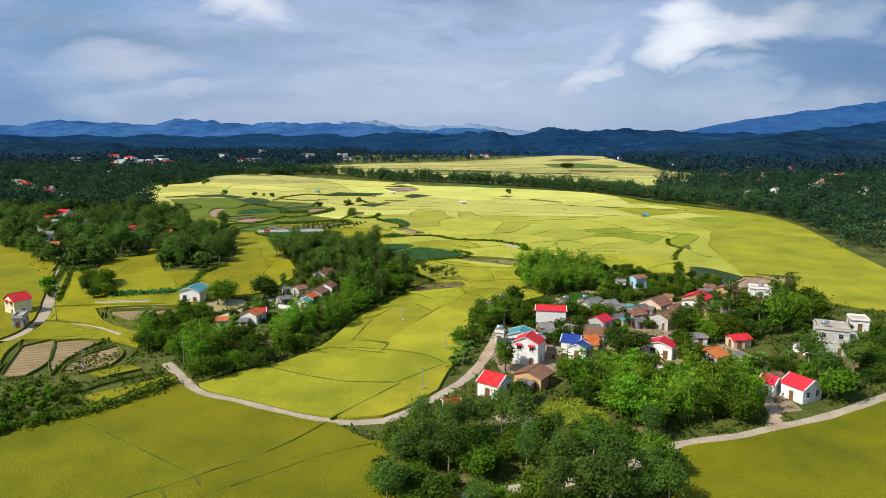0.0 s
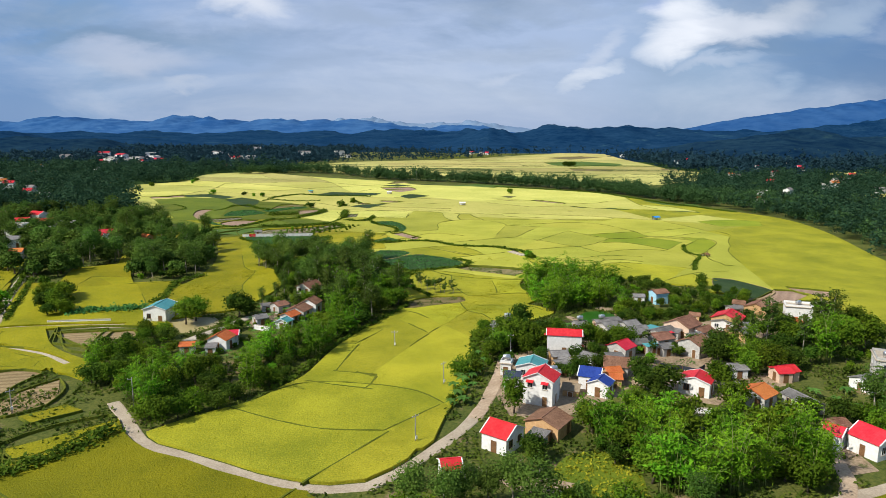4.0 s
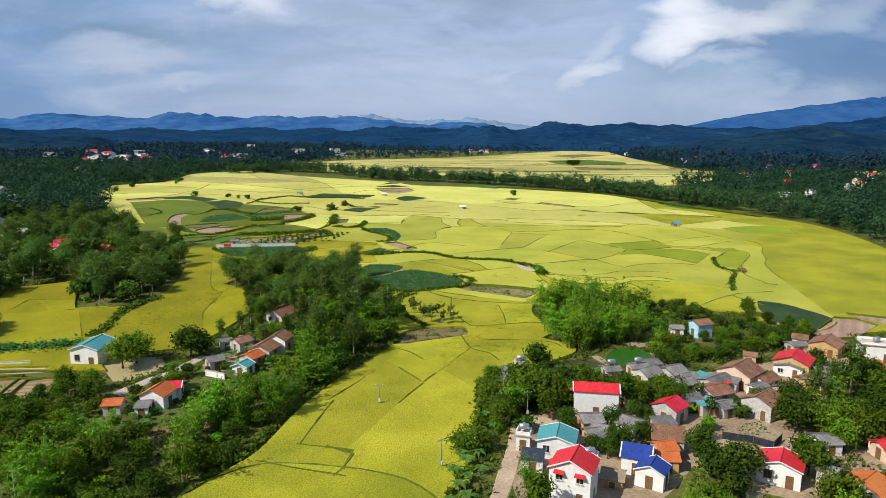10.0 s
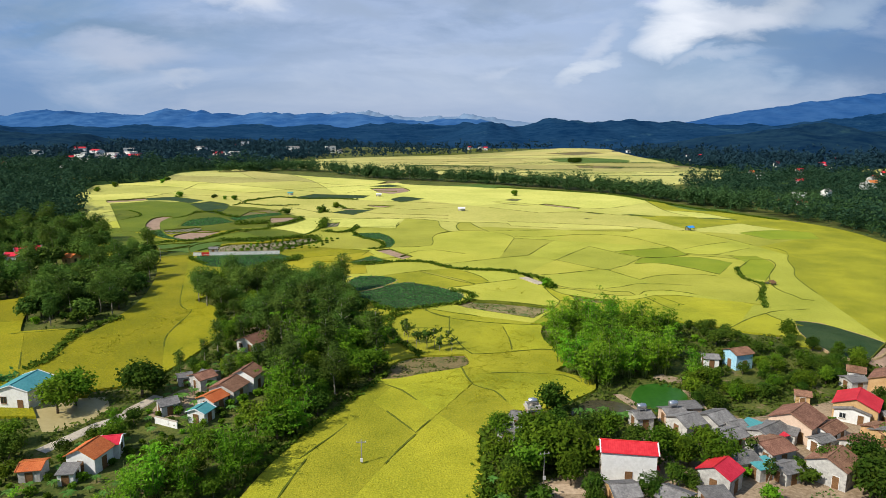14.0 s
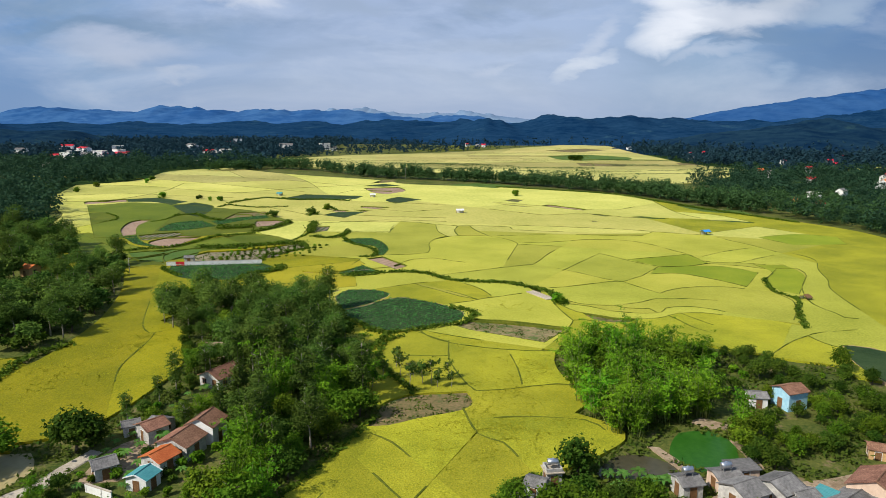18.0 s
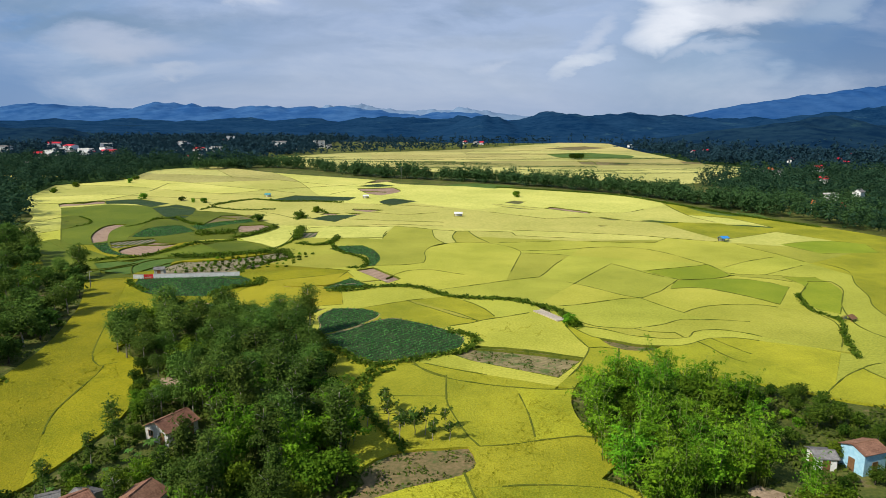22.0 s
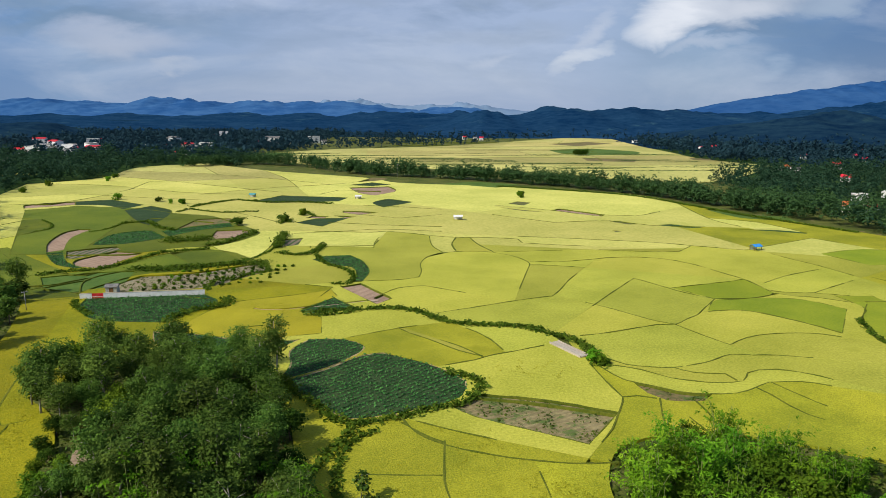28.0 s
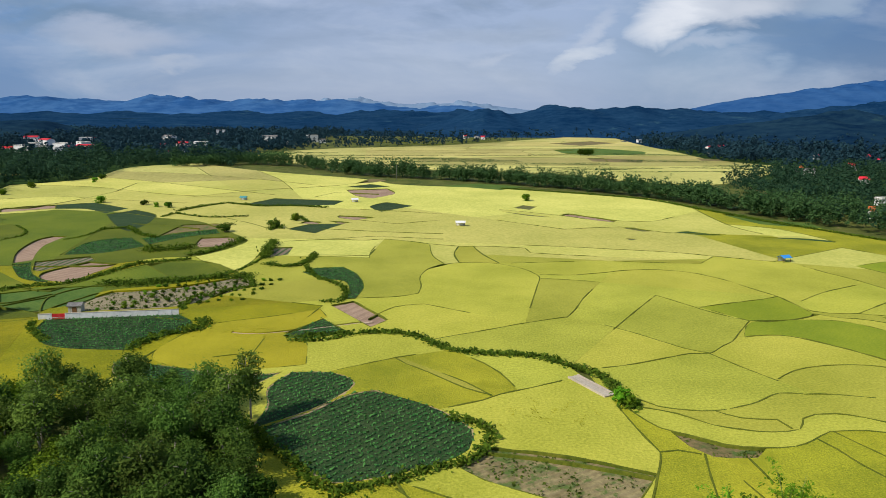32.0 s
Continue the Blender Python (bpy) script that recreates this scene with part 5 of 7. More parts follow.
house(55.9, 195.6, 35, 6.4, 4.8, 2.3, 0.7, "gable", "grey_sheet", "wall_grey", 1)
house(59.3, 196.4, -39, 3.8, 4.8, 2.1, 0.5, "gable", "grey_sheet", "wall_grey", 1)
house(53.3, 189.6, 22, 5.1, 6.4, 2.5, 0.8, "gable", "brown_tile", "wall_grey", 1)
house(56.6, 194.0, 23, 2.4, 2.4, 2.3, 0.3, "shed", "red_sheet", "wall_grey", 1)
house(50.6, 197.6, 20, 3.3, 4.0, 2.1, 0.7, "gable", "grey_sheet", "wall_grey", 1)
house(53.6, 197.8, -53, 2.4, 3.2, 2.3, 0.3, "shed", "teal_sheet", "wall_grey", 1)
house(52.5, 182.9, 22, 3.2, 4.0, 2.1, 0.7, "gable", "grey_sheet", "wall_grey", 1)
house(45.6, 185.2, 14, 6.6, 4.4, 2.4, 0.6, "gable", "grey_sheet", "wall_grey", 1)
house(49.4, 183.6, 20, 3.6, 3.0, 2.3, 0.3, "shed", "teal_sheet", "wall_grey", 1)
house(63.2, 192.4, 24, 3.4, 2.8, 2.2, 0.4, "gable", "grey_sheet", "wall_white", 1)
house(68.6, 191.4, 30, 4.2, 4.0, 2.3, 0.7, "gable", "brown_tile", "wall_grey", 1)
house(45.2, 205.6, 8, 4.4, 3.2, 2.3, 0.2, "shed", "grey_sheet", "wall_pink", 1)
house(75.7, 196.7, 23, 3.8, 4.8, 2.1, 0.7, "gable", "brown_tile", "wall_mud", 1)
house(76.6, 195.0, 31, 4.5, 5.6, 2.3, 0.8, "gable", "grey_sheet", "wall_mud", 1)
house(81.6, 202.4, 1, 3.2, 4.0, 2.0, 0.5, "gable", "grey_sheet", "wall_grey", 1)
house(70.5, 212.8, -23, 2.6, 3.2, 1.8, 0.5, "gable", "brown_tile", "wall_mud", 1)
house(65.8, 232.4, 19, 4.6, 4.8, 3.6, 0.8, "gable", "brown_tile", "wall_blue", 1)
house(59.9, 233.2, -7, 3.2, 4.0, 2.1, 0.5, "gable", "grey_sheet", "wall_white", 1)
house(18.4, 167.1, 75, 5.4, 6.8, 3.1, 1.0, "gable", "teal_sheet", "wall_white", 1)
house(18.7, 153.5, 66, 5.4, 6.8, 5.4, 1.5, "gable", "red_sheet", "wall_white", 2)
house(21.4, 155.8, -22, 2.4, 3.2, 4.9, 0.0, "flat", "concrete", "wall_white", 2)
house(13.6, 161.2, -10, 3.3, 3.6, 2.6, 0.3, "shed", "solar", "wall_white", 1)
house(30.4, 161.9, -20, 4.5, 5.6, 3.0, 1.2, "gable", "blue_sheet", "wall_white", 1)
house(31.5, 157.2, 59, 3.8, 4.8, 2.8, 1.0, "gable", "blue_sheet", "wall_white", 1)
house(25.6, 157.5, -19, 3.2, 4.0, 1.4, 0.8, "gable", "thatch", "wall_mud", 1)
house(37.7, 169.7, -13, 5.1, 6.4, 2.5, 1.3, "gable", "brown_tile", "wall_grey", 1)
house(35.8, 165.4, 13, 3.2, 4.0, 2.2, 0.8, "gable", "orange_tile", "wall_mud", 1)
house(35.3, 162.3, -5, 3.2, 4.0, 2.1, 0.7, "gable", "orange_tile", "wall_mud", 1)
house(25.2, 171.2, 17, 2.6, 3.2, 2.0, 0.5, "gable", "grey_sheet", "wall_mud", 1)
house(26.9, 172.5, -37, 2.6, 3.2, 2.1, 0.5, "gable", "grey_sheet", "wall_grey", 1)
house(25.9, 169.3, -23, 2.4, 3.2, 1.9, 0.4, "shed", "grey_sheet", "wall_mud", 1)
house(12.9, 168.3, -15, 2.4, 2.4, 2.9, 0.0, "flat", "concrete", "wall_white", 1)
house(52.0, 159.0, 59, 5.4, 6.8, 3.1, 1.0, "gable", "red_sheet", "wall_white", 1)
house(64.1, 168.8, 4, 3.8, 4.8, 2.1, 0.7, "gable", "grey_sheet", "wall_white", 1)
house(73.0, 166.0, 7, 3.2, 4.0, 2.3, 0.7, "gable", "red_sheet", "wall_pink", 1)
house(61.9, 153.0, 39, 5.1, 6.4, 2.6, 1.2, "gable", "orange_tile", "wall_grey", 1)
house(59.4, 158.7, -49, 2.6, 3.2, 2.0, 0.5, "gable", "grey_sheet", "wall_grey", 1)
house(9.5, 133.5, -36, 5.1, 6.4, 3.1, 1.5, "gable", "red_sheet", "wall_white", 1)
house(18.2, 139.1, 56, 5.8, 7.2, 2.6, 1.2, "gable", "brown_tile", "wall_mud", 1)
house(15.8, 134.4, -32, 3.0, 3.2, 2.0, 0.3, "shed", "grey_sheet", "wall_mud", 1)
house(0.4, 122.5, 11, 3.2, 4.0, 2.5, 0.8, "gable", "red_sheet", "wall_white", 1)
house(72.7, 132.5, -63, 5.4, 6.4, 3.1, 1.5, "gable", "red_sheet", "wall_white", 1)
house(67.4, 134.9, -47, 3.2, 4.0, 2.8, 1.0, "gable", "red_sheet", "wall_white", 1)
house(95.2, 163.0, -24, 7.6, 8.0, 6.4, 0.0, "flat", "concrete", "wall_grey", 2)
house(101.5, 166.5, -24, 4.0, 4.0, 3.0, 0.0, "flat", "concrete", "wall_grey", 1)
house(89.0, 161.4, 20, 4.5, 5.6, 2.1, 0.8, "gable", "grey_sheet", "wall_white", 1)
house(113.5, 182.5, -17, 4.6, 5.6, 3.0, 0.0, "flat", "concrete", "wall_white", 1)
house(74.0, 166.9, 17, 4.5, 4.8, 2.3, 0.8, "gable", "red_sheet", "wall_pink", 1)
house(70.2, 151.0, -73, 7.4, 4.0, 2.0, 0.7, "gable", "grey_sheet", "wall_grey", 1)
house(66.2, 135.7, 14, 3.2, 4.0, 2.0, 0.5, "gable", "grey_sheet", "wall_grey", 1)
house(70.4, 139.7, 19, 3.2, 4.0, 2.1, 0.7, "gable", "brown_tile", "wall_mud", 1)
house(-129.9, 194.1, 58, 5.1, 6.4, 4.5, 1.7, "gable", "red_sheet", "wall_cream", 2)
house(-120.2, 179.8, 18, 2.7, 6.4, 3.3, 0.0, "flat", "concrete", "wall_grey", 1)
house(-82.6, 210.2, 87, 8.2, 7.2, 3.9, 1.1, "gable", "teal_sheet", "wall_white", 1)
house(-56.9, 185.2, 80, 4.5, 5.6, 2.8, 1.3, "gable", "orange_tile", "wall_white", 1)
house(-55.5, 189.3, 13, 3.2, 4.0, 2.6, 0.7, "gable", "red_sheet", "wall_white", 1)
house(-64.1, 182.0, 11, 3.2, 4.0, 2.0, 0.5, "gable", "orange_tile", "wall_grey", 1)
house(-57.9, 180.8, 8, 2.4, 3.2, 2.0, 0.3, "shed", "grey_sheet", "wall_white", 1)
house(-50.7, 218.4, 51, 3.8, 4.8, 2.5, 0.8, "gable", "brown_tile", "wall_grey", 1)
house(-50.1, 220.4, -19, 3.2, 4.0, 2.2, 0.6, "gable", "grey_sheet", "wall_grey", 1)
house(-55.2, 220.1, 29, 2.6, 3.2, 1.9, 0.4, "gable", "grey_sheet", "wall_grey", 1)
house(-43.6, 213.1, 73, 5.1, 6.4, 2.6, 1.2, "gable", "brown_tile", "wall_grey", 1)
house(-41.3, 218.3, 78, 4.5, 5.6, 3.3, 1.3, "gable", "brown_tile", "wall_white", 1)
house(-45.1, 208.1, 63, 3.8, 4.8, 2.3, 0.8, "gable", "orange_tile", "wall_grey", 1)
house(-45.4, 202.6, 74, 3.2, 4.0, 2.1, 0.7, "gable", "teal_sheet", "wall_white", 1)
house(-46.7, 242.6, 60, 6.4, 6.4, 2.5, 1.3, "gable", "brown_tile", "wall_grey", 1)
house(-47.0, 241.4, 42, 2.6, 3.2, 2.0, 0.4, "shed", "grey_sheet", "wall_grey", 1)
house(-53.0, 206.0, 37, 3.2, 4.0, 2.1, 0.7, "gable", "grey_sheet", "wall_grey", 1)
house(-234.6, 403.4, -20, 9.0, 7.0, 5.0, 1.4, "gable", "red_sheet", "wall_white", 2)
house(-233.3, 386.6, 35, 7.1, 7.0, 3.6, 1.4, "gable", "red_sheet", "wall_white", 1)
house(-219.1, 383.3, 5, 9.0, 7.0, 3.6, 1.4, "gable", "red_sheet", "wall_white", 1)
house(-198.8, 368.1, 12, 9.0, 8.0, 5.0, 0.0, "flat", "concrete", "wall_white", 1)
house(-251.9, 402.6, -20, 9.0, 10.0, 4.0, 2.0, "gable", "brown_tile", "wall_grey", 1)
house(-165.9, 347.0, 35, 9.0, 6.0, 3.6, 1.4, "gable", "red_sheet", "wall_white", 1)
house(-168.0, 340.7, 5, 5.2, 5.0, 3.0, 1.0, "gable", "red_sheet", "wall_white", 1)
house(-179.2, 296.9, 12, 5.3, 6.0, 3.4, 1.1, "gable", "orange_tile", "wall_white", 1)
house(-144.3, 338.7, -20, 4.6, 5.0, 3.0, 1.0, "gable", "orange_tile", "wall_mud", 1)
house(-198.8, 324.9, 35, 5.7, 7.0, 3.8, 1.2, "gable", "grey_sheet", "wall_white", 1)
house(-215.2, 353.6, 5, 9.0, 7.0, 6.0, 0.0, "flat", "concrete", "wall_white", 2)


# stair head on the roof of the two-storey grey house, part of the same block
for house_ob in [o for o in bpy.data.objects if o.name.startswith("house") and o.parent is None and (o.matrix_world.translation - Vector((95.2, 163.0, 0))).length < 0.5]:
    piece("stair_head", Shape().box(-1.2, -0.6, 6.56, 2.2, 3.0, 8.6).mesh("stair_head", "wall_grey"), house_ob)
    piece("stair_head_roof", Shape().box(-1.6, -1.0, 8.6, 2.6, 3.4, 8.75).mesh("stair_head_roof", "concrete"), house_ob)


# ---- plants ----
def leaf_quads(centres, normals, size, rng, droop=0.0, slim=0.6, wild=0.55):
    """Folded leaf sprays, two triangles each."""
    n = len(centres)
    r = rng.normal(size=(n, 3))
    nv = normals + wild * r
    nv /= np.linalg.norm(nv, axis=1, keepdims=True) + 1e-6
    a = np.cross(nv, rng.normal(size=(n, 3)))
    a /= np.linalg.norm(a, axis=1, keepdims=True) + 1e-6
    b = np.cross(nv, a)
    s = size * rng.uniform(0.6, 1.35, (n, 1))
    a, b = a * s, b * s * slim
    dip = np.zeros((n, 3))
    dip[:, 2] = -droop * s[:, 0]
    v = np.stack([centres - a + dip, centres - b - nv * s * 0.15, centres + a + dip, centres + b - nv * s * 0.15], 1).reshape(-1, 3)
    i = np.arange(n) * 4
    f = np.concatenate([np.stack([i, i + 1, i + 2], 1), np.stack([i, i + 2, i + 3], 1)])
    return v, f


def clumped_crown(rng, clumps, per, size, radius, tall, base, lean=0.0, lobes=5):
    """Leaf sprays in clumps on an uneven crown: lobes of different size round a stem."""
    centre, width = [], []
    lobe = [(rng.uniform(-0.45, 0.45) * radius, rng.uniform(-0.45, 0.45) * radius, base + tall * rng.uniform(0.2, 0.85), rng.uniform(0.45, 0.8)) for _ in range(lobes)]
    lobe.append((0, 0, base + tall * 0.55, 0.75))
    for k in range(clumps):
        lx, ly, lz, ls = lobe[k % len(lobe)]
        d = rng.normal(size=3)
        d /= np.linalg.norm(d)
        d[2] = d[2] * 0.9 + 0.12
        r = ls * rng.uniform(0.75, 1.08)
        p = np.array([lx + d[0] * radius * r, ly + d[1] * radius * r, lz + d[2] * tall * 0.42 * r])
        p[2] = max(p[2], base * 0.7 + 0.2)
        centre.append((p, d))
    cs, ns = [], []
    spread = radius * 0.2
    for p, d in centre:
        q = p + rng.normal(size=(per, 3)) * spread * np.array([1, 1, 0.6])
        cs.append(q)
        ns.append(np.tile(d * 0.5 + np.array([0, 0, 0.6]), (per, 1)))
    return leaf_quads(np.concatenate(cs), np.concatenate(ns), size, rng)


def numpy_mesh(name, v, f, mat):
    me = bpy.data.meshes.new(name)
    me.vertices.add(len(v))
    me.vertices.foreach_set("co", np.asarray(v, dtype=np.float32).ravel())
    f = np.asarray(f, dtype=np.int32)
    me.loops.add(f.size)
    me.loops.foreach_set("vertex_index", f.ravel())
    me.polygons.add(len(f))
    me.polygons.foreach_set("loop_start", np.arange(0, f.size, f.shape[1], dtype=np.int32))
    me.update(calc_edges=True)
    me.materials.append(MATS[mat])
    return me


def stem(rng, height, radius, limbs, reach, bark, start=0.45):
    s = Shape()
    bend = [Vector((rng.uniform(-0.12, 0.12) * k, rng.uniform(-0.12, 0.12) * k, height * k / 4)) for k in range(5)]
    bend[0].z = -0.1
    s.tube(bend, [radius * f for f in (1.25, 0.95, 0.75, 0.55, 0.25)], 7)
    for k in range(limbs):
        t = start + (0.9 - start) * (k + 0.5) / limbs
        i = min(int(t * 4), 3)
        p = bend[i].lerp(bend[i + 1], t * 4 - i)
        a = k * 2.4 + rng.uniform(-0.4, 0.4)
        q = p + Vector((math.cos(a), math.sin(a), 0.75)) * reach * rng.uniform(0.7, 1.1)
        s.tube([p, p.lerp(q, 0.5) + Vector((0, 0, 0.1)), q], [radius * 0.42, radius * 0.3, radius * 0.1], 5)
    return s.mesh("trunk", bark, True)


PLANTS = {}


def plant_kind(key, name, label, category, trunk, crown):
    PLANTS[key] = PLANTS.get(key, []) + [(name, label, category, trunk, crown)]


def grow(seed):
    rng = np.random.default_rng(seed)
    for k in range(4):
        h = rng.uniform(5.0, 7.0)
        v, f = clumped_crown(rng, 105, 15, 0.26, rng.uniform(2.3, 3.0), h * 0.75, h * 0.22)
        plant_kind("broad", "broadleaf_tree", "leafy green broadleaf tree with a rounded uneven crown", "tree", stem(rng, h * 0.8, 0.17, 5, 1.6, "bark"), numpy_mesh("crown", v, f, "leaf_broad"))
    for k in range(3):
        h = rng.uniform(4.0, 5.5)
        v, f = clumped_crown(rng, 100, 16, 0.23, rng.uniform(1.9, 2.4), h * 0.85, h * 0.1, lobes=3)
        plant_kind("dark", "fruit_tree", "dense dark green round fruit tree", "tree", stem(rng, h * 0.7, 0.15, 4, 1.2, "bark"), numpy_mesh("crown", v, f, "leaf_dark"))
    for k in range(4):
        h = rng.uniform(5.5, 8.5)
        v, f = clumped_crown(rng, 80, 11, 0.40, rng.uniform(2.3, 3.0), h * 0.8, h * 0.16)
        plant_kind("wood", "forest_tree", "dark green forest tree in a dense wood", "tree", stem(rng, h * 0.8, 0.18, 5, 1.6, "bark"), numpy_mesh("crown", v, f, "leaf_acacia"))
    for k in range(5):
        h = rng.uniform(7.5, 10.5)
        v, f = clumped_crown(rng, 170, 15, 0.20, rng.uniform(2.2, 3.0), h * 0.62, h * 0.36, lobes=7)
        plant_kind("acacia", "acacia_tree", "dark green acacia tree with a fine rounded crown", "tree", stem(rng, h * 0.85, 0.16, 6, 1.7, "pale_bark"), numpy_mesh("crown", v, f, "leaf_acacia"))
    for k in range(4):
        h = rng.uniform(9.0, 12.0)
        v, f = clumped_crown(rng, 110, 15, 0.22, rng.uniform(1.5, 2.1), h * 0.74, h * 0.24, lobes=9)
        plant_kind("tall", "eucalyptus_tree", "tall slender grey-green eucalyptus tree with a pale trunk", "tree", stem(rng, h * 0.95, 0.15, 7, 1.5, "pale_bark"), numpy_mesh("crown", v, f, "leaf_grey"))
    for k in range(3):
        h = rng.uniform(5.5, 7.5)
        v, f = clumped_crown(rng, 22, 9, 0.34, rng.uniform(1.5, 2.0), h * 0.5, h * 0.45, lobes=5)
        plant_kind("sparse", "young_tree", "thin young tree with a sparse open crown", "tree", stem(rng, h * 0.92, 0.09, 6, 1.2, "pale_bark"), numpy_mesh("crown", v, f, "leaf_grey"))
    for k in range(3):
        s, cs, ns = Shape(), [], []
        for c in range(17):
            a, tall, out = rng.uniform(0, math.tau), rng.uniform(4.0, 12.5), rng.uniform(0.6, 4.0)
            bx, by = rng.normal(0, 0.7, 2)
            pts = [Vector((bx + math.cos(a) * out * t ** 2.2, by + math.sin(a) * out * t ** 2.2, tall * (t - 0.14 * t ** 4) - 0.1)) for t in (0, 0.3, 0.55, 0.8, 1.0)]
            s.tube(pts, [0.06, 0.055, 0.045, 0.03, 0.012], 5)
            for q in rng.uniform(0.25, 1.0, 9):  # tufts along the culm
                w, p = rng.normal(size=2) * 0.45, np.array([bx + math.cos(a) * out * q ** 2.2, by + math.sin(a) * out * q ** 2.2, tall * (q - 0.14 * q ** 4)])
                p[:2] += w
                for _ in range(10):
                    cs.append(p + rng.normal(size=3) * np.array([0.42, 0.42, 0.17]))
                    ns.append(np.array([math.cos(a) * 0.25, math.sin(a) * 0.25, 0.8]))
        v, f = leaf_quads(np.array(cs), np.array(ns), 0.30, rng, 0.28, 0.42)
        plant_kind("bamboo", "bamboo_clump", "bright green bamboo clump with arching feathery culms", "bamboo", s.mesh("culm", "culm", True), numpy_mesh("foliage", v, f, "leaf_bamboo"))
    for k in range(3):
        v, f = clumped_crown(rng, 40, 12, 0.24, rng.uniform(1.0, 1.5), 1.9, 0.15, lobes=4)
        plant_kind("shrub", "shrub", "low leafy green shrub", "shrub", stem(rng, 1.3, 0.06, 3, 0.6, "bark", 0.2), numpy_mesh("foliage", v, f, ("leaf_broad", "leaf_bamboo", "leaf_dark")[k]))
    for k in range(2):
        s = Shape()
        for c in range(9):
            a, tall = c * 2.4 + rng.uniform(-0.3, 0.3), rng.uniform(1.3, 2.0)
            d, side = Vector((math.cos(a), math.sin(a), 0)), Vector((-math.sin(a), math.cos(a), 0))
            arc = [Vector((0, 0, 1.5)) + d * tall * t + Vector((0, 0, 1.5 * t - 1.5 * t * t)) for t in (0.0, 0.25, 0.5, 0.75, 1.0)]
            for i in range(4):
                w0, w1 = (0.05, 0.26, 0.30, 0.24, 0.03)[i], (0.05, 0.26, 0.30, 0.24, 0.03)[i + 1]
                s.add([arc[i] - side * w0, arc[i] + side * w0, arc[i + 1] + side * w1, arc[i + 1] - side * w1], [(0, 1, 2, 3)])
        t = Shape().tube([(0, 0, -0.1), (0.02, 0, 0.9), (0, 0.03, 1.7)], [0.14, 0.11, 0.07], 7)
        plant_kind("banana", "banana_plant", "banana plant with broad arching leaves", "banana plant", t.mesh("stem", "culm", True), s.mesh("foliage", "leaf_banana"))


grow(11)
for kind, line in PATCHES:  # ponds stay free of trees
    if "pond" in kind:
        c = sum(line, Vector((0, 0))) / len(line)
        FOOT.append((c.x, c.y, min((p - c).length for p in line) + 1.0))


def free(x, y, r):
    for fx, fy, fr in FOOT:
        if (x - fx) ** 2 + (y - fy) ** 2 < (fr + r) ** 2:
            return False
    for line, width in ROADS:
        for p in line:
            if (x - p.x) ** 2 + (y - p.y) ** 2 < (width / 2 + 0.9 + r) ** 2:
                return False
    return True


def plant(key, x, y, size=1.0, group=""):
    rng = random
    kinds = PLANTS[key]
    name, label, category, trunk, crown = kinds[rng.randrange(len(kinds))]
    ob = thing(name, label, category, group, m=pose(x, y, 0, 0, 0, rng.uniform(0, 360)) @ Matrix.Diagonal((size * rng.uniform(0.9, 1.1), size * rng.uniform(0.9, 1.1), size, 1)))
    stalk = piece(trunk.name.split(".")[0], trunk, ob)
    if key == "bamboo":
        stalk["kind"] = "stuff"
    piece(crown.name.split(".")[0], crown, ob)
    return ob


LOW = []  # outlines in which plants stay low, before houses


def grove(mix, spacing, size, *poly, group="", clear=0.6, seed=1):
    """Fills an outline with plants: mix is a word of kinds, each as often as it is named."""
    random.seed(seed)
    keys = mix.split()
    xs, ys = [p[0] for p in poly], [p[1] for p in poly]
    placed, tries = [], int((max(xs) - min(xs)) * (max(ys) - min(ys)) / spacing ** 2 * 6)
    for _ in range(tries):
        x, y = random.uniform(min(xs), max(xs)), random.uniform(min(ys), max(ys))
        if not inside(x, y, poly) or any((x - a) ** 2 + (y - b) ** 2 < spacing ** 2 for a, b in placed) or not free(x, y, clear):
            continue
        placed.append((x, y))
        low = 0.68 if any(inside(x, y, p) for p in LOW) else 1.0
        plant(random.choice(keys), x, y, size * low * random.uniform(0.75, 1.25), group)


def far_wood(name, label, mat, count, size, pick, quads=46, seed=5, leaf=0.9):
    """A far wood in one mesh: many small trees of leaf sprays. pick() gives a place or None."""
    rng = np.random.default_rng(seed)
    random.seed(seed)
    protos = [clumped_crown(rng, max(quads // 5, 4), 5, leaf, rng.uniform(2.4, 3.4), rng.uniform(5.0, 8.0), 0.8, lobes=4) for _ in range(6)]
    vs, fs, n = [], [], 0
    while count > 0:
        count -= 1
        p = pick()
        if p is None:
            continue
        x, y, z = p
        v, f = protos[random.randrange(6)]
        k, a = size * random.uniform(0.55, 1.45), random.uniform(0, 6.28)
        c, s = math.cos(a) * k, math.sin(a) * k
        w = np.stack([v[:, 0] * c - v[:, 1] * s + x, v[:, 0] * s + v[:, 1] * c + y, v[:, 2] * k * random.uniform(0.85, 1.2) + z], 1)
        vs.append(w)
        fs.append(f + n)
        n += len(w)
    return tagged(new(name, numpy_mesh(name, np.concatenate(vs), np.concatenate(fs), mat)), label, "trees", kind="stuff")

for x, y, r in ((-48, 204, 9), (-43, 212, 6), (-52, 213, 8), (-51, 196, 5), (-46, 237, 7), (-49, 230, 5), (-56, 181, 8), (-60, 175, 6), (-64, 180, 5), (-58, 171, 4)):
    FOOT.append((x, y, r))  # clearings that keep the hamlet's houses in the camera's view
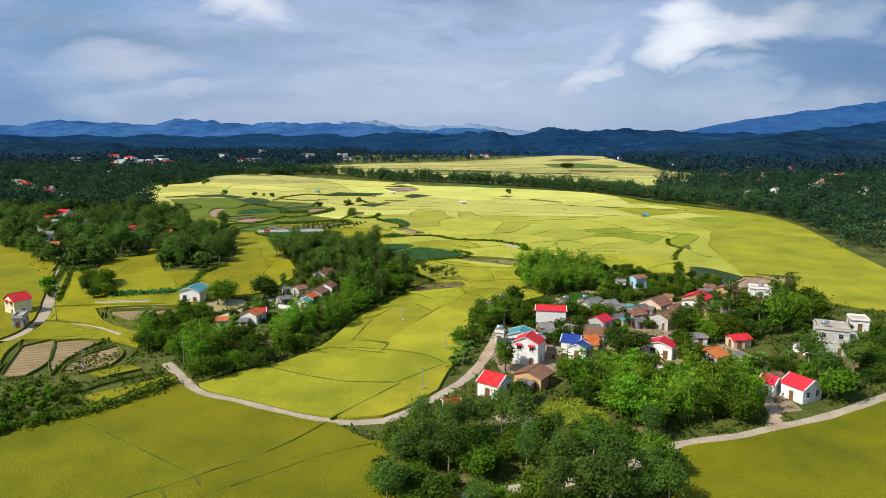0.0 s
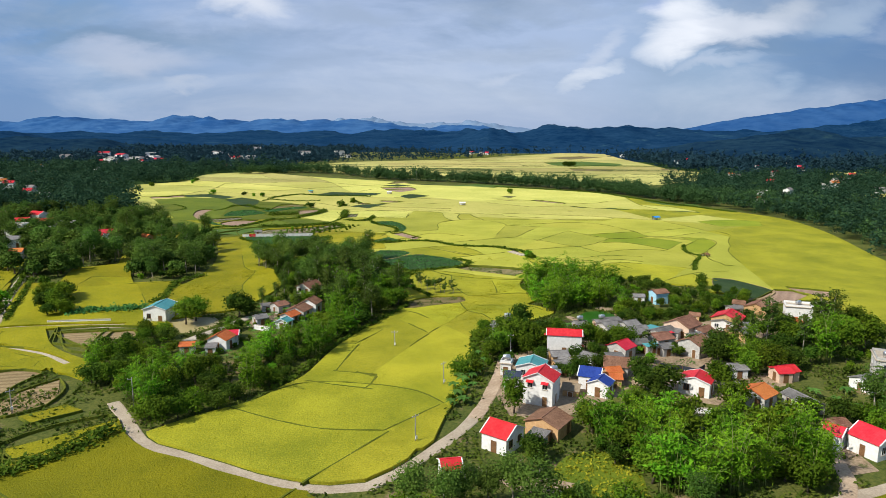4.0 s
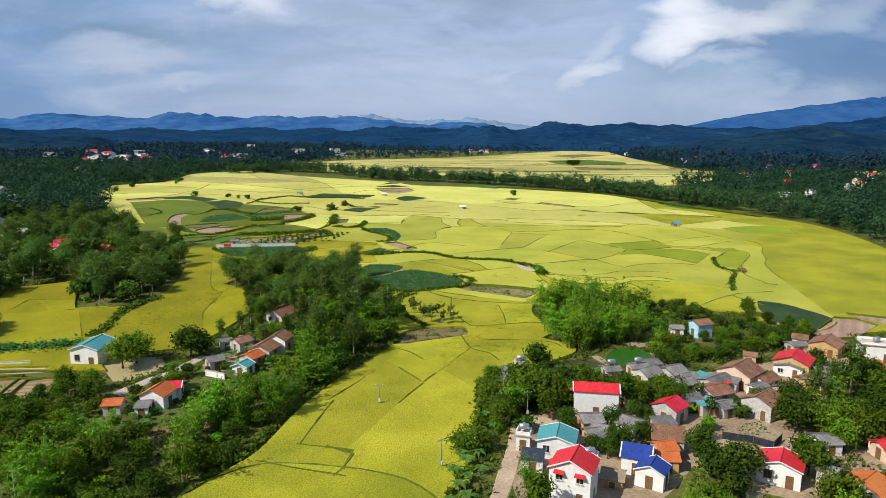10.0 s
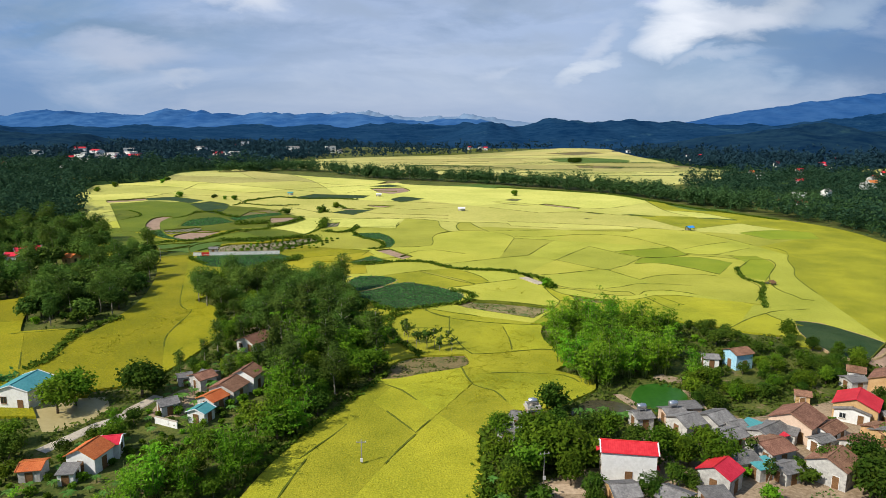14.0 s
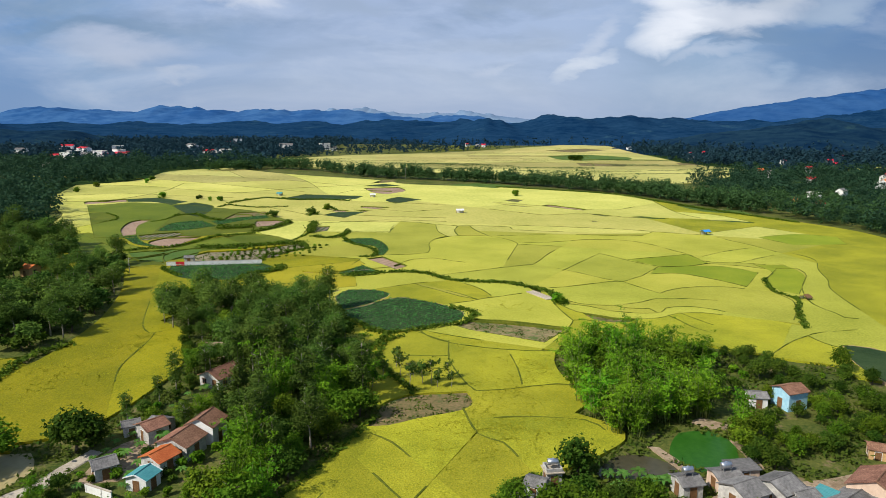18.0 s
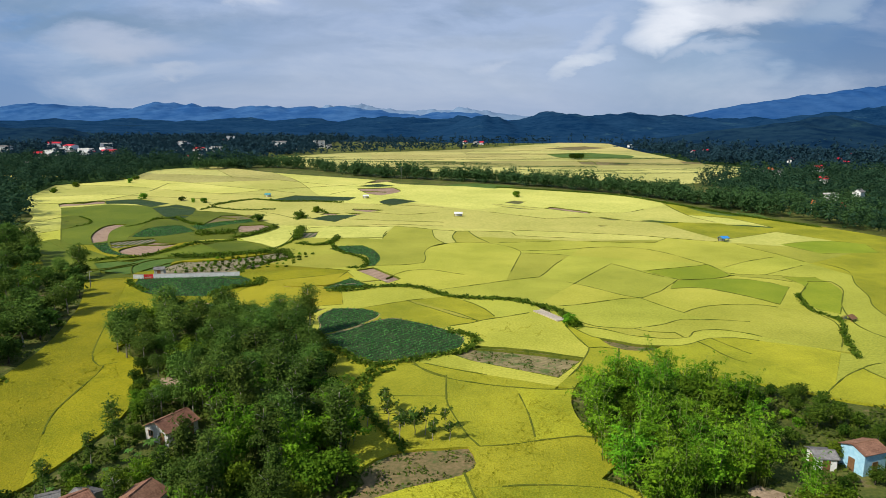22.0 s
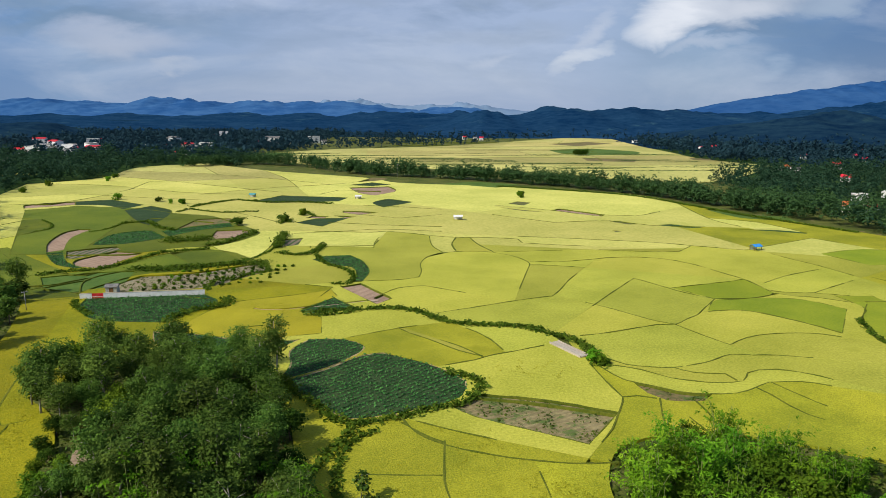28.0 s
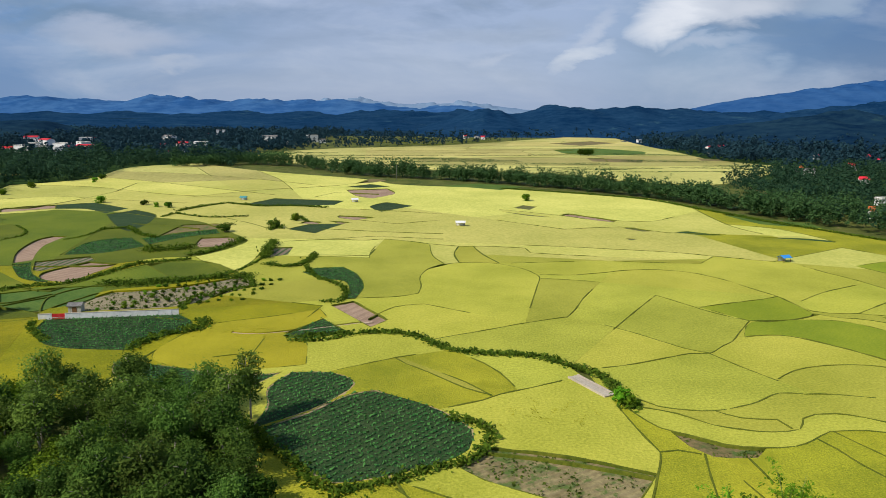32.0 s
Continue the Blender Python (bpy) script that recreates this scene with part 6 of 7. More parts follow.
LOW += [[(-64, 196), (-50, 212), (-50, 256), (-58, 270), (-72, 274), (-74, 230)], [(55, 213), (76, 218), (74, 232), (58, 231)], [(-70, 162), (-48, 168), (-38, 190), (-36, 204), (-60, 204), (-66, 184), (-74, 176)], [(-58, 216), (-40, 218), (-38, 234), (-54, 236)],
        [(-110, 150), (-80, 150), (-74, 172), (-92, 180), (-110, 176)], [(-78, 196), (-58, 190), (-58, 206), (-76, 206)], [(22, 140), (40, 142), (60, 140), (60, 158), (40, 158), (22, 152)], [(14, 172), (30, 172), (30, 182), (14, 182)]]
for x, y, r in ((30, 153, 5.5), (25, 149, 5), (50, 151, 7), (46, 160, 5), (57, 176, 6.5), (52, 173, 5.5), (57, 147, 4.5), (71, 125, 5.5), (63, 222, 4.5), (90, 154, 6.5), (99, 206, 4.5)):
    FOOT.append((x, y, r))

FOOT += [(-54, 264, 4.5), (47.3, 224.6, 2.5), (-41, 203, 5), (-39, 209, 5), (-50, 182, 5), (-45, 197, 4), (22, 122, 7), (12, 122, 4), (17, 119, 4), (10, 128, 4)]

# tree-free circles on the camera side, so that these houses show
for x, y in ((-234.6, 403.4), (-233.3, 386.6), (-219.1, 383.3), (-198.8, 368.1), (-251.9, 402.6), (-165.9, 347.0), (-168.0, 340.7), (-179.2, 296.9), (-144.3, 338.7), (-198.8, 324.9), (-215.2, 353.6)):
    away = Vector((x, y - 40)).normalized()
    FOOT += [(x - away.x * 9, y - away.y * 9, 6.5), (x - away.x * 18, y - away.y * 18, 5.5)]

# ---- woods ----
grove("broad dark broad bamboo shrub", 3.3, 0.84, (-79, 162), (-72, 156), (-67, 154), (-58, 140), (-52, 137), (-45, 146), (-38, 158), (-34, 170), (-31, 186), (-26, 199), (-24, 205),
      (-59, 205), (-60, 200), (-66, 182), (-75, 179), (-84, 176), (-82, 168), group="hamlet wood", seed=3)
grove("broad tall acacia tall bamboo dark", 3.5, 0.98, (-24, 205), (-20, 213), (-14, 228), (-17, 244), (-21, 254), (-58, 256), (-54, 243), (-56, 228), (-58, 216), (-59, 205), group="hamlet wood", seed=23)
grove("acacia acacia acacia broad dark", 3.7, 1.0, (-20, 250), (-23, 262), (-25, 274), (-30, 287), (-38, 298), (-44, 304), (-56, 311), (-68, 308), (-78, 300), (-77, 285), (-67, 272), (-60, 258), group="hamlet wood", seed=14)
grove("bamboo bamboo dark bamboo broad bamboo", 3.3, 0.9, (27, 246), (33, 238), (31, 228), (38, 226), (48, 231), (56, 240), (57, 254), (52, 262), (42, 267), (33, 263), (28, 256), group="bamboo grove", seed=4)
grove("dark dark shrub", 3.4, 0.72, (58, 238), (70, 246), (77, 254), (70, 261), (59, 265), group="bamboo grove", seed=44)
grove("broad dark shrub dark", 3.6, 0.68, (60, 212), (90, 224), (96, 238), (86, 250), (72, 246), (60, 234), group="orchard trees", seed=6)
grove("acacia dark acacia dark broad", 3.1, 0.86, (-11, 92), (-6, 84), (10, 84), (32, 88), (36, 98), (33, 104), (24, 99), (8, 97.5), (-2, 100), (-5, 112), (-9, 106), group="roadside wood", seed=7)
grove("acacia dark acacia dark broad", 3.1, 0.84, (-4, 101), (6, 98.5), (24, 102), (36, 110), (40, 114), (30, 113), (18, 112), (8, 115), (0, 114), group="roadside wood", seed=17)
grove("bamboo broad bamboo dark broad", 3.4, 0.92, (31, 116), (42, 116), (60, 120), (61, 130), (58, 142), (50, 150), (38, 153), (28, 150), (24, 143), (25, 134), (32, 127), group="village wood", seed=8)
grove("broad tall broad dark bamboo", 4.4, 1.1, (66, 168), (80, 172), (104, 186), (112, 200), (104, 208), (90, 204), (80, 196), (70, 186), (64, 176), group="village wood", seed=9)
grove("acacia broad dark", 4.2, 1.0, (76, 128), (90, 136), (104, 146), (106, 158), (92, 152), (80, 148), (72, 142), group="roadside wood", seed=10)
grove("wood wood acacia shrub", 3.9, 1.0, (-118, 267), (-128, 290), (-141, 333), (-124, 362), (-106, 326), (-97, 295), (-95, 268), (-110, 256), group="west wood", seed=12)
grove("wood wood wood acacia", 5.2, 1.2, (-150, 256), (-139, 268), (-145, 280), (-134, 288), (-142, 309), (-141, 333), (-150, 380), (-190, 425), (-260, 440), (-297, 430), (-250, 340), (-200, 300), group="west wood", seed=13)


TOWN = [(-458, 950), (-459, 974), (-457, 1000), (-500, 1054), (-471, 1038), (-486, 1086), (-484, 1119), (-530, 1232), (-408, 1105), (-420, 1242), (-392, 1227), (-427, 1453), (-401, 1431), (-529, 1116), (-556, 1230), (-322, 1037), (-445, 962), (-476, 985), (-490, 1010), (-470, 960), (-505, 1030), (-446, 944), (-466, 948), (-482, 956), (-452, 930), (-494, 968), (-436, 955), (-480, 938), (-515, 990), (-425, 930), (-462, 1020), (-300, 940), (-290, 952), (-560, 1010), (-440, 985), (-452, 1015), (-430, 1008), (-475, 1005), (-488, 990), (-415, 985), (-330, 1085), (-345, 1100), (-310, 1060), (-360, 1070), (-375, 1120), (-250, 1180), (-225, 1165), (-275, 1210), (-200, 1240), (-180, 1215), (-600, 1180), (-570, 1140), (-640, 1240)]
PLAIN = [(59, 1374), (68, 1353), (40, 1380), (310, 1270), (427, 1172), (390, 1119), (467, 1063), (398, 916), (475, 996), (309, 781), (299, 742), (365, 797), (440, 880), (328, 1026), (217, 523), (362, 600), (308, 684), (227, 523), (250, 570), (-504, 856), (-424, 832), (-518, 776), (-452, 756), (-437, 674), (-360, 560), (-345, 575), (-330, 548), (-385, 610), (-300, 520), (-410, 640), (380, 700), (395, 716), (430, 760), (340, 640), (352, 652), (280, 590), (460, 930), (520, 1010), (545, 1030), (500, 1080), (560, 1100), (350, 1090), (372, 1105), (410, 1040)]
STRIPS = [[(238, 395), (330, 380), (420, 400), (470, 440), (380, 445), (290, 425)], [(330, 560), (420, 552), (520, 575), (440, 600), (350, 590)], [(-420, 700), (-350, 690), (-330, 720), (-400, 735)], [(420, 830), (560, 820), (640, 860), (500, 875)]]


def in_any(x, y):
    """In a plain, a clearing, or where a tree would hide a house from the camera."""
    if any(k != "none" and inside(x, y, p) for k, p in PATCHES[:2]) or any(inside(x, y, p) for p in STRIPS):
        return True
    return any(-6 < (hy - y) < 34 and abs(x - hx * y / hy) < 11 for hx, hy in TOWN + PLAIN)


def pick_belt():
    """The riverside belt between the two rice plains."""
    line = [(-242, 796), (-195, 829), (-141, 801), (-84, 737), (-56, 712), (0, 692), (40, 666), (76, 642), (107, 614), (133, 585), (150, 548), (166, 512), (190, 474), (206, 440), (206, 390), (190, 310)]
    i = random.randrange(len(line) - 1)
    t = random.random()
    (ax, ay), (bx, by) = line[i], line[i + 1]
    dx, dy = by - ay, -(bx - ax)
    n = math.hypot(dx, dy)
    off = -random.random() ** 1.3 * (16 + 55 * max(0, i - 9) / 3)
    s = 1 if dx > 0 else -1
    return ax + (bx - ax) * t - dx / n * off * s, ay + (by - ay) * t - dy / n * off * s + 4, 0


far_wood("riverside_trees", "belt of green riverside trees and bamboo between rice plains", "leaf_river", 1050, 1.2, pick_belt, 135, 5, 0.46)


def pick_west():
    y = random.uniform(420, 880)
    x = random.uniform(-0.70 * y - 40, -150 - (y - 420) * 0.1)
    return None if in_any(x, y) else (x, y, 0)


far_wood("valley_woods", "mixed green woods and gardens on the valley floor", "leaf_east", 2700, 1.5, pick_west, 85, 6, 0.50)


def pick_far_west():
    y = random.uniform(860, 1600)
    x = random.uniform(-0.70 * y - 40, -190)
    return None if in_any(x, y) else (x, y, 0)


far_wood("valley_woods", "dark green woods round the town, tinted blue for haze", "leaf_far", 4800, 1.5, pick_far_west, 26, 16, 1.0)


def pick_north():
    y = 880 + 700 * random.random() ** 1.4
    x = random.uniform(-0.62, 0.62) * y
    return None if in_any(x, y) else (x, y, 0)


far_wood("valley_woods", "dark green woods round the far plain, tinted blue for haze", "leaf_far", 5200, 1.2, pick_north, 24, 7, 1.0)


def pick_east():
    y = random.uniform(230, 760)
    x = random.uniform(150, 560)
    return None if in_any(x, y) or x < 185 + (y < 300) * 10 + max(0, y - 600) * 0.15 or x > 0.68 * y + 40 else (x, y, 0)


far_wood("valley_woods", "green woods along the eastern valley side, darkened for cloud shade", "leaf_east", 3600, 1.4, pick_east, 95, 8, 0.44)


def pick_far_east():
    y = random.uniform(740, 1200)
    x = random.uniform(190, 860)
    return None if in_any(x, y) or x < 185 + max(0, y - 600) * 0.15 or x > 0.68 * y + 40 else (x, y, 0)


far_wood("valley_woods", "dark woods below the eastern hill, tinted blue for haze", "leaf_far", 3000, 1.45, pick_far_east, 34, 18, 0.85)



# ---- low growth ----
def mask_free(q, r):
    """Which of the plan points q keep clear of houses, ponds and roads."""
    ok = np.ones(len(q), bool)
    for x, y, f in FOOT:
        ok &= (q[:, 0] - x) ** 2 + (q[:, 1] - y) ** 2 > (f + r) ** 2
    for line, width in ROADS:
        for p in line:
            ok &= (q[:, 0] - p.x) ** 2 + (q[:, 1] - p.y) ** 2 > (width / 2 + r) ** 2
    return ok


def mask_in(q, poly):
    ok = np.zeros(len(q), bool)
    for i in range(len(poly)):
        a, b = poly[i], poly[i - 1]
        if a[1] != b[1]:
            ok ^= ((a[1] > q[:, 1]) != (b[1] > q[:, 1])) & (q[:, 0] < (b[0] - a[0]) * (q[:, 1] - a[1]) / (b[1] - a[1]) + a[0])
    return ok


def sprays(name, label, category, mat, q, z, size, seed, spread=0.25, tall=0.35, slim=0.6, wild=0.55):
    rng = np.random.default_rng(seed)
    c = np.stack([q[:, 0], q[:, 1], np.zeros(len(q)) + z], 1) + rng.normal(size=(len(q), 3)) * np.array([spread, spread, tall * 0.3]) + np.array([0, 0, tall * 0.3])
    c[:, 2] = np.maximum(c[:, 2], z)
    v, f = leaf_quads(c, np.tile(np.array([0, 0, 0.8]), (len(c), 1)), size, rng, 0.0, slim, wild)
    return tagged(new(name, numpy_mesh(name, v, f, mat)), label, category, kind="stuff")


def scatter(poly, per_metre, seed):
    rng = np.random.default_rng(seed)
    a = np.array([(p[0], p[1]) for p in poly])
    lo, hi = a.min(0), a.max(0)
    q = rng.uniform(lo, hi, (int((hi - lo).prod() * per_metre), 2))
    return q[mask_in(q, poly)]


def hedge_row(line, wide, tall, seed, mat="leaf_hedge", per=11.0):
    """A strip of bushes and tall grass along a line."""
    rng = np.random.default_rng(seed)
    pts = []
    for a, b in zip(line, line[1:]):
        n = max(1, int((b - a).length * per * wide))
        t = rng.uniform(0, 1, (n, 1))
        pts.append(np.array(a)[None, :2] * (1 - t) + np.array(b)[None, :2] * t)
    q = np.concatenate(pts) + rng.normal(size=(sum(len(p) for p in pts), 2)) * wide * 0.28
    lump = np.array([noise.noise((x * 0.35, y * 0.35, 3.0)) for x, y in q])
    q, lump = q[lump > -0.6], lump[lump > -0.6]
    z = 0.35 + rng.uniform(0, 1, len(q)) * tall * (0.5 + 0.7 * np.clip(lump + 0.35, 0, 1))
    return sprays("hedge", "strip of green weeds and bushes along a field bund", "hedge", mat, q, z, 0.42, seed, 0.1, 0.2)


for k, line in enumerate(HEDGES):
    hedge_row(line, 2.8 if k == 1 else 1.6, 0.9, 40 + k, "leaf_hedge", 16.0 if k == 1 else 11.0)
def strip(wide, tall, *pts):
    return hedge_row(smooth_line(pts), wide, tall, 70 + int(abs(pts[0][0]) * 7 + pts[0][1]) % 900)


strip(2.4, 1.1, (-33, 292), (-28, 288), (-23, 283), (-19, 277), (-14.6, 275.2), (-7.7, 277.6), (-1, 281.3), (4.9, 284.6), (7.8, 290.8), (6.6, 295.3), (1, 298.5))
strip(4.0, 1.8, (-88, 110), (-79, 115), (-74.5, 118.7), (-70, 121.4), (-66.7, 125.2), (-63, 130.8), (-60, 137))
strip(2.6, 1.5, (-94, 245), (-95, 252), (-94.6, 258), (-90, 265))
strip(2.2, 1.2, (-94.5, 245), (-91.3, 232), (-93, 226))
strip(2.0, 1.3, (-141, 232), (-150, 252), (-160, 272), (-170, 295))
strip(1.6, 1.0, (-125, 206), (-136, 230), (-150, 260))
strip(2.0, 1.0, (-13, 277), (-16, 270), (-19, 260), (-22, 252))
strip(1.4, 1.0, (-37, 157), (-33, 168), (-30, 182), (-25, 197), (-18, 213), (-13, 226))
strip(2.4, 1.5, (5.2, 174), (6.0, 182), (6.4, 190))
strip(1.6, 1.2, (6.2, 190), (7, 198), (12, 204), (17, 206))
strip(3.0, 1.0, (-130, 380), (-125, 385), (-117, 387), (-112, 394), (-108, 405), (-105, 415), (-98, 419), (-90, 422))
strip(3.0, 2.0, (-93, 430), (-88, 432), (-84, 445), (-81, 459))
strip(6.0, 2.5, (-112, 436), (-103, 439), (-96, 442))
strip(1.8, 1.2, (-70, 362), (-71, 372), (-66, 378), (-61, 383), (-57, 386), (-62, 397))
strip(6.0, 1.4, (-103, 389), (-97, 388), (-85, 391), (-69, 398), (-62, 397))
strip(1.2, 0.8, (-71, 398), (-67, 410), (-65, 421), (-65, 432))
strip(4.0, 3.0, (-64, 424), (-66, 440), (-67, 453))
strip(3.0, 2.4, (-76, 481), (-75, 488), (-71, 484))
strip(3.0, 1.2, (-61, 416), (-54, 412), (-49, 414), (-47, 423), (-47, 432))
strip(2.0, 1.0, (-47, 414), (-41, 399), (-34, 391), (-30, 385), (-28, 376), (-29, 370), (-34, 370))
strip(2.5, 1.2, (-137, 533), (-131, 549), (-121, 565), (-99, 554), (-81, 555), (-62, 549))
strip(1.5, 1.0, (-137, 515), (-135, 527), (-114, 515), (-96, 519))
strip(1.0, 0.7, (-192, 489), (-180, 476), (-175, 465), (-178, 457))
strip(1.2, 0.7, (-153, 457), (-149, 466), (-149, 483))
strip(3.0, 1.5, (-70, 331), (-68, 339), (-64, 343), (-60, 345), (-59, 349), (-62, 353))
strip(2.0, 1.0, (-103, 351), (-100, 345), (-92, 337))
strip(1.6, 0.9, (-36, 338), (-29, 338), (-23, 341))
strip(2.0, 1.6, (-100, 484), (-99, 492), (-96, 495))
strip(2.2, 1.0, (-72, 508), (-70, 517), (-64, 505))
strip(2.5, 1.4, (-150, 480), (-140, 486), (-128, 470), (-118, 462))
strip(3.0, 1.0, (40, 640), (80, 618), (120, 590), (140, 548), (160, 505), (184, 462))

# undergrowth in woods and round houses
CORE = [(20, 179), (27, 186), (34, 197), (45, 203), (60, 206), (74, 212), (90, 221), (99, 214), (95, 206), (84, 198), (75, 190), (66, 187), (61, 177), (57, 171), (52, 166), (44, 165), (38, 171), (30, 170), (21, 172)]
LANES = [(12, 146), (10, 156), (13, 168), (14, 181), (24, 186), (38, 182), (48, 174), (62, 182), (68, 176), (60, 160), (54, 152), (46, 156), (40, 163), (33, 154), (24, 147)]
WOODS = [p for k, p in PATCHES if k == "none"][:8]
for k, poly in enumerate(WOODS):
    q = scatter(poly, 3.2 if k not in (3, 4) else 0.7, 90 + k)
    q = q[mask_free(q, 0.2) & ~mask_in(q, CORE) & ~mask_in(q, LANES)]
    lump = np.array([noise.noise((x * 0.16, y * 0.16, k)) for x, y in q])
    q = q[lump > -0.12]
    if len(q):
        sprays("undergrowth", "tangled green undergrowth of weeds and seedlings", "undergrowth", "leaf_under", q, 0.05, 0.4, 90 + k, 0.4, 1.0)

for k, (kind, poly) in enumerate(PATCHES):
    mid = sum(poly, Vector((0, 0))) / len(poly)
    if kind in ("dirt", "fallow", "orchard") and mid.y < 420 and not (kind == "dirt" and mid.x < -60):
        q = scatter(poly, 4.2 if kind == "fallow" else 2.2, 400 + k)
        lump = np.array([noise.noise((x * 0.3, y * 0.3, k)) for x, y in q])
        sprays("weeds", "patchy low weeds on bare ground", "weeds", "leaf_under", q[lump > -0.05], 0.1, 0.3, 400 + k, 0.2, 0.25)

# rows of plants in the vegetable plots
rows, k = [], 0
for kind, poly in PATCHES:
    mid = sum(poly, Vector((0, 0))) / len(poly)
    if kind != "crop" or mid.y > 470 or mid.x > 60:
        continue
    k += 1
    rng = np.random.default_rng(k)
    reach = max((p - mid).length for p in poly)
    turn = radians(47 if mid.x > -45 else 8)
    for r in np.arange(-reach, reach, 1.35):
        t = np.arange(-reach, reach, 0.28)
        q = np.stack([mid.x + math.cos(turn) * t - math.sin(turn) * r, mid.y + math.sin(turn) * t + math.cos(turn) * r], 1)
        rows.append(q[mask_in(q, poly)] + rng.normal(size=(mask_in(q, poly).sum(), 2)) * 0.1)
rows = np.concatenate(rows)
sprays("vegetable_rows", "close rows of dark green vegetable plants", "vegetables", "leaf_crop", rows, 0.52, 0.29, 5, 0.05, 0.4)

# standing rice ears on the nearest paddies, and lodged swirls
near = [[(-70, 60), (-12, 60), (-12, 110), (-24, 118), (-45, 127), (-56, 132), (-62, 128), (-84, 108), (-90, 80)],
        [(-56, 135), (-45, 130), (-24, 121), (-12, 122), (-2, 140), (4, 165), (5, 185), (8, 200), (20, 212), (28, 230), (24, 260), (-10, 262), (-14, 232), (-24, 205), (-33, 175), (-45, 148)],
        [(40, 60), (110, 60), (110, 132), (86, 125), (62, 114), (46, 108), (38, 100)],
        [(-62, 222), (-58, 235), (-60, 256), (-72, 280), (-90, 262), (-90, 236), (-78, 217)]]
EDGE = set()
for line, closed in LINES:
    for a, b in zip(line, line[1:] + line[:1] if closed else line[1:]):
        for k in range(int((b - a).length / 0.3) + 1):
            p = a.lerp(b, min(1.0, k * 0.3 / max((b - a).length, 0.01)))
            EDGE |= {(int(p.x * 2 + i), int(p.y * 2 + j)) for i in (-0.6, 0.6) for j in (-0.6, 0.6)}
for k, poly in enumerate(near):
    q = scatter(poly, 5.5, 120 + k)
    keep = mask_free(q, 0.3)
    for name, other in PATCHES[2:]:
        if name in ("none", "fallow", "dirt", "pond", "mudpond"):
            keep &= ~mask_in(q, other)
    keep &= np.array([(int(x * 2), int(y * 2)) not in EDGE for x, y in q])
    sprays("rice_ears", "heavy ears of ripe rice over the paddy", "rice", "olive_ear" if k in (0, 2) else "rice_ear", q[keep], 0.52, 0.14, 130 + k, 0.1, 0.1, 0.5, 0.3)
rng = np.random.default_rng(9)
swirl = []
for cx, cy, sx, sy, n in ((8, 222, 14, 14, 150), (14, 240, 9, 9, 60), (-84, 246, 7, 12, 70), (-74, 265, 6, 12, 50), (18, 255, 6, 5, 24), (-45, 345, 16, 8, 24), (6, 268, 8, 8, 14), (18, 300, 12, 8, 14)):
    for _ in range(n):
        x, y = cx + rng.normal() * sx * 0.5, cy + rng.normal() * sy * 0.5
        a, bend = rng.uniform(0, 6.28), rng.uniform(-0.5, 0.5)
        for s in range(rng.integers(6, 22)):
            x, y, a = x + math.cos(a) * 0.28, y + math.sin(a) * 0.28, a + bend * 0.28
            swirl += [(x + rng.normal() * 0.15, y + rng.normal() * 0.15) for _ in range(2)]
swirl = np.array(swirl)
keep = mask_free(swirl, 0.3)
for name, other in PATCHES[2:]:
    if name in ("none", "fallow", "pond", "mudpond", "crop"):
        keep &= ~mask_in(swirl, other)
sprays("lodged_rice", "flattened swirls of lodged ripe rice", "rice", "rice_lodged", swirl[keep], 0.52, 0.2, 8, 0.1, 0.16, 0.45, 0.35)


# ---- small works ----
def yard(name, mat, label, pts, z=0.05):
    from mathutils.geometry import tessellate_polygon
    line = smooth_line(pts, True)
    tris = tessellate_polygon([[Vector((p.x, p.y, 0)) for p in line]])
    n = len(line)
    verts = [(p.x, p.y, z) for p in line] + [(p.x, p.y, -0.05) for p in line]
    faces = [tuple(t) if (line[t[1]] - line[t[0]]).cross(line[t[2]] - line[t[0]]) > 0 else tuple(t[::-1]) for t in tris] + [(i + n, (i + 1) % n + n, (i + 1) % n, i) for i in range(n)]
    tagged(new(name, mesh_of(name, verts, faces, mat)), label, "yard", kind="structure")


yard("yard", "yard", "trodden earth yard between village houses", CORE)
yard("yard", "yard", "dusty earth ground between gardens and houses", LANES, 0.03)
yard("bank", "yard", "bare earth bank between two ponds", [(33.8, 215.6), (35.6, 215.2), (37.0, 212.0), (38.2, 209.0), (39.2, 205.6), (37.4, 205.4), (36.4, 208.6), (35.2, 211.8)], 0.25)
yard("bank", "yard", "bare earth bank beside the green pond", [(48.6, 218.0), (50.0, 217.0), (50.4, 212), (50.2, 208.5), (48.8, 208.8), (49.0, 213)], 0.25)
yard("bank", "yard", "bare earth clearing behind the green pond", [(44.3, 225.3), (47.1, 227.1), (50.8, 224.2), (50.0, 222.4), (46.4, 222.6)], 0.12)
yard("yard", "yard", "bare red-brown clearing in the hamlet wood", [(-59, 268), (-53, 270), (-48.5, 261), (-52, 257), (-57, 262)], 0.2)
yard("yard", "yard", "trodden earth yard beside sheds", [(59, 168), (66, 171), (72, 170), (73, 163), (67, 161), (60, 163)])
yard("yard", "yard", "earth yard before the white house", [(12, 148), (16, 144), (24, 147), (27, 153), (22, 156), (14, 155)])
yard("yard", "road_concrete", "long concrete yard by the teal-roofed barn", [(-112.9, 205.1), (-96.2, 207.9), (-89.8, 211.2), (-85.8, 205.8), (-87.8, 202.2), (-108.8, 199.4)])
yard("yard", "yard", "earth yard before a red-roofed house", [(63, 124), (70, 126), (70, 137), (63, 137)])
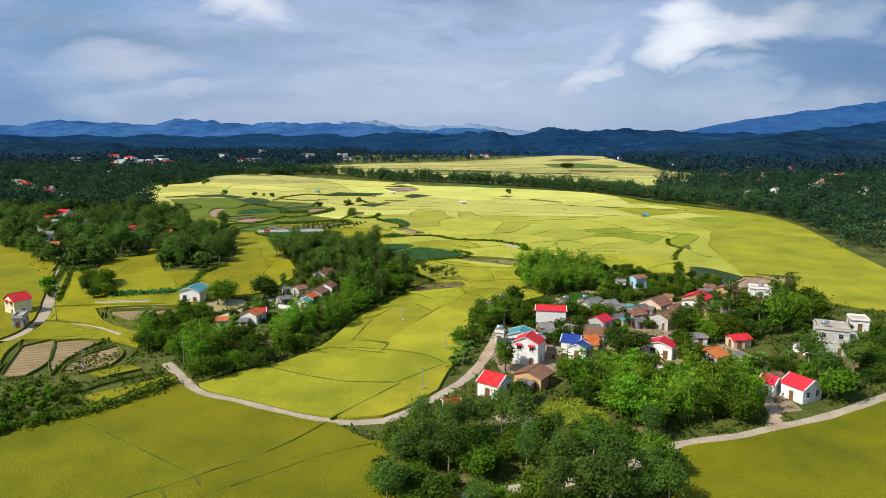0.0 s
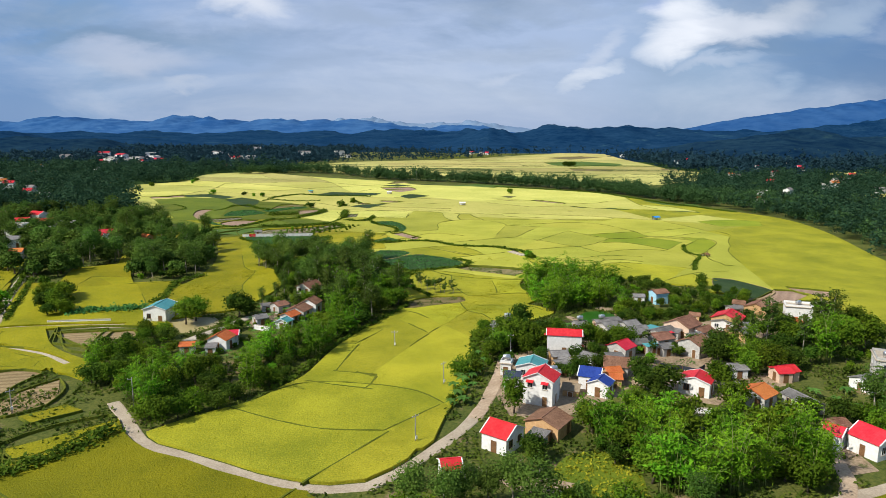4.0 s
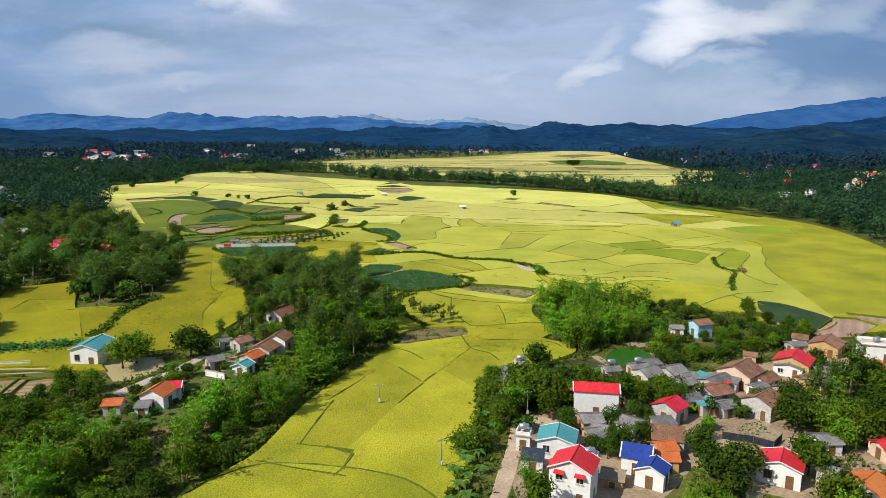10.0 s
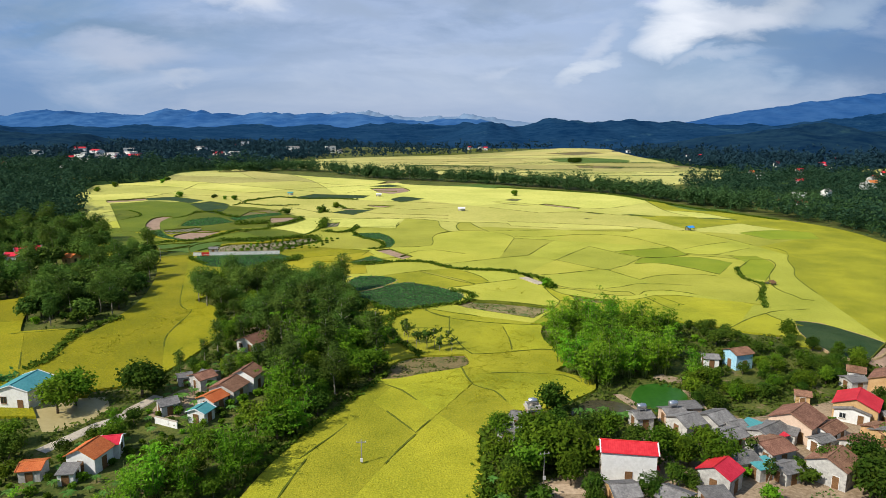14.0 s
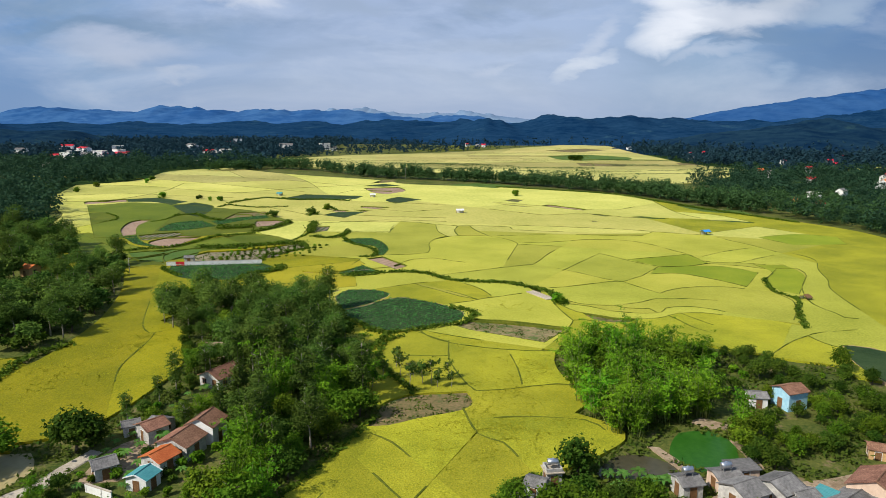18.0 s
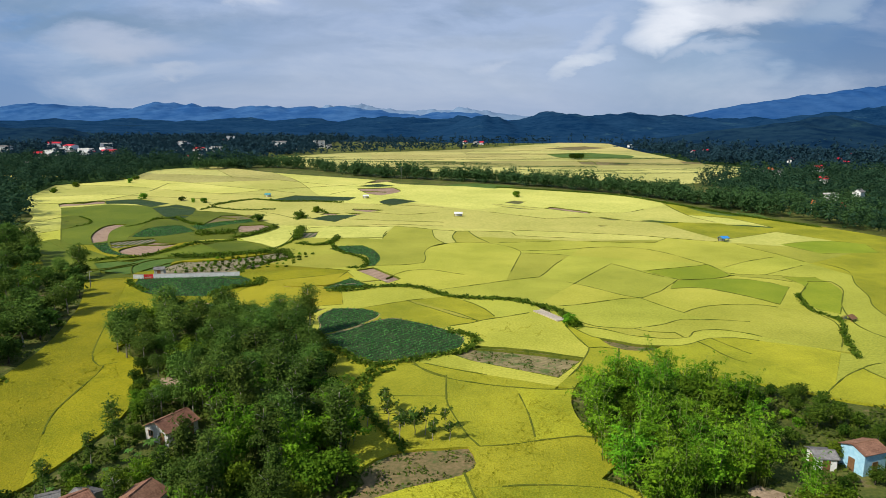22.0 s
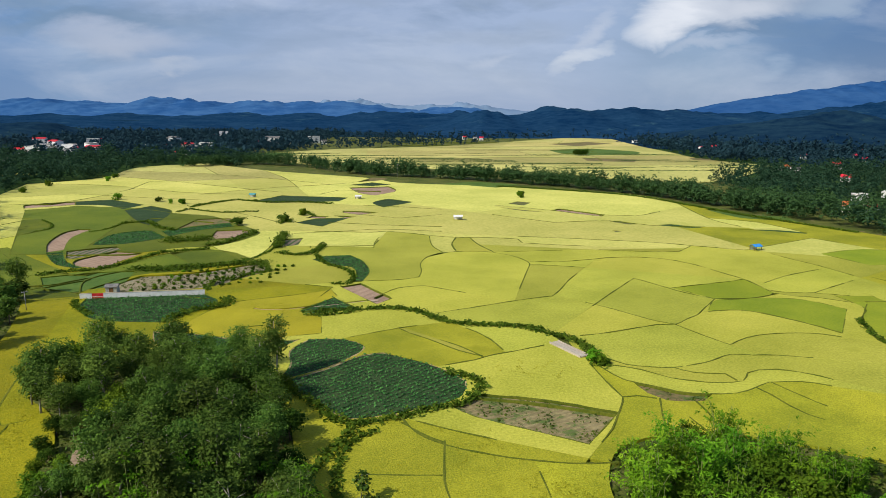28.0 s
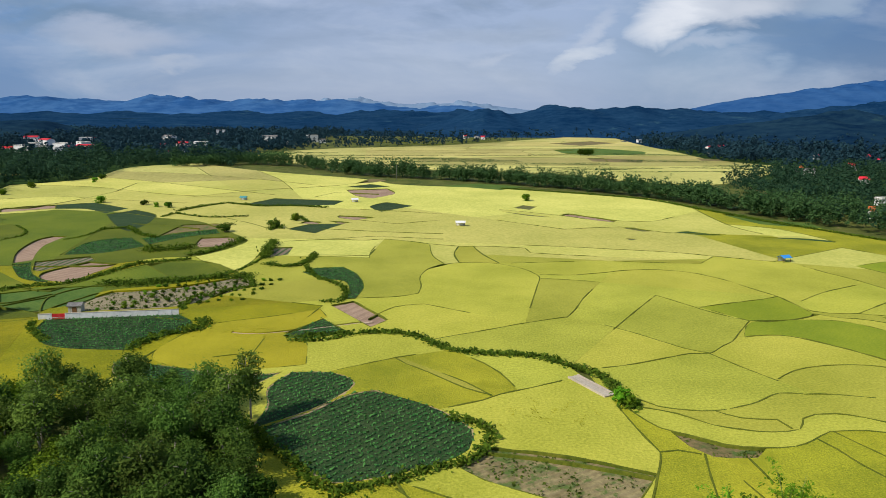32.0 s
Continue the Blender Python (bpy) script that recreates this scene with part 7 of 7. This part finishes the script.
yard("yard", "yard", "trodden earth yard in the hamlet", [(-56, 203), (-50, 204), (-46, 213), (-50, 221), (-56, 214)])
yard("yard", "fallow", "bare brown clearing in the hamlet wood", [(-52, 166), (-45, 168), (-42, 175), (-46, 179), (-53, 174)], 0.3)


def long_wall(x0, y0, x1, y1, h, label, mat="wall_white", step=3.2):
    a, b = Vector((x0, y0, 0)), Vector((x1, y1, 0))
    n = (b - a).length
    ob = thing("garden_wall", label, "wall", m=pose(x0, y0, 0, 0, 0, math.degrees(math.atan2(y1 - y0, x1 - x0))))
    piece("wall_body", Shape().box(0, -0.11, -0.2, n, 0.11, h).mesh("wall_body", mat), ob)
    piece("coping", Shape().box(-0.05, -0.17, h, n + 0.05, 0.17, h + 0.1).mesh("coping", "concrete"), ob)
    for k in range(int(n / step) + 1):
        piece("pilaster", Shape().box(k * step - 0.14, -0.16, -0.2, k * step + 0.14, 0.16, h - 0.004).mesh("pilaster", mat), ob)


yard("meadow", "lime", "yellow-green rough meadow behind the roadside wood", [(15, 121), (20, 130), (26, 132), (31, 127), (30, 115), (20, 114)], 0.07)
yard("yard", "yard", "reddish bare earth beside a red-roofed house", [(8, 122), (14, 123), (20, 121), (18, 118), (10, 119)], 0.09)
rough = scatter([(15, 121), (20, 130), (26, 132), (31, 127), (30, 115), (20, 114)], 3.0, 61)
sprays("meadow_grass", "tall yellowing meadow grass and weeds", "grass", "rice_lodged", rough, 0.1, 0.3, 61, 0.2, 0.4)
long_wall(-96.3, 353.8, -69.0, 357.8, 1.9, "long whitewashed boundary wall in front of an orchard")
long_wall(-102.6, 352.8, -99.6, 353.3, 1.9, "short whitewashed wall beside a red gate")
gate = thing("gate", "red metal double gate in the long white wall", "gate", m=pose(-99.5, 353.3, 0, 0, 0, 8))
for k in range(2):
    leaf = piece("gate_leaf", Shape().box(k * 1.55, -0.03, 0.05, k * 1.55 + 1.5, 0.03, 1.9).mesh("gate_leaf", "red_sheet"), gate)
    piece("crossbar", Shape().box(k * 1.55, -0.06, 0.9, k * 1.55 + 1.5, -0.032, 1.0).mesh("crossbar", "frame_paint"), leaf)
long_wall(-112.0, 204.4, -95.5, 206.7, 1.0, "low pale wall beside the concrete yard")
long_wall(-53.2, 201.1, -48.4, 198.9, 1.3, "low whitewashed garden wall beside a blue gate post")
long_wall(44.5, 170.0, 50.0, 163.5, 0.7, "low bare concrete wall along a village path", "wall_grey")
long_wall(61.0, 187.5, 66.5, 190.5, 1.2, "low grey block wall of a village yard", "wall_grey")
long_wall(19.5, 169.5, 24.0, 170.5, 1.3, "low grey block wall behind the teal-roofed house", "wall_grey")
long_wall(77.5, 197.5, 83.0, 201.5, 1.2, "low grey block wall of a village yard", "wall_grey")
long_wall(45.6, 149.0, 52.5, 147.2, 1.1, "low whitewashed wall below a red-roofed house")
house(-97.0, 360.3, 8, 3.2, 3.0, 2.3, 0.5, "gable", "grey_sheet", "wall_grey", 1)


def utility_pole(x, y, tall):
    ob = thing("utility_pole", "slim concrete utility pole with a crossarm", "utility pole", "village poles", m=pose(x, y, 0, 0, 0, (x * 13) % 60))
    piece("post", Shape().tube([(0, 0, -0.2), (0, 0, tall)], [0.12, 0.07], 8).mesh("post", "pole_concrete", True), ob)
    arm = piece("crossarm", Shape().box(-0.8, -0.05, tall - 0.5, 0.8, 0.05, tall - 0.38).mesh("crossarm", "pole_concrete"), ob)
    for k in (-0.7, 0, 0.7):
        piece("insulator", Shape().tube([(k, 0, tall - 0.38), (k, 0, tall - 0.2)], [0.05, 0.035], 6).mesh("insulator", "frame_paint"), arm)
    if tall < 6:
        piece("meter_box", Shape().box(-0.2, -0.32, 0.9, 0.2, -0.16, 1.5).mesh("meter_box", "frame_paint"), ob)


for x, y, tall in ((-13.6, 186.0, 4.6), (-1.1, 161.1, 5.5), (-62.4, 149.4, 6.0), (-113.1, 184.9, 9.0), (14.9, 180.9, 5.5), (11.0, 188.4, 6.0), (-5.7, 134.3, 5.5), (-84.0, 145.2, 5.0), (-37.4, 237.8, 7.0),
                   (-47.1, 255.1, 6.5), (-111.0, 341.2, 6.0), (-35.0, 699.7, 11.0)):
    utility_pole(x, y, tall)


def field_hut(x, y, turn, roof, wide=3.0, tall=2.2):
    ob = thing("field_hut", "small open watch hut standing among the paddies", "hut", "field huts", m=pose(x, y, 0, 0, 0, turn))
    a = wide / 2
    for sx in (-a, a):
        for sy in (-1.2, 1.2):
            piece("post", Shape().box(sx - 0.06, sy - 0.06, -0.1, sx + 0.06, sy + 0.06, tall).mesh("post", "wood_door"), ob)
    piece("back_panel", Shape().box(-a, 1.21, 0.3, a, 1.26, tall - 0.1).mesh("back_panel", "frame_paint"), ob)
    for s in (-1, 1):
        piece("roof_slope", Shape().slab((-a - 0.3, s * 1.6, tall - 0.05), (a + 0.3, s * 1.6, tall - 0.05), (a + 0.3, 0, tall + 0.75), (-a - 0.3, 0, tall + 0.75), 0.06).mesh("roof_slope", roof), ob)


field_hut(121.5, 423.6, 20, "blue_tarp", 3.4)
field_hut(8.0, 494.4, 0, "frame_paint", 4.0)
field_hut(-50.1, 571.3, 10, "frame_paint", 3.4)
field_hut(-115.2, 577.7, 0, "teal_sheet", 3.4)
field_hut(108.8, 309, 30, "wood_door", 2.0, 1.4)

bridge = thing("footbridge", "small flat concrete footbridge over the weedy ditch", "bridge", m=pose(28.8, 312.2, 0, 0, 0, -61))
piece("deck", Shape().box(-5.4, -1.3, 0.5, 5.4, 1.3, 0.78).mesh("deck", "concrete"), bridge)
for s in (-1, 1):
    piece("kerb", Shape().box(-5.4, s * 1.2 - 0.12, 0.784, 5.4, s * 1.2 + 0.12, 0.96).mesh("kerb", "concrete"), bridge)
    piece("abutment", Shape().box(s * 4.9 - 0.4, -1.25, -0.2, s * 4.9 + 0.4, 1.25, 0.496).mesh("abutment", "wall_grey"), bridge)

# garden fenced with dark netting
net = thing("net_fence", "dark shade-net fence round a vegetable garden", "fence")
corners = [(48.4, 172.7), (53.1, 171.0), (55.7, 169.0), (58.5, 172.0)]
for (ax, ay), (bx, by) in zip(corners, corners[1:]):
    d = Vector((bx - ax, by - ay, 0))
    side = Vector((-d.y, d.x, 0)).normalized() * 0.02
    a, b = Vector((ax, ay, 0)), Vector((bx, by, 0))
    up1 = Vector((0, 0, 1.4))
    piece("net_panel", Shape().add([a - side, b - side, b + side, a + side, a - side + up1, b - side + up1, b + side + up1, a + side + up1],
                                   [(3, 2, 1, 0), (4, 5, 6, 7), (0, 1, 5, 4), (1, 2, 6, 5), (2, 3, 7, 6), (3, 0, 4, 7)]).mesh("net_panel", "dark_cloth"), net)
for x, y in corners:
    piece("post", Shape().box(x - 0.05, y - 0.05, -0.1, x + 0.05, y + 0.05, 1.6).mesh("post", "wood_door"), net)
bed = [(50.3, 176.0), (58.8, 180.5), (57.8, 175.5), (54.3, 173.5)]
sprays("salad_bed", "rows of bright green garden vegetables", "vegetables", "leaf_banana", scatter(bed, 3.0, 3), 0.08, 0.28, 3, 0.1, 0.2)

for x, y, z, turn in ((15.9, 203.5, 2.74, 0), (35.3, 201.2, 2.8, 12), (41.5, 202.7, 2.75, 10), (21.4, 155.8, 5.04, 10), (12.9, 168.3, 3.04, 0), (101.0, 215.2, 3.84, 30), (93.0, 162.0, 6.54, 0)):
    water_tank(x, y, z, turn)

# ---- single plants ----
random.seed(77)
for x, y, size in ((20.2, 206.2, 1.45), (-61.1, 212.9, 1.6), (14.4, 128.7, 1.0), (-59.5, 215.5, 1.2), (33.6, 170.2, 0.9), (29.5, 166.6, 0.95), (21.5, 176.5, 0.8), (26.5, 165, 0.8), (45.5, 158, 1.3), (63, 176, 1.4), (66, 180, 1.3), (60.5, 184, 1.0)):
    plant("dark", x, y, size)
plant("tall", -33.6, 297.5, 1.15)
plant("tall", -35.5, 292.5, 1.0)
for x, y in ((-17.5, 249.9), (-16.2, 244.1), (-10.9, 251.3), (-9.8, 245.4), (-6.9, 245.4), (-5.0, 242.1), (-3.2, 242.2), (-1.8, 240.0), (0.3, 244.4), (1.0, 240.1), (-13.4, 245.3), (-7.4, 239.9), (-19, 253), (-20, 246), (-15, 240)):
    plant("sparse", x, y, random.uniform(0.6, 0.95), "young trees by the fallow plot")
for x, y in ((1.1, 158.8), (3.0, 161.6), (4.6, 167.5), (6.8, 171.5), (5.1, 164.5), (1.7, 153.8), (8.4, 175.0), (6.6, 168), (3.4, 157), (5.2, 159.5), (2.2, 164), (24.8, 204.8), (26.9, 204.9), (30.5, 202.4), (33.5, 203.2), (29.4, 204.9), (25.5, 201.4), (32.3, 202.7),
             (0.5, 150), (3.0, 151), (-54, 209), (-52, 211), (37.0, 238.5), (36.0, 236.0), (39.0, 237.0), (-41, 224), (-43, 226), (80, 150), (78, 153), (75, 156), (82, 157)):
    plant("banana", x, y, random.uniform(0.75, 1.05), "banana plants")
for x, y in ((-190.6, 563.6), (-163.3, 556.5), (-154.0, 549.3), (-146.0, 546.4), (-94.2, 476.2), (-75.8, 487.2), (-70.3, 506.7), (-265.9, 595.9), (-270.2, 632.5), (-250, 686.8), (-246.5, 667.7), (33, 305), (34, 303.6), (61, 700), (48.6, 580.4),
             (-140, 250), (-100, 262), (-132, 214), (-137, 222)):
    plant("shrub", x, y, random.uniform(1.3, 2.4))
for x, y in ((9.8, 176.5), (15, 187), (18, 190), (20, 194), (16, 194), (22, 190), (13, 191), (23, 187), (28, 196), (32, 193), (36, 190), (30, 188), (34, 186), (38, 186), (24, 196), (42, 184), (45, 187), (10, 181), (8.6, 186), (20, 199), (9.5, 196)):
    plant(random.choice(("broad", "broad", "dark")), x, y, random.uniform(0.75, 1.0), "village trees")


def village_tree(key, size, *places):
    for x, y in places:
        plant(key, x, y, size, "village trees")


village_tree("bamboo", 1.0, (25.5, 240), (26, 233), (27.5, 226.5), (29.5, 232), (30, 220.5), (42.5, 225.5), (47, 227))
village_tree("broad", 1.35, (15.7, 186.3))
village_tree("broad", 1.3, (19.6, 185.1))
village_tree("broad", 1.2, (14.7, 191.5), (55.7, 149.6))
village_tree("broad", 1.1, (12.5, 183))
village_tree("dark", 0.85, (29.6, 176.2))
village_tree("dark", 0.95, (29.2, 168.2))
village_tree("dark", 0.75, (21.4, 173.6))
village_tree("dark", 0.7, (24.3, 167.0), (44.3, 193.7), (40.5, 192.2), (22.0, 178.4))
village_tree("shrub", 1.4, (13.8, 175.2))
village_tree("dark", 1.1, (66.8, 186.3), (58.4, 163.0), (64.4, 177.6))
village_tree("dark", 1.25, (41.9, 164.7))
village_tree("shrub", 1.3, (55.2, 181.6), (94, 210))
village_tree("dark", 1.0, (84.6, 209.4), (14.1, 126.9), (67.4, 145.0))
village_tree("broad", 0.9, (42.9, 189.6))
village_tree("broad", 1.0, (12.7, 147.3), (57.1, 160.3))
village_tree("bamboo", 0.55, (11.9, 155.8))
village_tree("dark", 1.2, (41.5, 159.5), (63.2, 179.4))
village_tree("dark", 1.3, (42.5, 154.1))
village_tree("dark", 0.8, (39.5, 188), (34.5, 180.5))
village_tree("broad", 0.8, (37, 187), (19.0, 180.5))
village_tree("bamboo", 0.8, (32.9, 219.6), (52.4, 222.3))
village_tree("bamboo", 0.95, (32.2, 223.4), (39.5, 225.0))
village_tree("bamboo", 0.9, (35.4, 223.0))
village_tree("bamboo", 0.65, (50.9, 219.1))
village_tree("sparse", 0.8, (49.5, 188.3), (49.0, 180.5))
village_tree("shrub", 1.0, (53.3, 188.4), (70, 193))
village_tree("shrub", 0.9, (46.5, 183.5))
village_tree("shrub", 0.8, (56.5, 186.5))
village_tree("shrub", 1.1, (36.4, 172.0), (69.5, 200.5))
village_tree("shrub", 1.2, (47.5, 176.5))
village_tree("dark", 0.6, (45.0, 172.5), (82, 206))
village_tree("dark", 0.65, (37.0, 180.0))
for k in range(14):
    for j in range(5):
        x, y = -92 + k * 2.7 + j * 1.6 + random.uniform(-0.6, 0.6), 362 + k * 0.75 + j * 5.6 + random.uniform(-0.8, 0.8)
        plant("shrub", x, y, random.uniform(0.4, 0.65), "orchard saplings")
hedge_row(smooth_line([(-112, 214), (-103, 217), (-92, 220)]), 5.0, 1.6, 300, "leaf_crop")
grove("shrub shrub broad banana", 2.6, 0.7, (-1, 150), (2, 149), (5.5, 158), (9, 170), (10.5, 178), (7, 182), (4, 172), (1, 160), group="lane side bushes", seed=31, clear=0.1)
FOOT[:] = [f for f in FOOT if f[2] not in (4, 5, 6, 7, 8, 9)]
grove("shrub shrub banana", 2.3, 0.8, (-66, 170), (-50, 176), (-40, 196), (-38, 214), (-44, 236), (-54, 240), (-60, 214), (-62, 190), (-70, 180), group="hamlet garden bushes", seed=41, clear=0.1)
grove("shrub", 3.0, 1.0, (-88, 112), (-88, 130), (-80, 131), (-74, 124), (-75, 117), (-80, 111), group="rough ground shrubs", seed=32)
grove("shrub shrub dark", 2.6, 0.8, (-62, 146), (-54, 147), (-47, 150), (-43, 153), (-53, 156), (-62, 154), group="roadside shrubs", seed=33)
grove("shrub broad dark", 3.0, 0.75, (62, 214), (88, 226), (84, 232), (60, 228), (46, 214), (50, 207), group="garden bushes", seed=34, clear=0.2)
grove("broad dark shrub", 3.6, 0.8, (24, 124), (36, 128), (44, 140), (40, 148), (28, 142), group="garden bushes", seed=35)
grove("broad dark", 3.6, 0.95, (-131.1, 233.4), (-123, 235.4), (-110.8, 213), (-116.2, 209.1), group="west roadside trees", seed=36)
grove("dark shrub broad banana shrub", 3.0, 0.72, (74, 150), (88, 150), (92, 158), (88, 172), (100, 184), (112, 190), (108, 176), (120, 168), (112, 156), (100, 152), (84, 145), group="garden bushes", seed=51, clear=0.3)
grove("shrub", 2.6, 0.55, (-95.8, 134), (-83.8, 138.6), (-77.3, 131.2), (-75.6, 124), (-81.9, 113.1), group="rough ground shrubs", seed=52, clear=0.2)
grove("dark broad shrub", 3.4, 0.8, (-88, 178), (-76, 172), (-66, 176), (-70, 190), (-80, 194), group="barn trees", seed=53, clear=0.3)
for x, y in ((-73.5, 205), (-72.0, 208.5), (-74.0, 210.5)):
    plant("broad", x, y, 1.15, "barn trees")

# ---- far houses and town ----
random.seed(5)
ROOFS = ("red_sheet", "concrete", "orange_tile", "grey_sheet", "red_sheet")
for k, (x, y) in enumerate(TOWN + PLAIN):
    roof = ("concrete", "grey_sheet", "concrete", "red_sheet")[k % 4] if k < len(TOWN) else ROOFS[k % 5]
    big = k < len(TOWN) and k % 3 == 0
    w, d, h = (random.uniform(14, 22), 12, random.uniform(7, 11)) if big else (random.uniform(6.5, 9), 6, random.uniform(3.2, 5))
    house(x, y, random.uniform(-40, 40), w, d, h, 0.0 if roof == "concrete" else 1.8, "flat" if roof == "concrete" else "gable", roof, "wall_white", 2 if big else 1, False)
for poly in STRIPS:
    yard("rice_paddy", "rice_gold", "ripe rice strip in a gap of the woods, paled for haze", poly, 0.5)
for x, y in ((155, 957), (158, 958), (161, 956.5), (164, 957.5), (167, 957)):
    plant("dark", x, y, 1.7, "lone far trees")

random.seed(15)
for k in range(34):
    y = random.uniform(760, 1010)
    x = random.uniform(-150, 300) - (y - 760) * 0.25
    if not in_any(x, y):
        continue
    n = random.uniform(20, 70)
    hedge_row(smooth_line([(x - n, y + random.uniform(-5, 5)), (x, y), (x + n, y + random.uniform(-6, 6))]), random.uniform(1.5, 5), 1.0, 700 + k, "leaf_river", 3.0)
